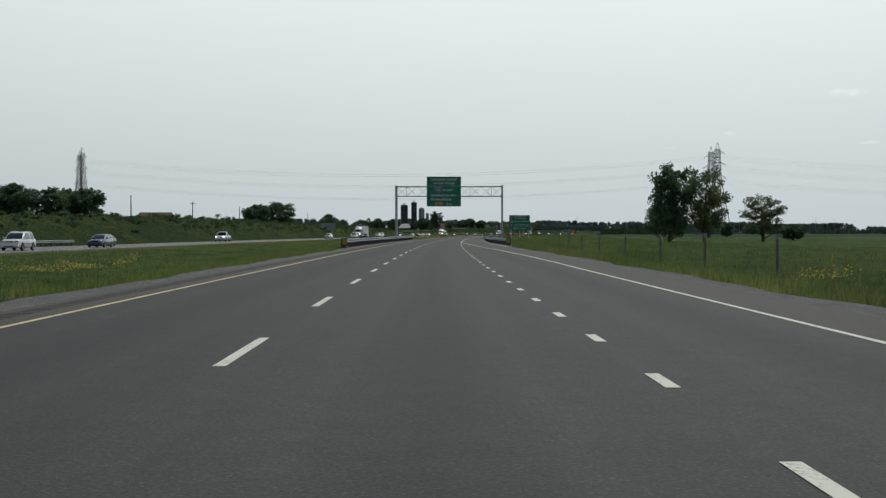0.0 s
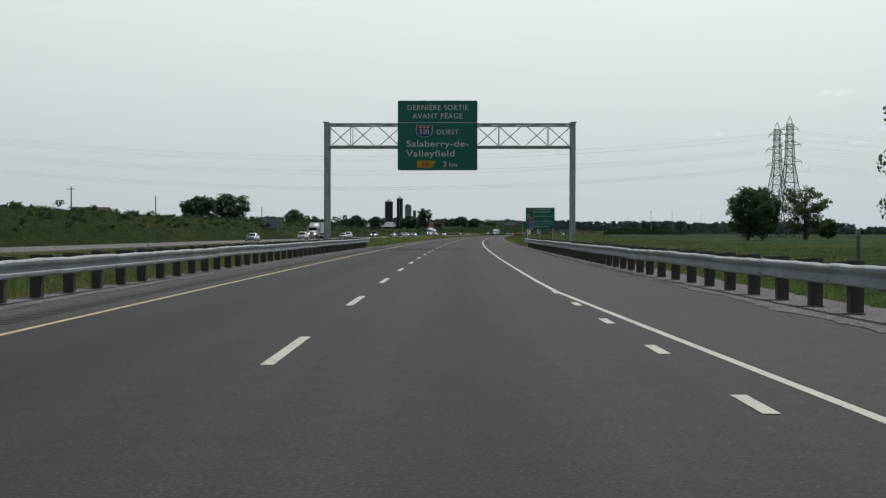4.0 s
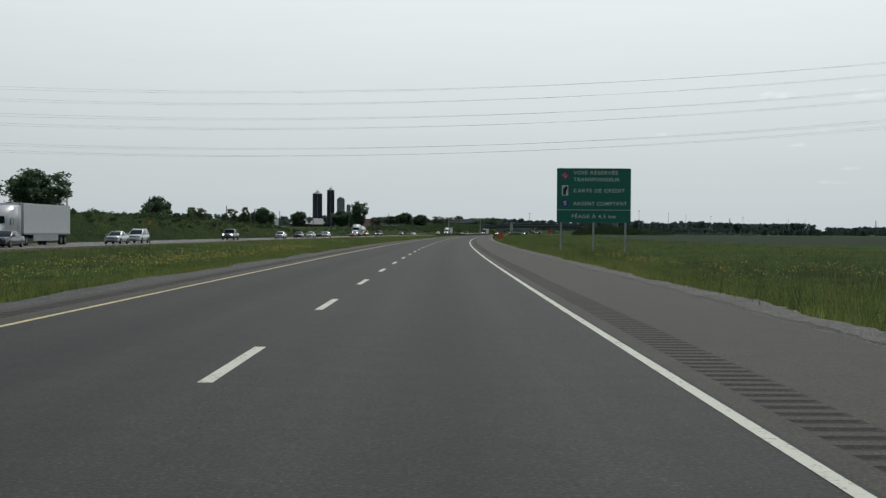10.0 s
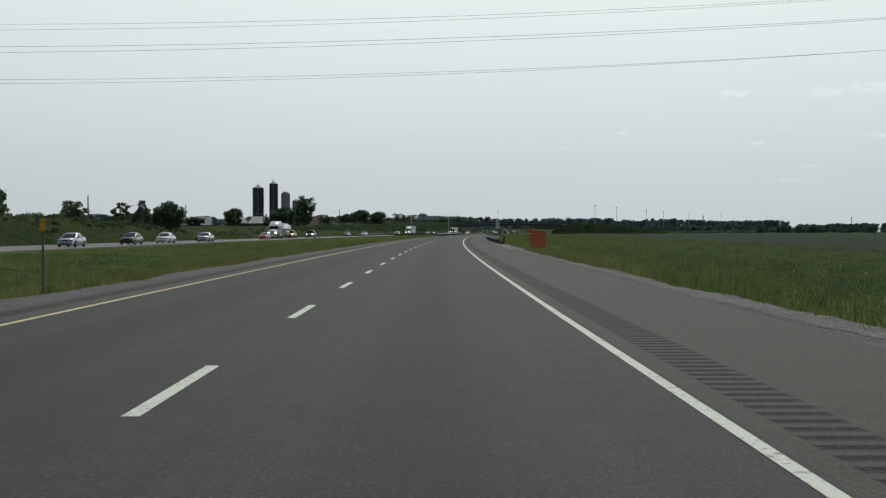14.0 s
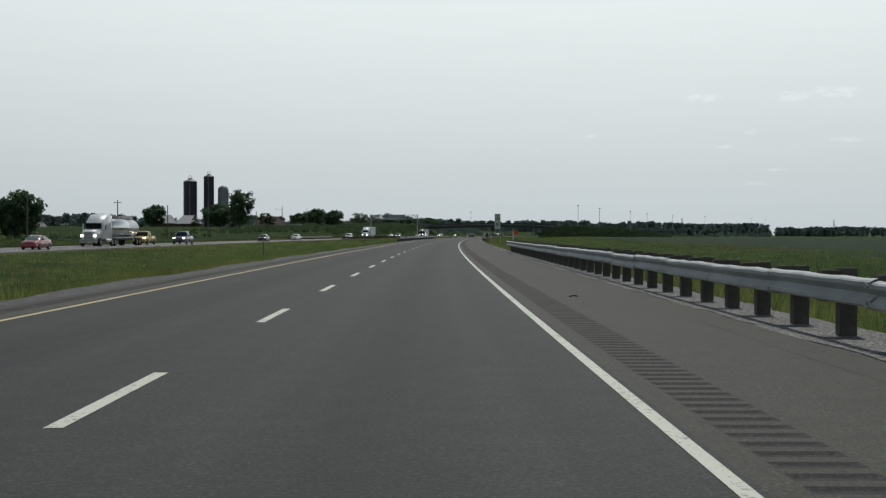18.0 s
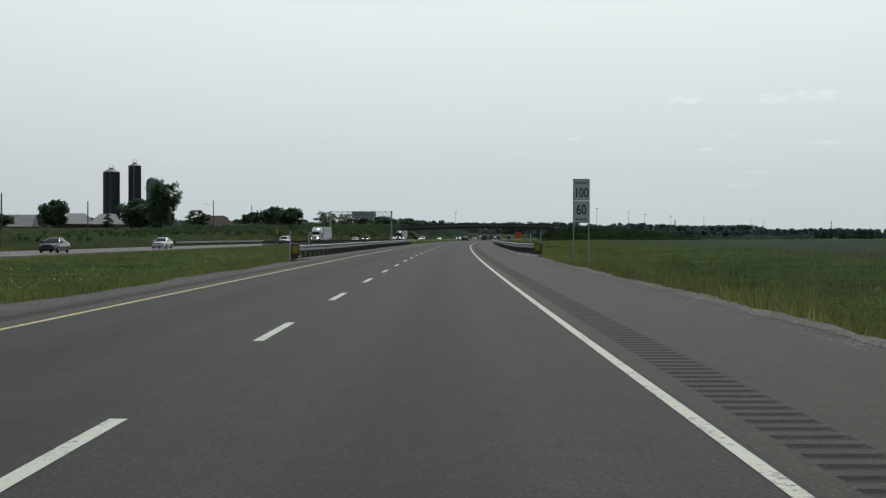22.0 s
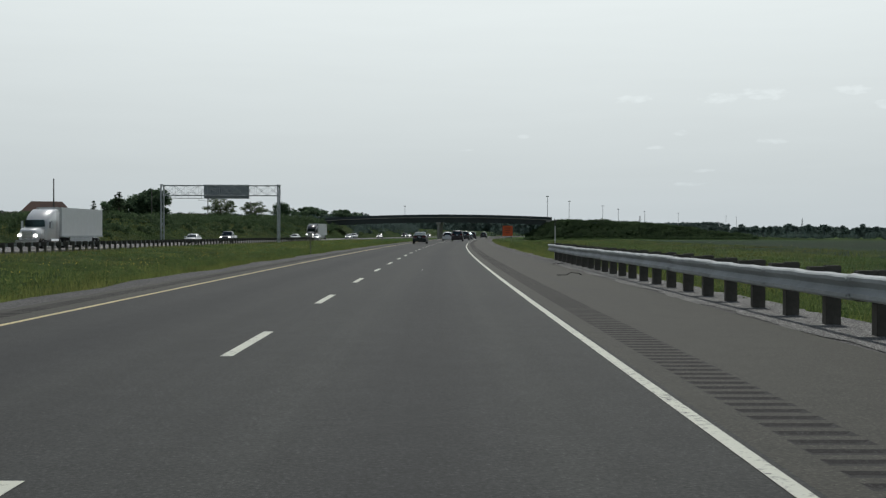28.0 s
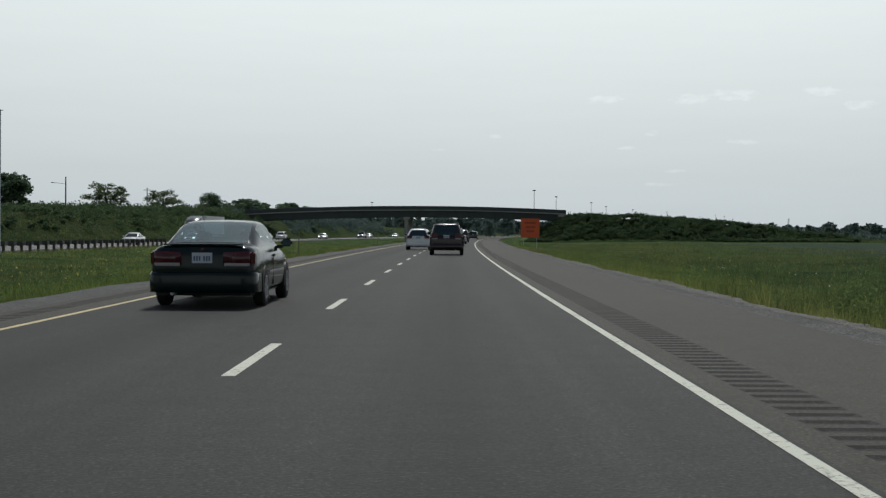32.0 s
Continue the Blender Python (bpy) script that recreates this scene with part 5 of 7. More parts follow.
woods("far_woods", [(-620, 1500), (-380, 1720), (-120, 1960)], 15, 12, 3.2, M_LEAF_HAZED, "belt of trees behind the farm", 2.2, 44, 9, 0.45)


def along_line(pairs):
    return [tuple(float(c) for c in line_pt(a, b)) for a, b in pairs]


woods("woods", along_line(((1500, -330), (1560, -200), (1610, -120), (1660, -58))), 15, 10, 2.6, M_LEAF_HAZED, "dark trees behind the overpass", 1.5, 44, 12, 0.45)
woods("woods", along_line(((1680, -26), (1700, -12))), 9, 4, 2.2, M_LEAF_HAZED, "dark trees in the widening median behind the overpass", 1.3, 40, 13)
woods("woods", along_line(((1760, 24), (1700, 70), (1640, 150), (1600, 260), (1600, 420))), 8, 10, 2.4, M_LEAF_HAZED, "dark trees behind the overpass on the field side", 1.5, 44, 14, 0.4)


def scrub(name, spots, mat, label, leaf=0.4, per=44, seed=1):
    rng = np.random.default_rng(seed)
    cents, rads = [], []
    for s, lat, h in spots:
        if 0 < lat < 20:
            lat += min(4.0, max(0.0, float(taper(s)) - 3.74)) * 0.55
        x, y = line_pt(s, lat)
        z = float(ground_z(s, lat))
        for k in range(3):
            cents.append((float(x) + rng.normal() * h * 0.3, float(y) + rng.normal() * h * 0.3, z + h * rng.uniform(0.25, 0.6)))
            rads.append(h * rng.uniform(0.35, 0.5))
    return raw_mesh(name, leaf_cloud(cents, rads, per, leaf, rng), 4, mat, "stuff", label, "bushes")


_r = random.Random(4)
scrub("bushes", [(_r.uniform(120, 690), _r.uniform(-100, -52), _r.uniform(0.4, 1.4) * (1.5 if _r.random() < 0.12 else 1)) for _ in range(1300)], M_SHRUB, "low dark bushes scattered over the grassy bank", 0.32, 30, 3)
scrub("bushes", [(_r.uniform(1040, 1320), _r.uniform(-105, -52), _r.uniform(0.9, 2.6)) for _ in range(1000)], M_SHRUB, "dense shrubs covering the bank beside the far carriageway", 0.36, 34, 5)
scrub("bushes", [(_r.uniform(1307, 1322), 14 + 78 * _r.random(), _r.uniform(0.5, 1.3) * (1.5 if _r.random() < 0.08 else 1)) for _ in range(2600)], M_SHRUB, "dense dark green shrubs on the overpass embankment", 0.3, 34, 7)
scrub("bushes", [(_r.uniform(1290, 1318), _r.uniform(-150, -52), _r.uniform(1.2, 3.4)) for _ in range(420)], M_SHRUB, "overgrown shrubs on the overpass approach bank", 0.45, 34, 8)
scrub("bushes", [(_r.uniform(1345, 1560), _r.uniform(-120, -50), _r.uniform(1.5, 4.5)) for _ in range(600)], M_LEAF_HAZED, "thick scrub behind the overpass", 0.6, 30, 9)
scrub("bushes", [(_r.uniform(1345, 1600), _r.uniform(20, 160), _r.uniform(1.0, 4.0)) for _ in range(160)], M_LEAF_HAZED, "thick scrub behind the overpass on the field side", 0.6, 30, 10)
scrub("bushes", [(_r.uniform(740, 1100), _r.uniform(-125, -85), _r.uniform(0.7, 2.2)) for _ in range(150)], M_SHRUB, "bushes along the farm's field edge", 0.36, 30, 11)
scrub("bushes", [(_r.uniform(30, 1120), _r.uniform(7.9, 15) if _r.random() < 0.5 else _r.uniform(-16, -6.3), _r.uniform(0.25, 0.8)) for _ in range(4200)], M_WEED, "leafy weeds and herbs in the verges", 0.046, 46, 12)
scrub("bushes", [(_r.uniform(30, 1120), _r.uniform(8.3, 24) if _r.random() < 0.65 else _r.uniform(-22, -7), _r.uniform(0.6, 1.25)) for _ in range(520)], M_WEED, "knee-high dark shrubby weeds dotted over the verges", 0.065, 80, 15)


# ---- grass and flowers ----
def blades(name, s0, s1, l0, l1, count, h0, h1, width, mat, label, seed, patchy=None, flat=False):
    rng = np.random.default_rng(seed)
    s = rng.uniform(s0, s1, count)
    lat = l0 + (l1 - l0) * rng.random(count)
    if patchy is not None:
        keep = np.sin(s * 0.13 + seed) * np.cos(s * 0.037 + lat * 0.4) + 0.6 * np.sin(lat * 1.1 + s * 0.05) > patchy
        s, lat = s[keep], lat[keep]
    for a, b, lo, hi in ((96, 224, 6.9, 8.3), (512, 645, 6.5, 7.6), (752, 936, 6.5, 7.8), (84, 220, -6.0, -5.0), (748, 886, -6.1, -5.0)):
        keep = ~((s > a) & (s < b) & (lat > lo) & (lat < hi))
        s, lat = s[keep], lat[keep]
    if l0 > 0:
        lat = lat + np.clip(taper(s) - 3.74, 0, 4) * 0.55
    z = ground_z(s, lat)
    x, y = line_pt(s, lat)
    n = len(s)
    clump = 0.5 + 0.25 * np.sin(s * 0.9 + 1.7 * np.sin(lat * 1.3)) * np.cos(lat * 1.7 + s * 0.33) + 0.25 * np.sin(s * 0.17 + lat * 0.45) * np.cos(lat * 0.9 - s * 0.11)
    h = rng.uniform(h0, h1, n) * (0.35 + 0.9 * clump ** 1.5)
    a = rng.uniform(0, 6.283, n)
    w = width * rng.uniform(0.6, 1.4, n)
    lean = rng.normal(size=(n, 2)) * h[:, None] * 0.28
    base = np.stack([x, y, z - 0.05], -1)
    if flat:
        c = base + np.stack([0 * h, 0 * h, h + 0.05], -1)
        u = np.stack([np.cos(a) * w, np.sin(a) * w, 0.5 * w * rng.normal(size=n)], -1)
        v = np.stack([-np.sin(a) * w, np.cos(a) * w, 0.5 * w * rng.normal(size=n) + 0.4 * w], -1)
        q = np.stack([c - u, c + v, c + u, c - v], 1).reshape(-1, 3)
        return raw_mesh(name, q, 4, mat, "stuff", label, "wild flowers")
    side = np.stack([np.cos(a) * w, np.sin(a) * w, 0 * w], -1)
    tip = base + np.stack([lean[:, 0], lean[:, 1], h], -1)
    q = np.stack([base - side, base + side, tip], 1).reshape(-1, 3)
    return raw_mesh(name, q, 3, mat, "stuff", label, "grass")


blades("grass", 20, 1130, 7.2, 14.0, 400000, 0.18, 0.62, 0.010, M_BLADE, "knee-high green grass on the field-side verge", 31)
blades("grass", 20, 1130, -12.5, -5.4, 400000, 0.14, 0.46, 0.010, M_BLADE, "tufted green grass in the median", 32)
blades("grass", 20, 1200, -32.0, -12.0, 220000, 0.18, 0.42, 0.022, M_BLADE, "tall green grass in the median hollow", 33)
blades("grass", 20, 1250, 13.5, 45.0, 260000, 0.18, 0.55, 0.018, M_BLADE_FIELD, "long grass of the roadside field", 34)
blades("grass", 60, 1300, -66.0, -46.5, 160000, 0.2, 0.6, 0.035, M_BLADE_BANK, "long grass on the bank", 35)
blades("tall_grass", 20, 1130, 7.7, 20.0, 120000, 0.5, 1.15, 0.011, M_BLADE_BANK, "waist-high dark weeds and grasses in the verge", 38, 0.25)
blades("tall_grass", 20, 1130, -24.0, -6.4, 50000, 0.45, 0.85, 0.011, M_BLADE_BANK, "tall dark grasses in the median", 39, 0.55)
blades("seed_heads", 20, 1130, 7.3, 30.0, 26000, 0.4, 0.7, 0.009, M_DRY, "pale dry seed heads above the grass", 36, 0.1)
blades("seed_heads", 20, 1130, -26.0, -5.8, 18000, 0.35, 0.6, 0.009, M_DRY, "pale dry seed heads in the median", 37, 0.1)
for i, (s0, s1, l0, l1, n, m) in enumerate(((47, 59, -19, -14.5, 900, 1), (30, 32, 12.6, 13.8, 45, 1), (24, 25.4, 11.6, 12.4, 28, 1), (300, 425, -17, -8, 2000, 1), (345, 430, -15, -9, 900, 1), (368, 392, 12, 16.5, 420, 1),
                                             (352, 366, 14, 19, 420, 1), (316, 360, 13, 23, 420, 0), (255, 300, 11, 20, 200, 1), (640, 700, -24, -12, 260, 1), (880, 1060, -20, -8.0, 700, 1), (960, 1120, 9, 22, 260, 1),
                                             (440, 500, 11, 24, 200, 0), (690, 780, -20, -9, 260, 0), (520, 700, 9, 25, 160, 0), (560, 760, -18, -8, 260, 1), (1020, 1060, 12, 20, 60, 0))):
    blades("wild_flowers", s0, s1, l0, l1, n * 2, 0.55, 1.0, 0.025, M_YELLOW_FLOWER if m else M_WHITE_FLOWER, ("yellow" if m else "white") + " wild flowers in the long grass", 60 + i, 0.0 if n > 180 else -0.9, True)


# ---- farm ----
def at_xy(x, y, z=0.0, turn=0.0):
    return pose(x, y, z, 0, 0, turn)


def silo(x, y, r, top, mat, label, dome):
    g = thing("silo", at_xy(x, y, -0.3), label, "silo", "farm silos")
    bm = bmesh.new()
    n = 28
    levels = int(top / 1.4)
    rings = []
    for i in range(levels * 2 + 1):
        z = top * i / (levels * 2)
        rr = r * (1.0 if i % 2 else 1.008)
        rings.append([bm.verts.new((rr * math.cos(6.2832 * k / n), rr * math.sin(6.2832 * k / n), z)) for k in range(n)])
    for a, b in zip(rings, rings[1:]):
        for k in range(n):
            bm.faces.new((a[k], a[(k + 1) % n], b[(k + 1) % n], b[k]))
    bm.faces.new(rings[-1])
    part("shell", bm, mat, g)
    if dome:
        bm = bmesh.new()
        bmesh.ops.create_uvsphere(bm, u_segments=24, v_segments=10, radius=r * 1.02, matrix=Matrix.Translation((0, 0, top)))
        bmesh.ops.delete(bm, geom=[v for v in bm.verts if v.co.z < top - 0.05], context="VERTS")
        part("dome", bm, M_DOME, g, smooth=True)
    else:
        part("roof", tubed((0, 0, top), (0, 0, top + r * 0.38), r * 1.03, r * 0.3, 28), M_ROOF_PALE, g, "pale shallow metal roof")
        part("hatch", tubed((0, 0, top + r * 0.38), (0, 0, top + r * 0.38 + 0.5), r * 0.28, r * 0.28, 12), M_STEEL, g)
        bm = bmesh.new()
        for k in range(8):
            a0, a1 = math.pi * k / 8, math.pi * (k + 1) / 8
            tube(bm, (0.9 * math.cos(a0), 0, top + r * 0.38 + 0.5 + 1.3 * math.sin(a0)), (0.9 * math.cos(a1), 0, top + r * 0.38 + 0.5 + 1.3 * math.sin(a1)), 0.09, n=6)
        part("hoop", bm, M_STEEL, g)
    bm = bmesh.new()
    for dx in (-0.2, 0.2):
        tube(bm, (dx, -r - 0.2, 0), (dx, -r - 0.2, top + 0.8), 0.04, n=5)
    for i in range(int(top / 0.8)):
        tube(bm, (-0.2, -r - 0.2, i * 0.8), (0.2, -r - 0.2, i * 0.8), 0.03, n=4)
    part("ladder", bm, M_STEEL, g)
    part("chute", tubed((r * 0.9, -r * 0.55, 0), (r * 0.9, -r * 0.55, top), 0.35, n=8), mat, g)


silo(-25.3, 1240.0, 3.6, 29.4, M_SILO, "broad dark navy silo with a pale roof at a farm", False)
silo(-15.5, 1240.9, 2.75, 32.2, M_SILO, "tall slim dark navy silo with a pale roof", False)
silo(-7.9, 1241.8, 2.85, 24.6, M_DOME, "grey stave silo with a metal dome", True)
silo(-2.2, 1243.0, 1.4, 20.5, M_DOME, "small grey silo with a dome", True)


def farm_building(x, y, w, d, eave, ridge, wall, roof, label, turn=0.0, hip=False, z=-0.4, windows=3, name="barn"):
    g = thing(name, at_xy(x, y, z, turn), label, "building")
    part("wall", boxed(-w / 2, w / 2, -d / 2, d / 2, 0, eave), wall, g)
    bm = bmesh.new()
    o = 0.5
    a = [bm.verts.new(p) for p in ((-w / 2 - o, -d / 2 - o, eave), (w / 2 + o, -d / 2 - o, eave), (w / 2 + o, d / 2 + o, eave), (-w / 2 - o, d / 2 + o, eave))]
    c = w * 0.28 if hip else 0.0
    r = [bm.verts.new((-w / 2 - o + c, 0, ridge)), bm.verts.new((w / 2 + o - c, 0, ridge))]
    for f in ((a[0], a[1], r[1], r[0]), (a[2], a[3], r[0], r[1]), (a[1], a[2], r[1]), (a[3], a[0], r[0]), (a[3], a[2], a[1], a[0])):
        bm.faces.new(f)
    part("roof", bm, roof, g)
    for i in range(windows):
        xx = -w / 2 + w * (i + 1) / (windows + 1)
        wn = part("window", boxed(xx - 0.5, xx + 0.5, -d / 2 - 0.06, -d / 2 - 0.004, eave * 0.4, eave * 0.72), M_SIGN_WHITE, g)
        part("pane", boxed(xx - 0.42, xx + 0.42, -d / 2 - 0.08, -d / 2 - 0.062, eave * 0.43, eave * 0.69), M_GLASS, wn)
    part("door", boxed(w * 0.38, w * 0.38 + 1.4, -d / 2 - 0.05, -d / 2 - 0.004, 0, eave * 0.62), M_BARN, g)
    return g


farm_building(-37.5, 1225, 13, 18, 6.8, 11.3, M_BARN, M_ROOF_PALE, "dark barn with a pale hipped metal roof beside the silos", 0, True)
farm_building(-24.0, 1218, 12, 16, 6.6, 11.0, M_BARN, M_ROOF_PALE, "dark barn with a pale hipped roof under the silos", 0, True)
farm_building(-62.0, 1215, 18, 14, 5.5, 10.5, M_BARN, M_ROOF_PALE, "long dark barn with a grey gable roof", 0)
farm_building(-95.0, 1180, 12, 10, 4.5, 8.0, M_HOUSE, M_ROOF_PALE, "pale farmhouse with a light roof", 10, True, name="house")
farm_building(-105.0, 1080, 10, 8, 3.4, 6.2, M_HOUSE, M_ROOF_PALE, "small pale house among trees", 15, name="house")
farm_building(26.0, 1180, 16, 10, 3.2, 6.4, M_BARN, M_ROOF_DULL, "low dark farm shed with a dull grey-brown roof", 8)
farm_building(15.5, 1302, 20, 13, 5.2, 11.4, M_HOUSE, M_ROOF_RED, "low house with a rust-red hipped roof above the bank", 5, True, z=0.0, name="house")
farm_building(-175.0, 790, 20, 12, 10.0, 14.6, M_BARN, M_ROOF_RED, "barn with a rust-red roof behind the grassy bank", 0, z=0.0)
farm_building(62.0, 1420, 14, 10, 4.0, 7.5, M_HOUSE, M_ROOF_RED, "small house with a brown roof near the overpass", 10, z=2.0, name="house")


# ---- utility poles and lamps ----
def pole(s, lat, top, lamp=False, arm=True):
    z = float(ground_z(s, lat))
    g = thing("utility_pole", place(s, lat, z), "weathered wooden utility pole" + (" with a street lamp" if lamp else " with a crossarm" if arm else " rising bare above the bank"), "utility pole", "utility poles along the farm road")
    part("pole", tubed((0, 0, -1), (0, 0, top - z), 0.19, 0.12, 10), M_POLE, g)
    if lamp:
        part("lamp_arm", tubed((0, 0, top - z - 1.6), (-2.6, 0, top - z - 1.3), 0.04), M_STEEL, g)
        part("lamp_head", boxed(-3.2, -2.5, -0.15, 0.15, top - z - 1.4, top - z - 1.22, bevel=0.04), M_STEEL, g)
    elif arm:
        part("crossarm", boxed(-1.0, 1.0, -0.06, 0.06, top - z - 0.7, top - z - 0.56), M_POLE, g)
        for x in (-0.85, 0.0, 0.85):
            part("insulator", tubed((x, 0, top - z - 0.56), (x, 0, top - z - 0.36), 0.05, n=6), M_SIGN_WHITE, g)


for i, s in enumerate((330, 395, 460, 525, 590, 655)):
    pole(s, -92, 11.8 - 0.003 * (s - 330), arm=i == 1)
for i, s in enumerate((720, 770, 822, 872, 925, 980, 1035, 1090, 1150, 1210, 1275, 1340)):
    pole(s, -86 - (i % 3) * 2, 9.6 + (0.0 if s < 1050 else 3.5), lamp=i % 3 == 1, arm=i % 4 == 3)


# ---- pylons and wires ----
PYLON_ARMS = ((36.3, 2.0), (31.2, 2.6), (25.6, 2.6))


def pylon():
    g = thing("pylon", Matrix(), "tall grey steel lattice pylon with splayed legs and three arm levels", "pylon", "transmission pylons")
    waist, bw, base, top = 24.8, 1.35, 5.0, 38.2
    corners = ((-1, -1), (1, -1), (1, 1), (-1, 1))

    def half_w(z):
        return base + (bw - base) * z / waist if z < waist else bw + (0.9 - bw) * (z - waist) / (top - waist)

    for cx, cy in corners:
        leg = part("leg", tubed((cx * base, cy * base, -0.5), (cx * bw, cy * bw, waist), 0.17, 0.14, 6), M_LATTICE, g)
        part("upright", tubed((cx * bw, cy * bw, waist), (cx * 0.9, cy * 0.9, top), 0.10, 0.07, 6), M_LATTICE, g)
        part("peak", tubed((cx * 0.9, cy * 0.9, top), (0, 0, top + 2.8), 0.06, 0.05, 5), M_LATTICE, g)
        part("footing", boxed(cx * base - 0.6, cx * base + 0.6, cy * base - 0.6, cy * base + 0.6, -0.8, 0.25), M_CONCRETE, g)
    zs = [0, 5.5, 10.5, 15, 18.8, 22, 24.8, 27.4, 30, 32.4, 34.6, 36.5, 38.2]
    for side in range(4):
        (ax, ay), (bx, by) = corners[side], corners[(side + 1) % 4]
        bm = bmesh.new()
        for z0, z1 in zip(zs, zs[1:]):
            w0, w1 = half_w(z0), half_w(z1)
            tube(bm, (ax * w0, ay * w0, z0), (bx * w1, by * w1, z1), 0.075, n=4)
            tube(bm, (bx * w0, by * w0, z0), (ax * w1, ay * w1, z1), 0.075, n=4)
            tube(bm, (ax * w1, ay * w1, z1), (bx * w1, by * w1, z1), 0.075, n=4)
        part("lacing", bm, M_LATTICE, g, "diagonal lacing of one face")
    for z, reach in PYLON_ARMS:
        for sx in (-1, 1):
            w = half_w(z)
            tip = (sx * (w + reach), 0, z + 0.15)
            bm = bmesh.new()
            for sy in (-1, 1):
                tube(bm, (sx * w, sy * w, z), tip, 0.06, n=4)
                tube(bm, (sx * w, sy * w, z + 1.3), tip, 0.05, n=4)
            part("arm", bm, M_LATTICE, g)
            bm = bmesh.new()
            prev = None
            for k in range(6):
                r = 0.15 if k % 2 else 0.05
                ring = [bm.verts.new((tip[0] + r * math.cos(0.785 * q), r * math.sin(0.785 * q), z - 0.05 - 0.13 * k)) for q in range(8)]
                if prev:
                    for q in range(8):
                        bm.faces.new((prev[q], prev[(q + 1) % 8], ring[(q + 1) % 8], ring[q]))
                prev = ring
            part("insulator", bm, M_BARN, g, "string of dark insulator discs")
    return g


PYLON_AT = ((126.0, 527.8), (128.3, 550.6), (-157.0, 556.4), (-164.0, 579.0), (420.0, 497.0), (422.0, 520.0))
src_pylon = pylon()
LINE_TURN = math.degrees(math.atan2(556.4 - 527.8, -157 - 126)) + 90
for i, (x, y) in enumerate(PYLON_AT):
    m = at_xy(x, y, -0.6, LINE_TURN + 62)
    if i == 0:
        src_pylon.matrix_basis = m
    else:
        copy_thing(src_pylon, m)
for x, y, k in ((900, 3300, 1.0), (1350, 3500, 1.0), (1750, 3600, 1.0)):
    tagged(copy_thing(src_pylon, at_xy(x, y, 0, 40)), "faint distant lattice pylon above the woods")


def wire(p, q, sag, label):
    pts = []
    for i in range(25):
        t = i / 24
        v = Vector(p).lerp(Vector(q), t)
        v.z -= sag * 4 * t * (1 - t)
        pts.append(v)
    bm = limb_mesh(pts, 0.013, 0.013, 5)
    tagged(mesh_object("power_line", bm, M_WIRE), label, "power line", "wires between pylons")


for row in (0, 1):
    posts = [at_xy(*PYLON_AT[k], -0.6, LINE_TURN + 62) for k in (row, 2 + row, 4 + row)]
    for z, reach in PYLON_ARMS:
        for sx in (-1, 1):
            near, far, east = [m @ Vector((sx * (1.2 + reach), 0, z - 0.8)) for m in posts]
            wire(near, far, 7.6, "thin grey power line sagging across the motorway")
            wire(east, near, 7.6, "thin grey power line sagging over the field")


# ---- high masts far off ----
for i, (x, y, h) in enumerate(((319.5, 1815.2, 31), (380.0, 1969.2, 31.7), (455, 2110, 31), (520, 2260, 31), (600, 2400, 31), (705, 2560, 32), (860, 2760, 32), (255, 2150, 30), (980, 3000, 34))):
    g = thing("high_mast", at_xy(x, y, 0), "slender grey high-mast light beyond the overpass", "light mast", "high-mast lights")
    part("mast", tubed((0, 0, -0.5), (0, 0, h), 0.34, 0.16, 10), M_STEEL, g)
    part("ring", tubed((0, 0, h - 0.2), (0, 0, h), 0.9, 0.9, 14), M_STEEL, g)
    for k in range(6):
        a = 6.2832 * k / 6
        part("lamp", boxed(1.0 * math.cos(a) - 0.3, 1.0 * math.cos(a) + 0.3, 1.0 * math.sin(a) - 0.3, 1.0 * math.sin(a) + 0.3, h - 0.65, h - 0.22, bevel=0.05), M_STEEL, g)


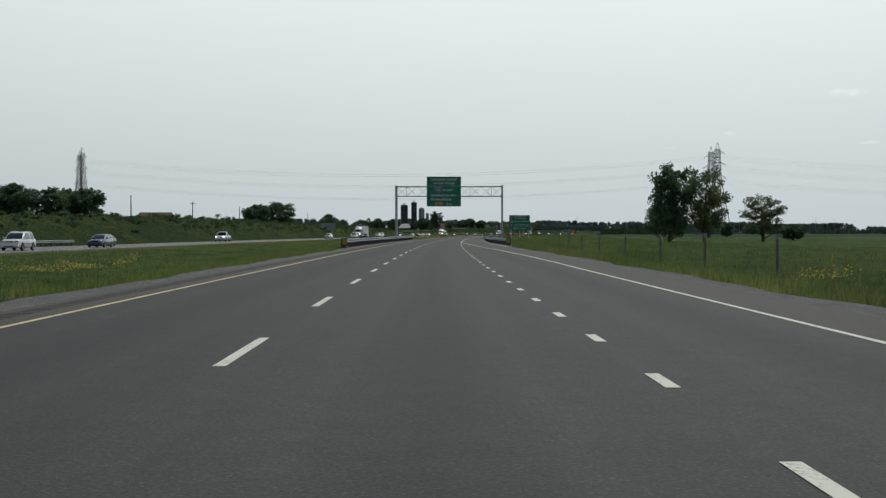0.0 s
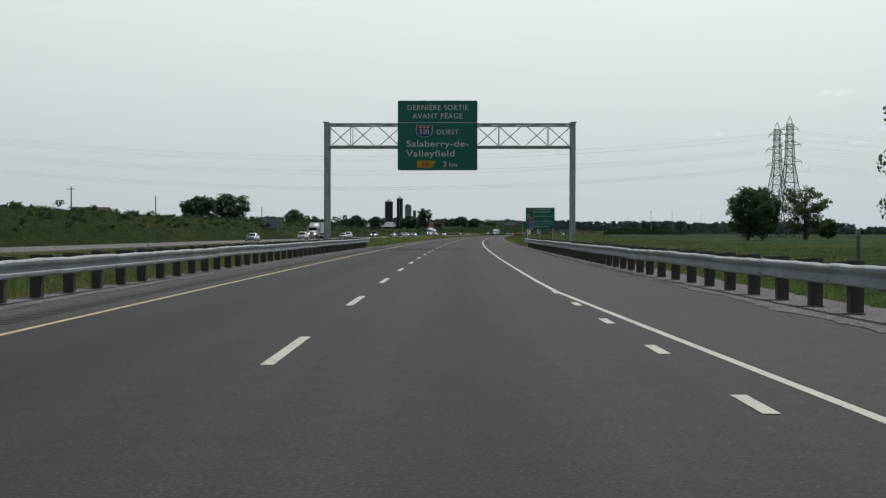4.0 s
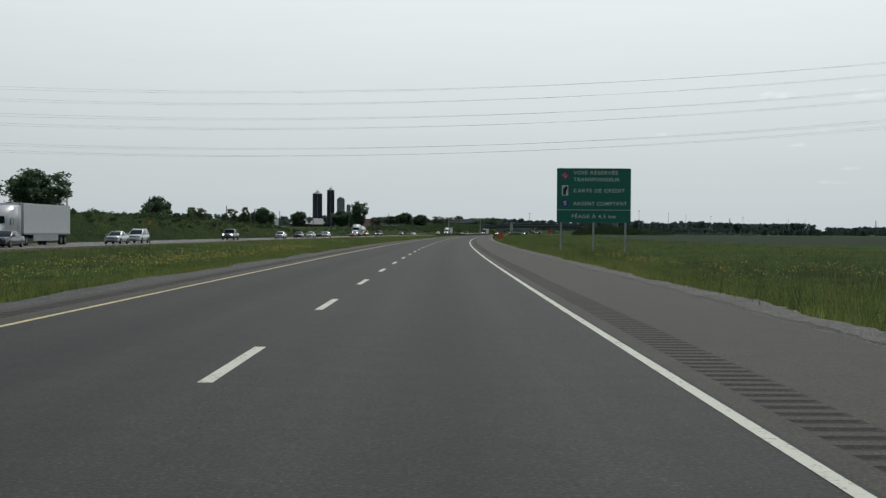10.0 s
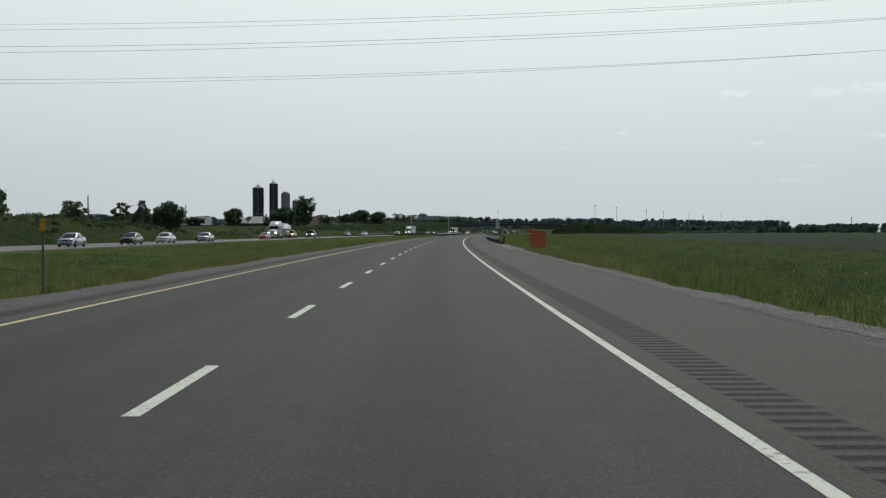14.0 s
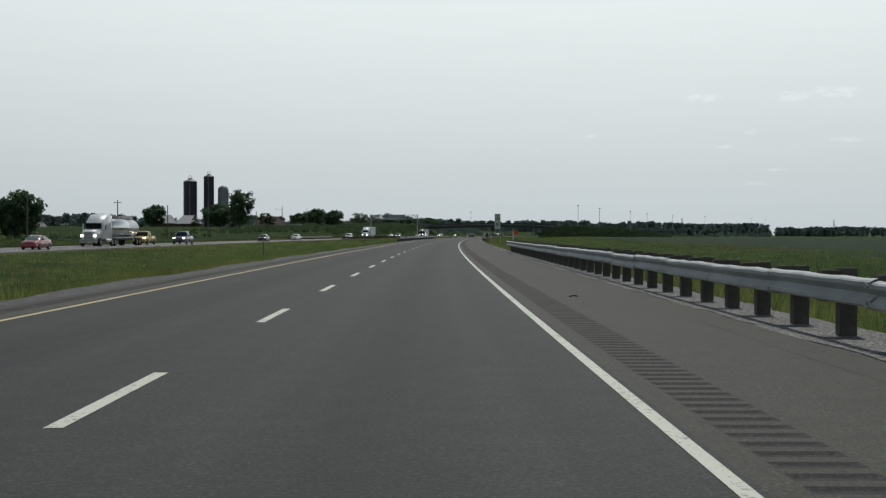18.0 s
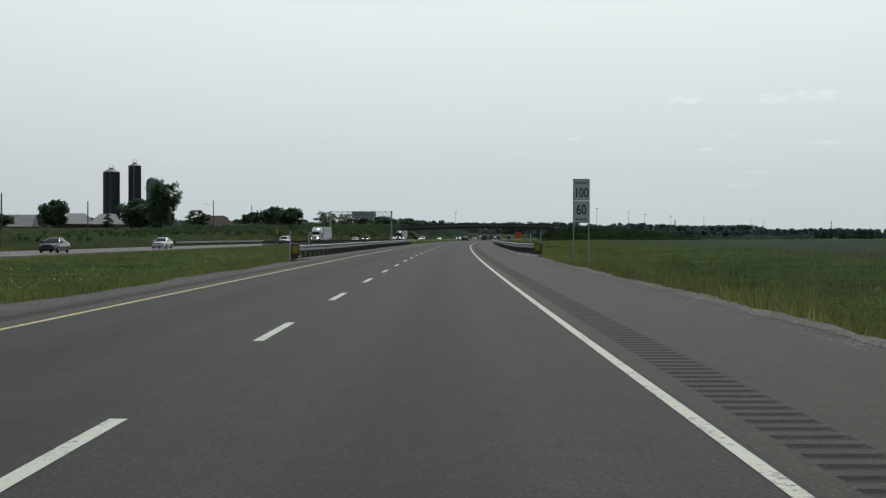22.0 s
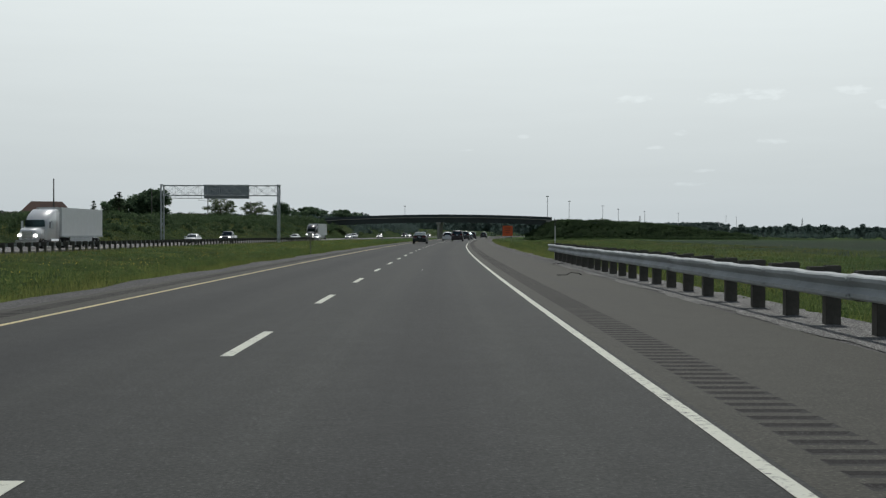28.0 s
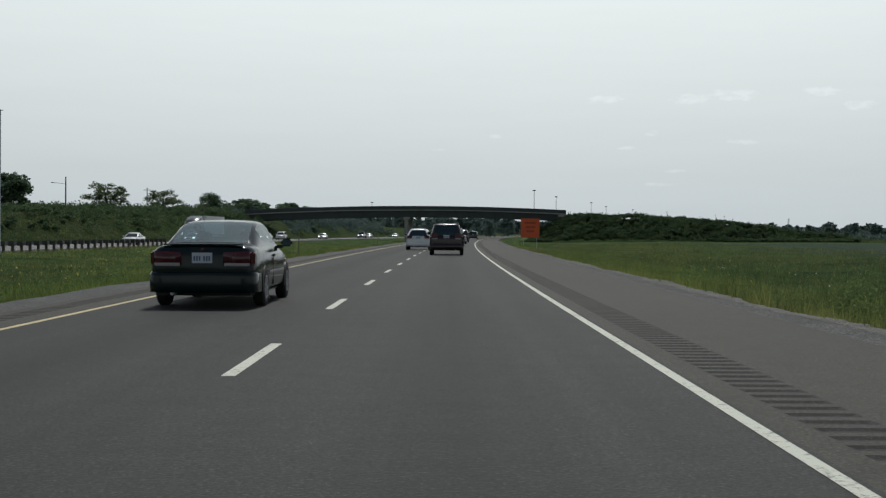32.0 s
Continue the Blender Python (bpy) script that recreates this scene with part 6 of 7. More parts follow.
# ---- overpass ----
def overpass():
    g = thing("overpass", place(CROSS_S, 0, 0), "long dark girder bridge with a gentle hump crossing the motorway", "bridge")
    xs = np.linspace(-61, 23, 42)

    def crest(x):
        return 8.05 - 1.05 * ((x + 13) / 40.0) ** 2

    def sweep(name, y0, y1, up0, up1, mat, x0=-61, x1=23, label=""):
        bm = bmesh.new()
        rings = []
        for x in [v for v in xs if x0 - 0.01 <= v <= x1 + 0.01]:
            z = crest(x)
            rings.append([bm.verts.new((x, y, z + u)) for y, u in ((y0, up0), (y1, up0), (y1, up1), (y0, up1))])
        for a, b in zip(rings, rings[1:]):
            for k in range(4):
                bm.faces.new((a[k], a[(k + 1) % 4], b[(k + 1) % 4], b[k]))
        bm.faces.new(rings[0])
        bm.faces.new(rings[-1])
        bmesh.ops.recalc_face_normals(bm, faces=bm.faces)
        part(name, bm, mat, g, label)

    sweep("deck", -6.2, 6.2, -1.15, -0.9, M_CONCRETE)
    for y in (-6.2, 5.9):
        sweep("parapet", y, y + 0.3, -0.9, 0.0, M_GIRDER, label="dark weathered parapet")
    for y in (-5.4, -1.9, 1.6, 5.1):
        sweep("girder", y, y + 0.45, -2.75, -1.15, M_GIRDER)
    for y in np.linspace(-5.4, 5.4, 4):
        for x in (-17.0,):
            part("pier_column", tubed((x, y, -1.2), (x, y, crest(x) - 3.5), 0.55, n=16), M_CONCRETE, g)
    part("pier_cap", boxed(-17.8, -16.2, -6.0, 6.0, crest(-17) - 3.5, crest(-17) - 2.75, bevel=0.06), M_CONCRETE, g)
    for x0, x1 in ((-63, -59), (21, 25)):
        part("abutment", boxed(x0, x1, -6.6, 6.6, 2.0, crest((x0 + x1) / 2) - 1.15, bevel=0.08), M_CONCRETE, g)
    for x, s in ((24, 1), (-62, -1)):
        for y in (-6.2, 6.0):
            for k in range(20):
                xa = x + s * k * 4.0
                zt = float(bank(np.array(CROSS_S), np.array(xa)))
                part("rail_post", tubed((xa, y, zt - 0.8), (xa, y, zt + 0.9), 0.08, n=5), M_TIMBER, g)


overpass()


# ---- loose stones, scraps and marks ----
def stones(name, s0, s1, l0, l1, count, size, mat, label, seed, z0):
    """Loose angular stones: octahedra of uneven size lying half sunk."""
    rng = np.random.default_rng(seed)
    s, lat = rng.uniform(s0, s1, count), l0 + (l1 - l0) * rng.random(count)
    if l0 > 0:
        lat = lat + np.clip(taper(s) - 3.74, 0, 4) * 0.55
    x, y = line_pt(s, lat)
    r = size * (0.4 + 1.2 * rng.random(count) ** 2)
    c = np.stack([x, y, np.full(count, z0) + r * 0.25], -1)
    ax = rng.normal(size=(count, 3, 3))
    ax /= np.linalg.norm(ax, axis=2)[:, :, None]
    ax *= (r[:, None] * rng.uniform(0.6, 1.2, (count, 3)))[:, :, None]
    ax[:, :, 2] *= 0.6
    tips = [c + ax[:, 0], c + ax[:, 1], c - ax[:, 0], c - ax[:, 1], c + ax[:, 2], c - ax[:, 2]]
    tri = []
    for i in range(4):
        tri.append(np.stack([tips[i], tips[(i + 1) % 4], tips[4]], 1))
        tri.append(np.stack([tips[(i + 1) % 4], tips[i], tips[5]], 1))
    return raw_mesh(name, np.stack(tri, 1).reshape(-1, 3), 3, mat, "stuff", label, "stones")


stones("loose_stones", 10, 1120, 6.45, 7.2, 30000, 0.010, M_PALE_GRAVEL, "loose grey stones along the shoulder's edge", 81, -0.04)
stones("loose_stones", 10, 1120, -5.35, -4.62, 26000, 0.010, M_PALE_GRAVEL, "loose grey stones along the inner shoulder", 82, -0.04)
for _i, (_a, _b, _l, _h) in enumerate(((98, 222, 7.2, 8.3), (514, 644, 6.8, 7.6), (754, 935, 6.95, 7.8), (86, 218, -6.05, -5.55), (750, 884, -6.15, -5.55))):
    stones("crushed_stones", _a, _b, _l, _h, 9000, 0.018, M_PALE_GRAVEL, "pale angular crushed stones under a guardrail", 90 + _i, -0.02)


def ribbon(pts, width, z, wav, seed):
    """A narrow uneven band on the ground through (s, lat) points."""
    rng = random.Random(seed)
    bm = bmesh.new()
    prev = None
    for (s0, a0), (s1, a1) in zip(pts, pts[1:]):
        n = max(2, int(abs(s1 - s0) / 0.6))
        for i in range(n + 1):
            t = i / n
            s, a = s0 + (s1 - s0) * t, a0 + (a1 - a0) * t + rng.uniform(-wav, wav)
            w = width * rng.uniform(0.5, 1.3) / 2
            cur = []
            for o in (-w, w):
                x, y = line_pt(s, a + o)
                cur.append(bm.verts.new((float(x), float(y), z)))
            if prev:
                bm.faces.new((prev[0], prev[1], cur[1], cur[0]))
            prev = cur
    bm.normal_update()
    if sum(f.normal.z for f in bm.faces) < 0:
        bmesh.ops.reverse_faces(bm, faces=bm.faces)
    return bm


for _k, (_pts, _w) in enumerate(((((905, 5.0), (920.7, 5.06), (925, 5.16), (941.5, 5.17), (955, 5.25), (990, 5.2)), 0.05), (((955, 5.5), (985, 5.58), (1015, 5.5)), 0.04), (((370, 5.6), (395, 5.75)), 0.03),
                                 (((562, 5.9), (600, 5.95)), 0.025))):
    part("sealed_crack", ribbon(_pts, _w, 0.003, 0.012, _k), M_TAR, sh_c, "dark sealed crack")
for _k, (_s, _a, _w, _len) in enumerate(((575.5, 4.83, 0.16, 1.0), (381.0, 5.55, 0.2, 0.9), (600, 5.4, 0.14, 0.6), (843, 5.0, 0.2, 0.9), (300, 5.3, 0.2, 0.8))):
    part("oil_stain", ribbon(((_s - _len / 2, _a - 0.1), (_s + _len / 2, _a + 0.1)), _w, 0.0035, 0.03, 20 + _k), M_TAR, sh_c)
for _k, (_s, _a, _w, _len) in enumerate(((757.4, 2.12, 0.09, 0.16), (757.62, 2.08, 0.05, 0.10), (757.85, 2.12, 0.04, 0.06))):
    part("paint_splash", ribbon(((_s - _len / 2, _a - 0.02), (_s + _len / 2, _a + 0.05)), _w, 0.005, 0.02, 40 + _k), M_WHITE_LINE, road, "spilled white paint")


def tyre_scrap(s, lat, turn, pts, width, label):
    """A torn strip of tread: a bent ribbon with thickness."""
    g = thing("tyre_scrap", place(s, lat, 0.0, turn), label, "tyre scrap")
    bm = bmesh.new()
    rows = [[bm.verts.new((x, sy * width / 2 * (0.7 + 0.3 * math.cos(3 * i)), z + dz)) for sy, dz in ((-1, 0.004), (1, 0.004), (1, 0.022), (-1, 0.022))] for i, (x, z) in enumerate(pts)]
    for a, b in zip(rows, rows[1:]):
        for k in range(4):
            bm.faces.new((a[k], a[(k + 1) % 4], b[(k + 1) % 4], b[k]))
    bm.faces.new(rows[0][::-1])
    bm.faces.new(rows[-1])
    bmesh.ops.recalc_face_normals(bm, faces=bm.faces)
    part("tread", bm, M_TYRE, g)
    return g


tyre_scrap(914.9, 5.76, 8, ((-0.35, 0), (-0.1, 0.0), (-0.02, 0.03), (0.02, 0.07), (0.15, 0.06), (0.28, 0.045), (0.36, 0.0)), 0.10, "torn black strip of tyre tread on the shoulder")
tyre_scrap(582.9, 4.93, 20, ((-0.08, 0), (0.0, 0.02), (0.08, 0)), 0.05, "small black scrap of rubber on the shoulder")
tyre_scrap(927.7, 6.6, -15, ((-0.22, 0), (-0.08, 0.05), (0.02, 0.02), (0.14, 0.06), (0.24, 0.0)), 0.12, "brown-black torn scrap lying by a guardrail")
for _z, _t in ((-0.03, 4), (0.05, -6), (0.12, 10)):
    tyre_scrap(526.0, 7.42, _t, ((-0.36, 0), (-0.2, 0.02), (0.0, 0.03), (0.2, 0.02), (0.38, -0.01)), 0.24, "thick dark strip of tyre tread stacked on crushed stone").location.z += _z


def litter(s, lat, w, turn, mat, label):
    g = thing("litter", place(s, lat, 0.0, turn), label, "litter")
    bm = bmesh.new()
    bmesh.ops.create_icosphere(bm, subdivisions=1, radius=w / 2, matrix=Matrix.Translation((0, 0, w * 0.15)) @ Matrix.Diagonal((1, 0.7, 0.3, 1)))
    part("scrap", bm, mat, g)


for _s, _a, _w, _t in ((954.7, 1.08, 0.07, 10), (919.8, 1.46, 0.06, 40), (382.0, 5.73, 0.05, 0), (757.9, 1.75, 0.04, 0)):
    litter(_s, _a, _w, _t, M_SIGN_WHITE if _a < 5 else M_BLACK, "small white scrap lying on the asphalt" if _a < 5 else "small dark scrap on the shoulder")


# ---- vehicles ----
def loft(stations, mat, name, parent, label="", close=True):
    """A smooth skin through cross-sections: each station is y and a list of (x, z) from the left sill over the top to the right."""
    bm = bmesh.new()
    rings = [[bm.verts.new((x, y, z)) for x, z in ring] for y, ring in stations]
    for a, b in zip(rings, rings[1:]):
        for k in range(len(a) - 1):
            bm.faces.new((a[k], a[k + 1], b[k + 1], b[k]))
        bm.faces.new((a[-1], a[0], b[0], b[-1]))
    if close:
        bm.faces.new(rings[0])
        bm.faces.new(rings[-1][::-1])
    bmesh.ops.recalc_face_normals(bm, faces=bm.faces)
    ob = part(name, bm, mat, parent, label, smooth=True)
    return ob


def wheel(parent, x, y, r, w, side):
    t = part("wheel", boxed(-0.1, 0.1, -0.1, 0.1, -0.1, 0.1), M_TYRE, parent)
    bm = bmesh.new()
    n = 24
    prof = ((r * 0.62, -w / 2), (r * 0.9, -w / 2), (r, -w / 2 + 0.03), (r, w / 2 - 0.03), (r * 0.9, w / 2), (r * 0.62, w / 2))
    rings = [[bm.verts.new((dx, rr * math.cos(6.2832 * k / n), rr * math.sin(6.2832 * k / n))) for rr, dx in prof] for k in range(n)]
    for k in range(n):
        a, b = rings[k], rings[(k + 1) % n]
        for j in range(len(prof)):
            bm.faces.new((a[j], a[(j + 1) % len(prof)], b[(j + 1) % len(prof)], b[j]))
    bmesh.ops.recalc_face_normals(bm, faces=bm.faces)
    bm.to_mesh(t.data)
    bm.free()
    t.location = (x, y, r)
    bm = bmesh.new()
    o = side * w * 0.42
    tube(bm, (o - 0.02, 0, 0), (o + 0.02, 0, 0), r * 0.16, n=12)
    for k in range(7):
        a = 6.2832 * k / 7
        m = Matrix.Translation((o, 0, 0)) @ Matrix.Rotation(a, 4, "X") @ Matrix.Translation((0, r * 0.36, 0)) @ Matrix.Diagonal((0.03, r * 0.54, r * 0.13, 1))
        bmesh.ops.create_cube(bm, size=1.0, matrix=m)
    nn = 20
    for k in range(nn):
        a0, a1 = 6.2832 * k / nn, 6.2832 * (k + 1) / nn
        tube(bm, (o, r * 0.6 * math.cos(a0), r * 0.6 * math.sin(a0)), (o, r * 0.6 * math.cos(a1), r * 0.6 * math.sin(a1)), 0.022, n=5, caps=False)
    part("rim", bm, M_RIM, t)
    part("brake_disc", tubed((o * 0.5 - 0.01, 0, 0), (o * 0.5 + 0.01, 0, 0), r * 0.58, n=20), M_BLACK, t)
    return t


def arch(r, y, zc, floor):
    """The dark opening over a wheel: a disc cut off at the sill."""
    pts = [(y + r * math.cos(a), zc + r * math.sin(a)) for a in np.linspace(-0.6, math.pi + 0.6, 30)]
    return [(a, max(floor, b)) for a, b in pts]


def car(label, paint, L, W, zs, ys, wheel_r=0.31, axle=(0.19, 0.81), lit=False, kind="car", pickup=False, rail=False, light_h=None, house=(0.93, 0.80, 0.75), lights=None):
    """zs: sill, deck (boot lid), belt, hood, roof; ys as shares of the length from the tail: rear window's foot, its head, windscreen's head, its foot."""
    sill, deck, belt, hood, roof = zs
    g = thing(kind, Matrix(), label, "car" if kind == "car" else kind.replace("_", " "), "vehicles on the road")
    hw = W / 2
    P = CAR_PAINT[paint]
    st = []
    yr, yrr, yf, yff = [(-L / 2 + L * q) for q in ys]

    def ring(w, zb, zt, crown=0.02):
        h = zt - zb
        half = [(w * 0.90, zb), (w * 0.985, zb + 0.06), (w, zb + h * 0.30), (w * 0.995, zb + h * 0.55), (w * 0.965, zb + h * 0.82), (w * 0.91, zt - 0.035), (w * 0.84, zt)]
        return [(-x, z) for x, z in half] + [(0, zt + crown)] + half[::-1]

    prof = [(-0.5, 0.80, 0.12, deck - 0.30), (-0.494, 0.90, 0.05, deck - 0.12), (-0.475, 0.955, 0.02, deck - 0.03), (-0.44, 0.985, 0, deck), (ys[0] - 0.5, 0.995, 0, (deck + belt) / 2 if not pickup else deck),
            (ys[0] - 0.42, 1.0, 0, belt), (-0.05, 1.0, 0, belt), (ys[3] - 0.56, 1.0, 0, belt), (ys[3] - 0.5, 0.995, 0, belt - 0.01), (ys[3] - 0.44, 0.985, 0, hood), (0.36, 0.965, 0, hood - 0.03), (0.44, 0.93, 0.01, hood - 0.09), (0.485, 0.87, 0.05, hood - 0.20), (0.5, 0.78, 0.12, hood - 0.34)]
    for y, w, dz, zt in prof:
        st.append((y * L, ring(hw * w, sill + dz, zt)))
    loft(st, P, "body", g)
    # glasshouse: outlines stacked from the belt to the roof, cut into panes, pillars and roof
    base_w, top_f, top_r = hw * house[0], hw * house[1], hw * house[2]
    cq, cp = house[3:5] if len(house) > 3 else (0.24, 0.10)
    levels = (0.0, 0.07, 0.22, 0.42, 0.62, 0.80, 0.92, 1.0)
    mid_y = (yrr + yf) / 2 - 0.06

    def outline(t):
        e = t ** 1.25
        y0, y1 = yr + (yrr - yr) * e, yff + (yf - yff) * t ** 1.1
        wr, wf = base_w + (top_r - base_w) * t ** 1.3, base_w + (top_f - base_w) * t ** 1.3
        q, p = min(cq, (y1 - y0) * 0.3), cp
        pts = [(k * (wr - p) / 4, y0 - 0.05 * (1 - (k / 4) ** 2)) for k in range(5)]
        pts += [(wr - p + p * math.sin(a), y0 + q - q * math.cos(a)) for a in (0.5, 1.0, 1.3)] + [(wr, y0 + q)]
        ym = max(y0 + q + 0.06, mid_y - 0.05 * (1 - t))
        pts += [(wr + (wf - wr) * 0.4, (y0 + q + ym) / 2), (wr + (wf - wr) * 0.6, ym), (wr + (wf - wr) * 0.65, ym + 0.09), (wf, (ym + 0.09 + y1 - 0.22) / 2), (wf, y1 - 0.22)]
        pts += [(wf - 0.11 + 0.11 * math.cos(a), y1 - 0.22 + 0.22 * math.sin(a)) for a in (0.6, 1.15)] + [(wf - 0.11, y1)]
        pts += [((wf - 0.11) * k / 4, y1 + 0.09 * (1 - (k / 4) ** 2)) for k in (3, 2, 1, 0)]
        full = pts + [(-x, y) for x, y in pts[-2:0:-1]]
        out = []
        for x, y in full:
            f = min(1, max(0, (y - yr) / (0.10 * L)))
            h = min(1, max(0, (yff - y) / (0.08 * L)))
            zb = min(deck + (belt - deck) * f, hood + (belt - hood) * h) - 0.02
            out.append((x, y, zb + (roof - 0.055 - zb) * t))
        return out, len(pts)

    rings = [outline(t) for t in levels]
    half = rings[0][1]
    rings = [r for r, _ in rings]
    n = len(rings[0])
    meshes = {}

    def face(key, pts):
        bm, seen_v = meshes.setdefault(key, (bmesh.new(), {}))
        vs = []
        for q in pts:
            kk = tuple(round(c, 5) for c in q)
            if kk not in seen_v:
                seen_v[kk] = bm.verts.new(q)
            if seen_v[kk] not in vs:
                vs.append(seen_v[kk])
        if len(vs) > 2:
            bm.faces.new(vs)

    for i in range(len(rings) - 1):
        for k in range(n):
            kk = k if k < half - 1 else n - 1 - k
            glazed = 1 <= i < len(rings) - 2
            key = "roof"
            if glazed and kk < 4:
                key = "rear_window"
            elif glazed and 8 <= kk < 10:
                key = ("rear_side_window", k < half)
            elif glazed and 11 <= kk < 13:
                key = ("front_side_window", k < half)
            elif glazed and kk >= 16:
                key = "windscreen"
            a, b = rings[i], rings[i + 1]
            face(key, (a[k], a[(k + 1) % n], b[(k + 1) % n], b[k]))
    cy = sum(q[1] for q in rings[-1]) / n
    last = rings[-1]
    for k_in, z in ((0.94, roof - 0.022), (0.80, roof + 0.004), (0.5, roof + 0.024), (0.0, roof + 0.032)):
        nxt = [(q[0] * k_in, cy + (q[1] - cy) * (0.06 + 0.94 * k_in if k_in else 0), z) for q in rings[-1]]
        for k in range(n):
            face("roof", (last[k], last[(k + 1) % n], nxt[(k + 1) % n], nxt[k]))
        last = nxt
    for key, (bm, _) in meshes.items():
        bmesh.ops.recalc_face_normals(bm, faces=bm.faces)
        nm = key if isinstance(key, str) else "side_window"
        part(nm, bm, P if nm == "roof" else M_GLASS, g, "" if nm == "roof" else "tinted glass", smooth=True)
    ry = top_f
    for sx in (-1, 1):
        part("side_trim", boxed(sx * hw - 0.008, sx * hw + 0.008, -L * 0.27, L * 0.28, sill + 0.31, sill + 0.35, bevel=0.008), P if paint != "white" else M_BLACK, g)
        part("door_handle", boxed(sx * hw * 0.965 - 0.02, sx * hw * 0.965 + 0.025, -0.28, -0.10, belt - 0.16, belt - 0.12, bevel=0.008), M_BLACK if paint != "white" else P, g)
        mr = part("mirror", boxed(sx * (hw + 0.10) - 0.11, sx * (hw + 0.10) + 0.11, yff - 0.42, yff - 0.24, belt + 0.02, belt + 0.19, bevel=0.05), P if paint != "dark green" else M_BLACK, g)
        part("mirror_glass", boxed(sx * (hw + 0.10) - 0.08, sx * (hw + 0.10) + 0.08, yff - 0.428, yff - 0.421, belt + 0.05, belt + 0.155, bevel=0.003), M_GLASS, mr)
        part("mirror_arm", boxed(min(sx * hw * 0.86, sx * (hw + 0.02)), max(sx * hw * 0.86, sx * (hw + 0.02)), yff - 0.37, yff - 0.28, belt + 0.0, belt + 0.07, bevel=0.012), M_BLACK, mr)
        lh = light_h or (deck - 0.36, deck - 0.10)
        lx, lw = lights or (hw * 0.70, 0.19)
        part("tail_light", boxed(sx * lx - lw, sx * lx + lw, -L / 2 - 0.03, -L / 2 + 0.14, lh[0] + 0.07, lh[1], bevel=0.035), M_TAIL, g, "red tail light")
        part("reverse_light", boxed(sx * lx - lw, sx * lx + lw, -L / 2 - 0.028, -L / 2 + 0.14, lh[0], lh[0] + 0.068, bevel=0.025), M_CLEAR if kind == "car" else M_TAIL, g)
        part("headlight", boxed(sx * hw * 0.68 - 0.19, sx * hw * 0.68 + 0.17, L / 2 - 0.20, L / 2 - 0.03, hood - 0.30, hood - 0.15, bevel=0.03), M_HEADLIGHT if lit else M_CLEAR, g)
        if rail:
            part("roof_rail", tubed((sx * ry * 0.86, yrr + 0.1, roof + 0.05), (sx * ry * 0.9, yf - 0.25, roof + 0.05), 0.022, n=6), M_STEEL, g)
    rb = []
    for y, k in ((-L / 2 - 0.05, 0.80), (-L / 2 - 0.03, 0.93), (-L / 2 + 0.12, 0.97), (-L / 2 + 0.2, 0.985)):
        w = hw * k + 0.008
        rb.append((y, [(-w, sill + 0.02), (-w, sill + 0.14), (-w * 0.98, sill + 0.32), (w * 0.98, sill + 0.32), (w, sill + 0.14), (w, sill + 0.02)]))
    loft(rb, P, "rear_bumper", g)
    fb = [(-y, [(x * 0.93, z) for x, z in r]) for y, r in rb][::-1]
    loft(fb, P, "front_bumper", g)
    part("grille", boxed(-hw * 0.4, hw * 0.4, L / 2 - 0.10, L / 2 - 0.005, hood - 0.31, hood - 0.19, bevel=0.02), M_BLACK, g)
    part("air_intake", boxed(-hw * 0.5, hw * 0.5, L / 2 + 0.0, L / 2 + 0.056, sill + 0.06, sill + 0.17, bevel=0.015), M_BLACK, g)
    plz = (lh[0] + lh[1]) / 2 - 0.02
    pl = part("plate", boxed(-0.155, 0.155, -L / 2 - 0.034, -L / 2 - 0.001, plz - 0.08, plz + 0.08), M_PLATE, g, "licence plate")
    for k in (-0.115, -0.075, -0.035, 0.035, 0.075, 0.115):
        part("plate_bar", boxed(k - 0.013, k + 0.013, -L / 2 - 0.038, -L / 2 - 0.0345, plz - 0.045, plz + 0.03), M_PLATE_BAR, pl)
    part("underbody", boxed(-hw * 0.86, hw * 0.86, -L * 0.45, L * 0.45, sill - 0.04, sill + 0.10), M_BLACK, g)
    part("exhaust", tubed((hw * 0.55, -L / 2 - 0.03, sill + 0.0), (hw * 0.55, -L / 2 + 0.5, sill + 0.0), 0.03, n=8), M_STEEL, g)
    for f in axle:
        y = -L / 2 + L * f
        for sx in (-1, 1):
            part("wheel_arch", prism(arch(wheel_r * 1.15, y, wheel_r + 0.01, sill), min(sx * (hw - 0.03), sx * (hw + 0.006)), max(sx * (hw - 0.03), sx * (hw + 0.006))), M_BLACK, g)
            wheel(g, sx * (hw - 0.085), y, wheel_r, 0.20, sx)
    if pickup:
        part("bed", boxed(-hw * 0.8, hw * 0.8, -L / 2 + 0.1, yr - 0.1, deck - 0.25, deck + 0.004), M_BLACK, g)
    return g


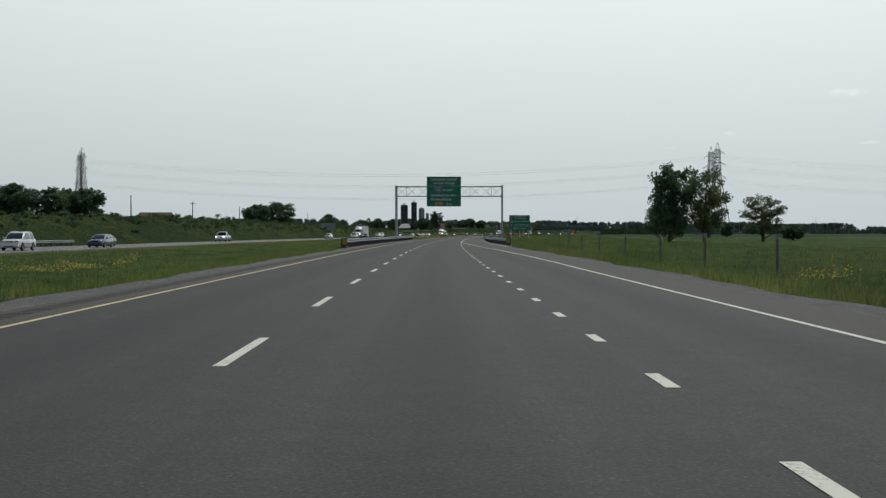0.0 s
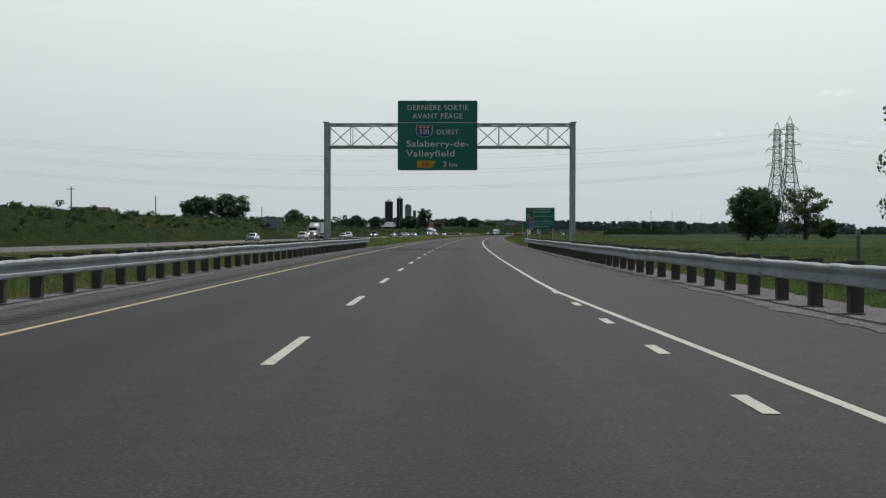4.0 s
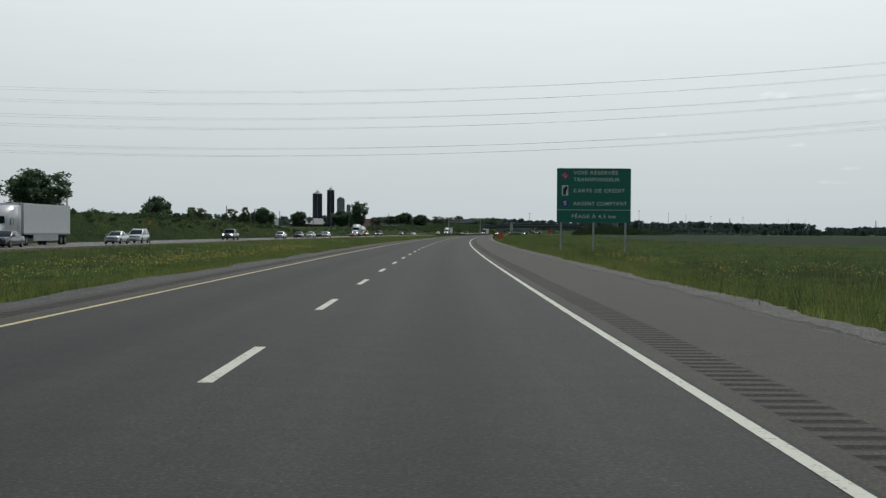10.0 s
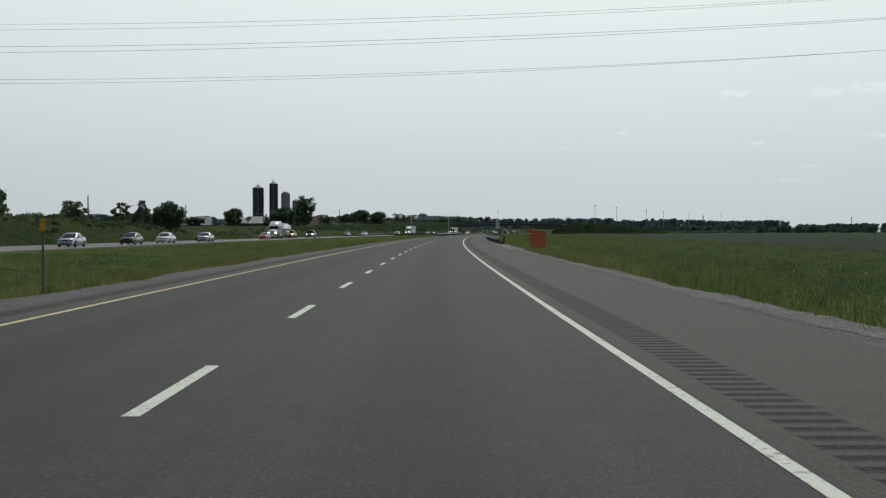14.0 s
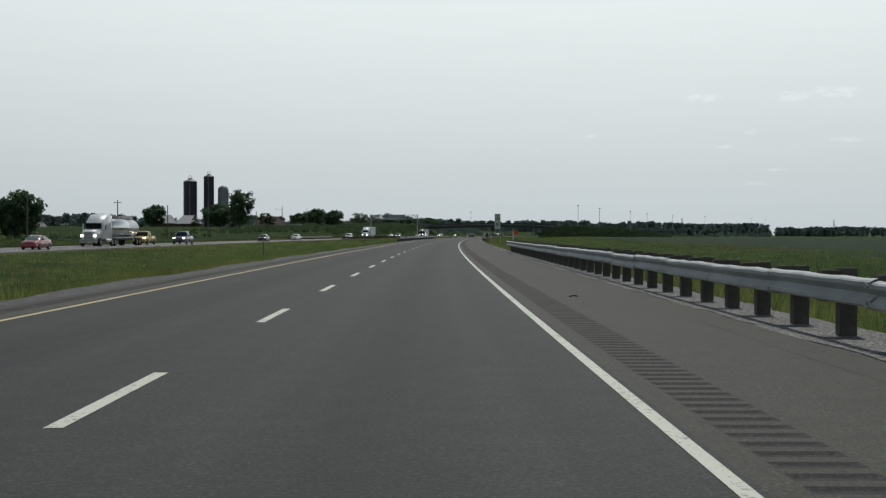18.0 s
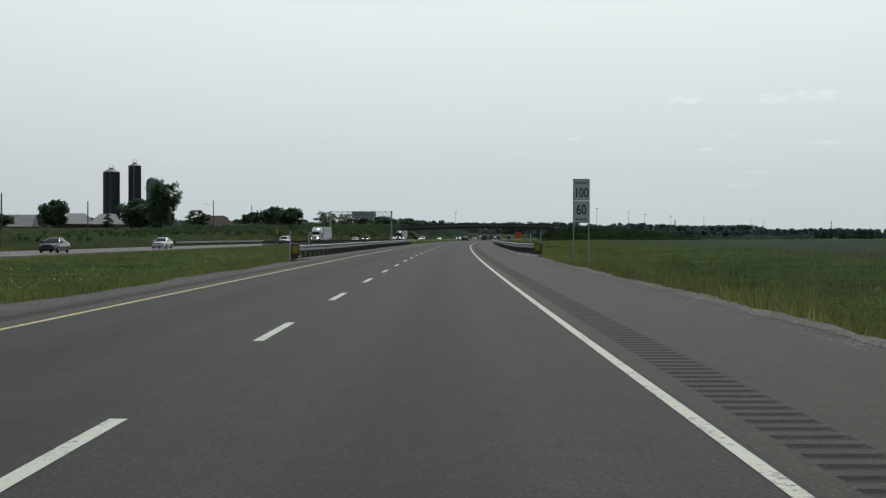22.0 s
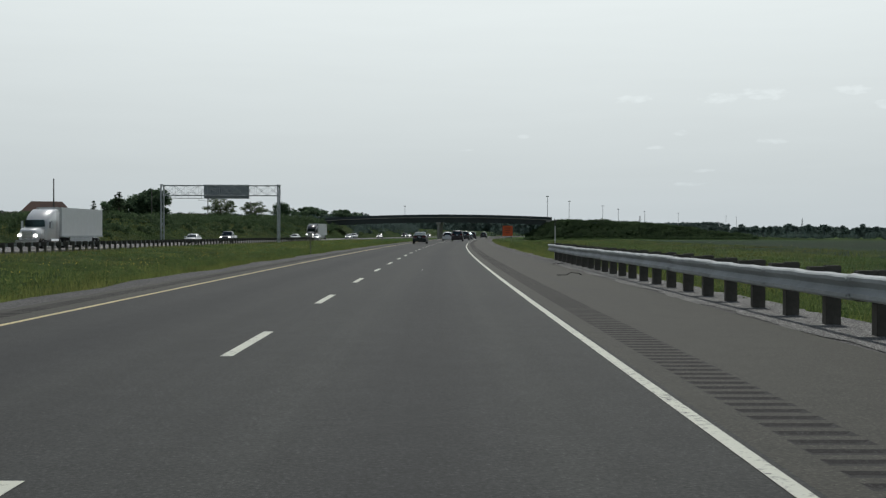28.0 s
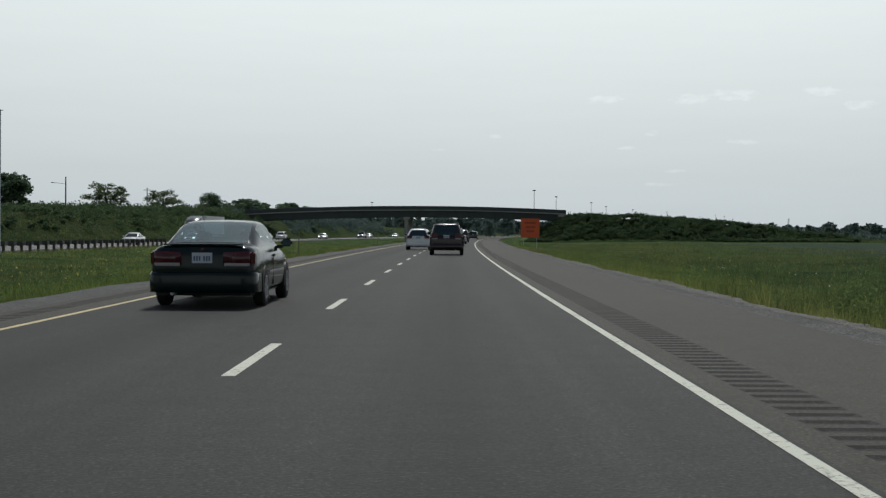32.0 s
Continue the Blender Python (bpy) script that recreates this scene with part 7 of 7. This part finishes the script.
def coupe(label, paint):
    """A low two-door coupe: one curved skin from tail to nose, cut into panels and panes."""
    P = CAR_PAINT[paint]
    g = thing("car", Matrix(), label, "car", "vehicles on the road")
    at = lambda y, pts: float(np.interp(y, [a for a, _ in pts], [b for _, b in pts]))
    width = ((-2.22, 0.70), (-2.16, 0.775), (-2.05, 0.815), (-1.8, 0.838), (-1.2, 0.85), (0.9, 0.85), (1.5, 0.835), (1.9, 0.785), (2.12, 0.70), (2.21, 0.58))
    belt = ((-2.22, 0.78), (-2.17, 0.89), (-2.08, 0.925), (-1.7, 0.94), (-0.6, 0.93), (0.9, 0.885), (1.4, 0.81), (1.95, 0.72), (2.15, 0.62), (2.21, 0.56))
    crest = ((-2.22, 0.80), (-2.18, 0.93), (-2.12, 0.975), (-1.98, 0.985), (-1.72, 0.99), (-1.62, 1.00), (-1.45, 1.085), (-1.2, 1.205), (-0.95, 1.30), (-0.72, 1.352), (-0.45, 1.378), (-0.1, 1.387), (0.12, 1.378), (0.32, 1.345),
             (0.55, 1.26), (0.80, 1.14), (1.05, 1.00), (1.2, 0.915), (1.5, 0.875), (1.9, 0.80), (2.12, 0.69), (2.21, 0.60))
    grown = ((-1.66, 0.0), (-1.45, 0.28), (-1.2, 0.62), (-0.95, 0.88), (-0.72, 1.0), (0.32, 1.0), (0.55, 0.80), (0.80, 0.50), (1.05, 0.20), (1.22, 0.0))
    deck_x = (0.90, 0.86, 0.82, 0.775, 0.72, 0.50, 0.25, 0.0)
    cabin_x = (0.90, 0.865, 0.80, 0.715, 0.655, 0.48, 0.24, 0.0)
    deck_z = (0.0, 0.35, 0.55, 0.70, 0.80, 0.92, 0.98, 1.0)
    cabin_z = (0.0, 0.22, 0.55, 0.84, 0.925, 0.975, 0.994, 1.0)
    ys = sorted({a for a, _ in width} | {a for a, _ in crest} | {-1.58, -0.85, -0.38, -0.29, 0.92})
    rings = []
    for y in ys:
        w, b, h, k = at(y, width), at(y, belt), at(y, crest), at(y, grown)
        low = 0.23 + 0.10 * max(0.0, (abs(y) - 2.0) / 0.22)
        half = [(w * 0.90, low), (w * 0.985, low + 0.06), (w, low + (b - low) * 0.34), (w * 0.998, low + (b - low) * 0.60), (w * 0.972, low + (b - low) * 0.86), (w * 0.945, low + (b - low) * 0.95)]
        for q in range(8):
            half.append((w * (deck_x[q] + (cabin_x[q] - deck_x[q]) * k), b + (h - b) * (deck_z[q] + (cabin_z[q] - deck_z[q]) * k)))
        rings.append([(x, y, z) for x, z in half] + [(-x, y, z) for x, z in half[-2::-1]])
    n = len(rings[0])
    cells = {}
    for i in range(len(ys) - 1):
        mid = (ys[i] + ys[i + 1]) / 2
        for k in range(n - 1):
            q = k if k < n // 2 else n - 2 - k
            key = "body"
            if -1.59 < mid < -0.74 and q >= 10:
                key = "rear_window"
            elif 0.33 < mid < 1.19 and q >= 10:
                key = "windscreen"
            elif 7 <= q < 9 and -0.94 < mid < -0.38:
                key = ("rear_side_window", k < n // 2)
            elif 7 <= q < 9 and -0.29 < mid < 0.80:
                key = ("front_side_window", k < n // 2)
            cells.setdefault(key, []).append((rings[i][k], rings[i][k + 1], rings[i + 1][k + 1], rings[i + 1][k]))
    cells["body"] += [tuple(rings[0]), tuple(rings[-1][::-1])]
    for key, faces in cells.items():
        bm, known = bmesh.new(), {}
        for f in faces:
            vs = []
            for c in f:
                kk = tuple(round(v, 4) for v in c)
                known.setdefault(kk, None)
                if known[kk] is None:
                    known[kk] = bm.verts.new(c)
                if known[kk] not in vs:
                    vs.append(known[kk])
            if len(vs) > 2:
                bm.faces.new(vs)
        bmesh.ops.recalc_face_normals(bm, faces=bm.faces)
        nm = key if isinstance(key, str) else "side_window"
        part(nm, bm, P if nm == "body" else M_PANE, g, "" if nm == "body" else "pale blue-tinted glass", smooth=True)
    L, hw = 4.44, 0.85
    rb = []
    for y, k, up in ((-2.275, 0.72, 0.50), (-2.265, 0.84, 0.53), (-2.21, 0.935, 0.555), (-2.08, 0.985, 0.56), (-1.78, 1.006, 0.55)):
        w = hw * k
        rb.append((y, [(-w, 0.25), (-w * 1.0, 0.36), (-w, up - 0.04), (-w * 0.97, up), (0, up + 0.012), (w * 0.97, up), (w, up - 0.04), (w, 0.36), (w, 0.25), (0, 0.24)]))
    loft(rb, P, "rear_bumper", g)
    loft([(-y - 0.01, [(x * 0.94, z * 0.97) for x, z in r]) for y, r in rb][::-1], P, "front_bumper", g)
    part("boot_lip", boxed(-0.62, 0.62, -2.165, -2.06, 0.972, 0.994, bevel=0.01), P, g)
    for sx in (-1, 1):
        tl = [(y, [(sx * (x0 + o), z) for x0, z in ((0.34, 0.665), (0.34, 0.865), (0.74, 0.885), (0.74, 0.665))]) for y, o in ((-2.228, -0.02), (-2.19, 0.01))]
        loft(tl, M_TAIL, "tail_light", g, "red tail light")
        part("tail_light", prism([(-2.175, 0.665), (-2.175, 0.872), (-2.02, 0.878), (-1.97, 0.72), (-2.0, 0.665)], min(sx * 0.60, sx * 0.806), max(sx * 0.60, sx * 0.806), 0.02), M_TAIL, g, "red tail light wrapping round the corner")
        part("reverse_light", boxed(min(sx * 0.33, sx * 0.735), max(sx * 0.33, sx * 0.735), -2.236, -2.19, 0.655, 0.715, bevel=0.012), M_CLEAR, g)
        part("headlight", boxed(sx * 0.55 - 0.19, sx * 0.55 + 0.17, 1.98, 2.17, 0.56, 0.69, bevel=0.03), M_CLEAR, g)
        part("side_trim", boxed(sx * 0.853 - 0.008, sx * 0.853 + 0.008, -0.90, 0.92, 0.515, 0.555, bevel=0.007), M_CLEAR, g, "pale rubbing strip")
        part("door_handle", boxed(sx * 0.832 - 0.02, sx * 0.832 + 0.02, -0.30, -0.14, 0.775, 0.815, bevel=0.008), M_BLACK, g)
        part("door_seam", boxed(sx * 0.848 - 0.006, sx * 0.848 + 0.005, -0.405, -0.395, 0.30, 0.80), M_BLACK, g)
        mr = part("mirror", boxed(sx * 0.93 - 0.11, sx * 0.93 + 0.10, 0.66, 0.82, 0.93, 1.065, bevel=0.045), M_BLACK, g, "black door mirror")
        part("mirror_glass", boxed(sx * 0.93 - 0.08, sx * 0.93 + 0.08, 0.652, 0.659, 0.95, 1.045, bevel=0.003), M_GLASS, mr)
        part("mirror_arm", boxed(min(sx * 0.74, sx * 0.86), max(sx * 0.74, sx * 0.86), 0.70, 0.78, 0.90, 0.96, bevel=0.012), M_BLACK, mr)
        for y in (-1.31, 1.31):
            part("wheel_arch", prism(arch(0.34, y, 0.31, 0.235), min(sx * 0.82, sx * 0.8535), max(sx * 0.82, sx * 0.8535)), M_BLACK, g)
            wheel(g, sx * 0.768, y, 0.30, 0.19, sx)
    pl = part("plate", boxed(-0.155, 0.155, -2.244, -2.20, 0.70, 0.86, bevel=0.004), M_PLATE, g, "licence plate")
    for k in (-0.115, -0.075, -0.035, 0.035, 0.075, 0.115):
        part("plate_bar", boxed(k - 0.013, k + 0.013, -2.249, -2.2445, 0.735, 0.81), M_PLATE_BAR, pl)
    bm = bmesh.new()
    bmesh.ops.create_uvsphere(bm, u_segments=10, v_segments=6, radius=0.03, matrix=Matrix.Translation((0, -2.195, 0.91)) @ Matrix.Diagonal((1, 0.3, 0.8, 1)))
    part("badge", bm, M_TAIL, g)
    part("underbody", boxed(-0.72, 0.72, -2.05, 2.0, 0.19, 0.33), M_BLACK, g)
    part("parcel_shelf", boxed(-0.62, 0.62, -1.62, -0.95, 0.92, 0.94, bevel=0.005), M_SEAT, g)
    for x in (-0.36, 0.36):
        part("seat_back", boxed(x - 0.24, x + 0.24, -0.30, -0.12, 0.40, 1.02, bevel=0.05), M_SEAT, g)
        part("headrest", boxed(x - 0.13, x + 0.13, -0.26, -0.16, 1.04, 1.19, bevel=0.04), M_SEAT, g)
        part("rear_seat", boxed(x - 0.30, x + 0.30, -1.0, -0.86, 0.45, 0.98, bevel=0.05), M_SEAT, g)
    part("dashboard", boxed(-0.66, 0.66, 0.72, 1.02, 0.66, 0.90, bevel=0.04), M_SEAT, g)
    part("exhaust", tubed((-0.45, -2.27, 0.235), (-0.45, -1.8, 0.235), 0.032, n=10), M_STEEL, g)
    part("grille", boxed(-0.34, 0.34, 2.15, 2.20, 0.55, 0.63, bevel=0.015), M_BLACK, g)
    return g


def hatch(label, paint, lit=False):
    return car(label, paint, 4.25, 1.75, (0.24, 1.02, 0.98, 0.94, 1.49), (0.02, 0.12, 0.56, 0.78), 0.31, (0.17, 0.80), lit, house=(0.93, 0.74, 0.68, 0.30, 0.14), light_h=(0.78, 1.02))


def sedan(label, paint, lit=False):
    return car(label, paint, 4.65, 1.79, (0.23, 0.99, 0.95, 0.90, 1.44), (0.13, 0.29, 0.54, 0.74), 0.32, (0.20, 0.80), lit, house=(0.92, 0.72, 0.67, 0.36, 0.12))


def suv(label, paint, lit=False):
    return car(label, paint, 4.55, 1.83, (0.30, 1.10, 1.08, 1.05, 1.70), (0.015, 0.075, 0.56, 0.76), 0.35, (0.19, 0.79), lit, kind="car", rail=True, light_h=(0.86, 1.20), house=(0.93, 0.78, 0.74, 0.26, 0.16))


def pickup(label, paint, lit=True):
    return car(label, paint, 5.6, 1.98, (0.42, 1.18, 1.20, 1.14, 1.86), (0.40, 0.44, 0.62, 0.73), 0.39, (0.2, 0.81), lit, kind="pickup_truck", pickup=True)


def semi(label, cab, trailer_mat, kind="box"):
    """A long-nosed tractor with a sleeper and a semi-trailer."""
    P = CAR_PAINT[cab]
    g = thing("semi_truck", Matrix(), label, "truck", "vehicles on the road")
    part("chassis", boxed(-0.45, 0.45, -16.5, 3.2, 0.75, 1.0), M_BLACK, g)
    st = []
    for y, w, zt in ((1.3, 0.98, 2.15), (2.4, 0.93, 2.0), (3.2, 0.86, 1.85), (3.5, 0.78, 1.72)):
        st.append((y, [(-w, 0.7), (-w, zt - 0.25), (-w * 0.85, zt), (w * 0.85, zt), (w, zt - 0.25), (w, 0.7)]))
    loft(st, P, "hood", g)
    st = []
    for y, w, zt in ((-2.3, 1.2, 3.9), (-1.0, 1.22, 3.85), (0.3, 1.18, 3.3), (0.9, 1.12, 2.75), (1.35, 1.05, 2.15)):
        st.append((y, [(-w, 0.85), (-w, zt - 0.3), (-w * 0.86, zt), (w * 0.86, zt), (w, zt - 0.3), (w, 0.85)]))
    loft(st, P, "cab", g)
    part("windscreen", plate([(-1.0, 2.12), (1.0, 2.12), (0.93, 2.78), (-0.93, 2.78)], 1.2, 1.215), M_GLASS, g).matrix_basis = Matrix.Translation((0, 0.14, 0.02)) @ pose(0, 0, 0, 0, 0, 0)
    for sx in (-1, 1):
        part("side_window", boxed(sx * 1.185 - 0.02, sx * 1.185 + 0.03, -0.35, 0.55, 2.0, 2.6), M_GLASS, g)
        part("headlight", boxed(sx * 0.78 - 0.16, sx * 0.78 + 0.14, 3.32, 3.56, 1.15, 1.4, bevel=0.03), M_HEADLIGHT, g)
        part("mirror", boxed(sx * 1.45 - 0.1, sx * 1.45 + 0.1, 0.7, 0.85, 1.9, 2.7, bevel=0.03), P, g)
        part("fuel_tank", tubed((sx * 0.95, -1.9, 0.75), (sx * 0.95, 0.3, 0.75), 0.32, n=16), M_CHROME, g)
        part("stack", tubed((sx * 1.0, -2.45, 0.9), (sx * 1.0, -2.45, 4.0), 0.08, n=10), M_CHROME, g)
        for y in (2.35, -2.6, -3.9, -14.2, -15.5):
            wheel(g, sx * 1.05, y, 0.5, 0.30, sx)
    part("grille", boxed(-0.5, 0.5, 3.42, 3.54, 0.95, 1.7, bevel=0.03), M_CHROME, g)
    part("bumper", boxed(-1.1, 1.1, 3.45, 3.75, 0.4, 0.85, bevel=0.06), M_CHROME, g)
    if kind == "box":
        part("trailer_body", boxed(-1.29, 1.29, -16.8, -2.75, 1.15, 4.1, bevel=0.04), trailer_mat, g, "long box trailer")
        for sx in (-1, 1):
            part("bottom_rail", boxed(sx * 1.3 - 0.02, sx * 1.3 + 0.02, -16.8, -2.75, 1.10, 1.25), M_STEEL, g)
            part("side_skirt", boxed(sx * 1.25 - 0.02, sx * 1.25 + 0.02, -13.0, -5.5, 0.45, 1.08), M_STEEL, g)
        part("reefer_unit", boxed(-0.9, 0.9, -2.74, -2.35, 2.3, 3.9, bevel=0.06), M_SIGN_WHITE, g)
    else:
        st = []
        for y, r in ((-15.6, 0.8), (-15.3, 1.12), (-9.0, 1.2), (-3.4, 1.12), (-3.1, 0.8)):
            st.append((y, [(r * math.cos(a), 2.25 + r * math.sin(a)) for a in np.linspace(-math.pi / 2, 1.5 * math.pi, 20, endpoint=False)]))
        loft(st, M_CHROME, "tank", g, "polished steel tank")
        part("walkway", boxed(-0.3, 0.3, -14.5, -4.0, 3.42, 3.5), M_STEEL, g)
        for y in (-14, -9.3, -4.6):
            part("manhole", tubed((0, y, 3.4), (0, y, 3.62), 0.3, n=14), M_STEEL, g)
        part("frame", boxed(-0.9, 0.9, -16.0, -3.2, 0.95, 1.12), M_STEEL, g)
    return g


def on_road(src, s, lat, z, turn, first, label=""):
    m = place(s, lat, z, turn)
    if first:
        src.matrix_basis = m
        return src
    o = copy_thing(src, m)
    if label:
        tagged(o, label)
    return o


# our carriageway
on_road(coupe("dark green two-door coupe with red tail lights on the asphalt", "dark green"), 1028.2, -1.95, 0, 0, True)
on_road(suv("dark maroon compact sport utility vehicle with roof rails", "dark maroon"), 1076.6, 1.65, 0, 0, True)
on_road(hatch("small white five-door hatchback on the motorway", "white"), 1096.5, -0.55, 0, 0, True)
black_suv = on_road(suv("black sport utility vehicle far ahead in the lane", "black"), 1128.0, 1.7, 0, 0, True)
grey_sedan = on_road(sedan("grey saloon far ahead in the lane", "grey"), 1150.0, 1.8, 0, 0, True)
on_road(black_suv, 1178.0, 1.8, 0, 0, False)
on_road(grey_sedan, 1210.0, -1.8, 0, 0, False)
on_road(black_suv, 1262.0, 1.8, 0, 0, False)

# oncoming carriageway: near lane -36.7, far lane -40.3
NEAR, FAR = -36.7, -40.3
white_suv = suv("white sport utility vehicle on the far carriageway", "white")
blue_sedan = sedan("dark blue saloon on the far carriageway", "blue")
black_sedan = sedan("black saloon on the far carriageway", "black")
silver_sedan = sedan("silver saloon on the far carriageway", "silver")
white_sedan = sedan("white saloon on the far carriageway", "white")
lit_sedan = sedan("silver saloon with lit headlights on the far carriageway", "silver", True)
red_coupe = coupe("low red coupe on the far carriageway", "red")
grey_pickup = pickup("grey pickup truck with lit headlights on the far carriageway", "grey")
white_pickup = pickup("white pickup truck on the far carriageway", "white")
yellow_pickup = pickup("yellow work truck on the far carriageway", "yellow")
white_semi = semi("white long-nosed truck with a white box trailer", "white", M_SIGN_WHITE)
dark_semi = semi("dark truck with a long white box trailer", "black", M_SIGN_WHITE)
tank_semi = semi("white truck pulling a polished steel tank trailer", "white", M_CHROME, "tank")
seen = set()
for src, s, lat in ((white_suv, 102, NEAR), (blue_sedan, 128, NEAR), (black_sedan, 142, FAR), (white_pickup, 214, FAR), (silver_sedan, 330, NEAR),
                    (white_suv, 384, NEAR), (white_semi, 421, FAR), (black_sedan, 413, NEAR), (silver_sedan, 447, NEAR), (white_suv, 456, NEAR), (grey_pickup, 512, NEAR),
                    (silver_sedan, 561, NEAR), (black_sedan, 584, NEAR), (white_sedan, 601, NEAR), (silver_sedan, 626, NEAR), (black_sedan, 640, FAR),
                    (tank_semi, 710, FAR), (red_coupe, 678, NEAR), (yellow_pickup, 732, FAR), (grey_pickup, 740, NEAR), (black_sedan, 808, NEAR), (white_sedan, 850, NEAR),
                    (white_suv, 947, NEAR), (silver_sedan, 1022, FAR), (white_semi, 1001, -38.4), (white_sedan, 1060, NEAR), (grey_pickup, 1085, NEAR),
                    (white_sedan, 1153, NEAR), (lit_sedan, 1183, NEAR), (dark_semi, 1198, FAR), (lit_sedan, 1240, NEAR), (white_suv, 1275, FAR), (lit_sedan, 1310, NEAR), (grey_pickup, 1380, NEAR), (lit_sedan, 1420, FAR), (lit_sedan, 1460, NEAR)):
    on_road(src, s, lat, OPP_Z, 180, src.name not in seen)
    seen.add(src.name)
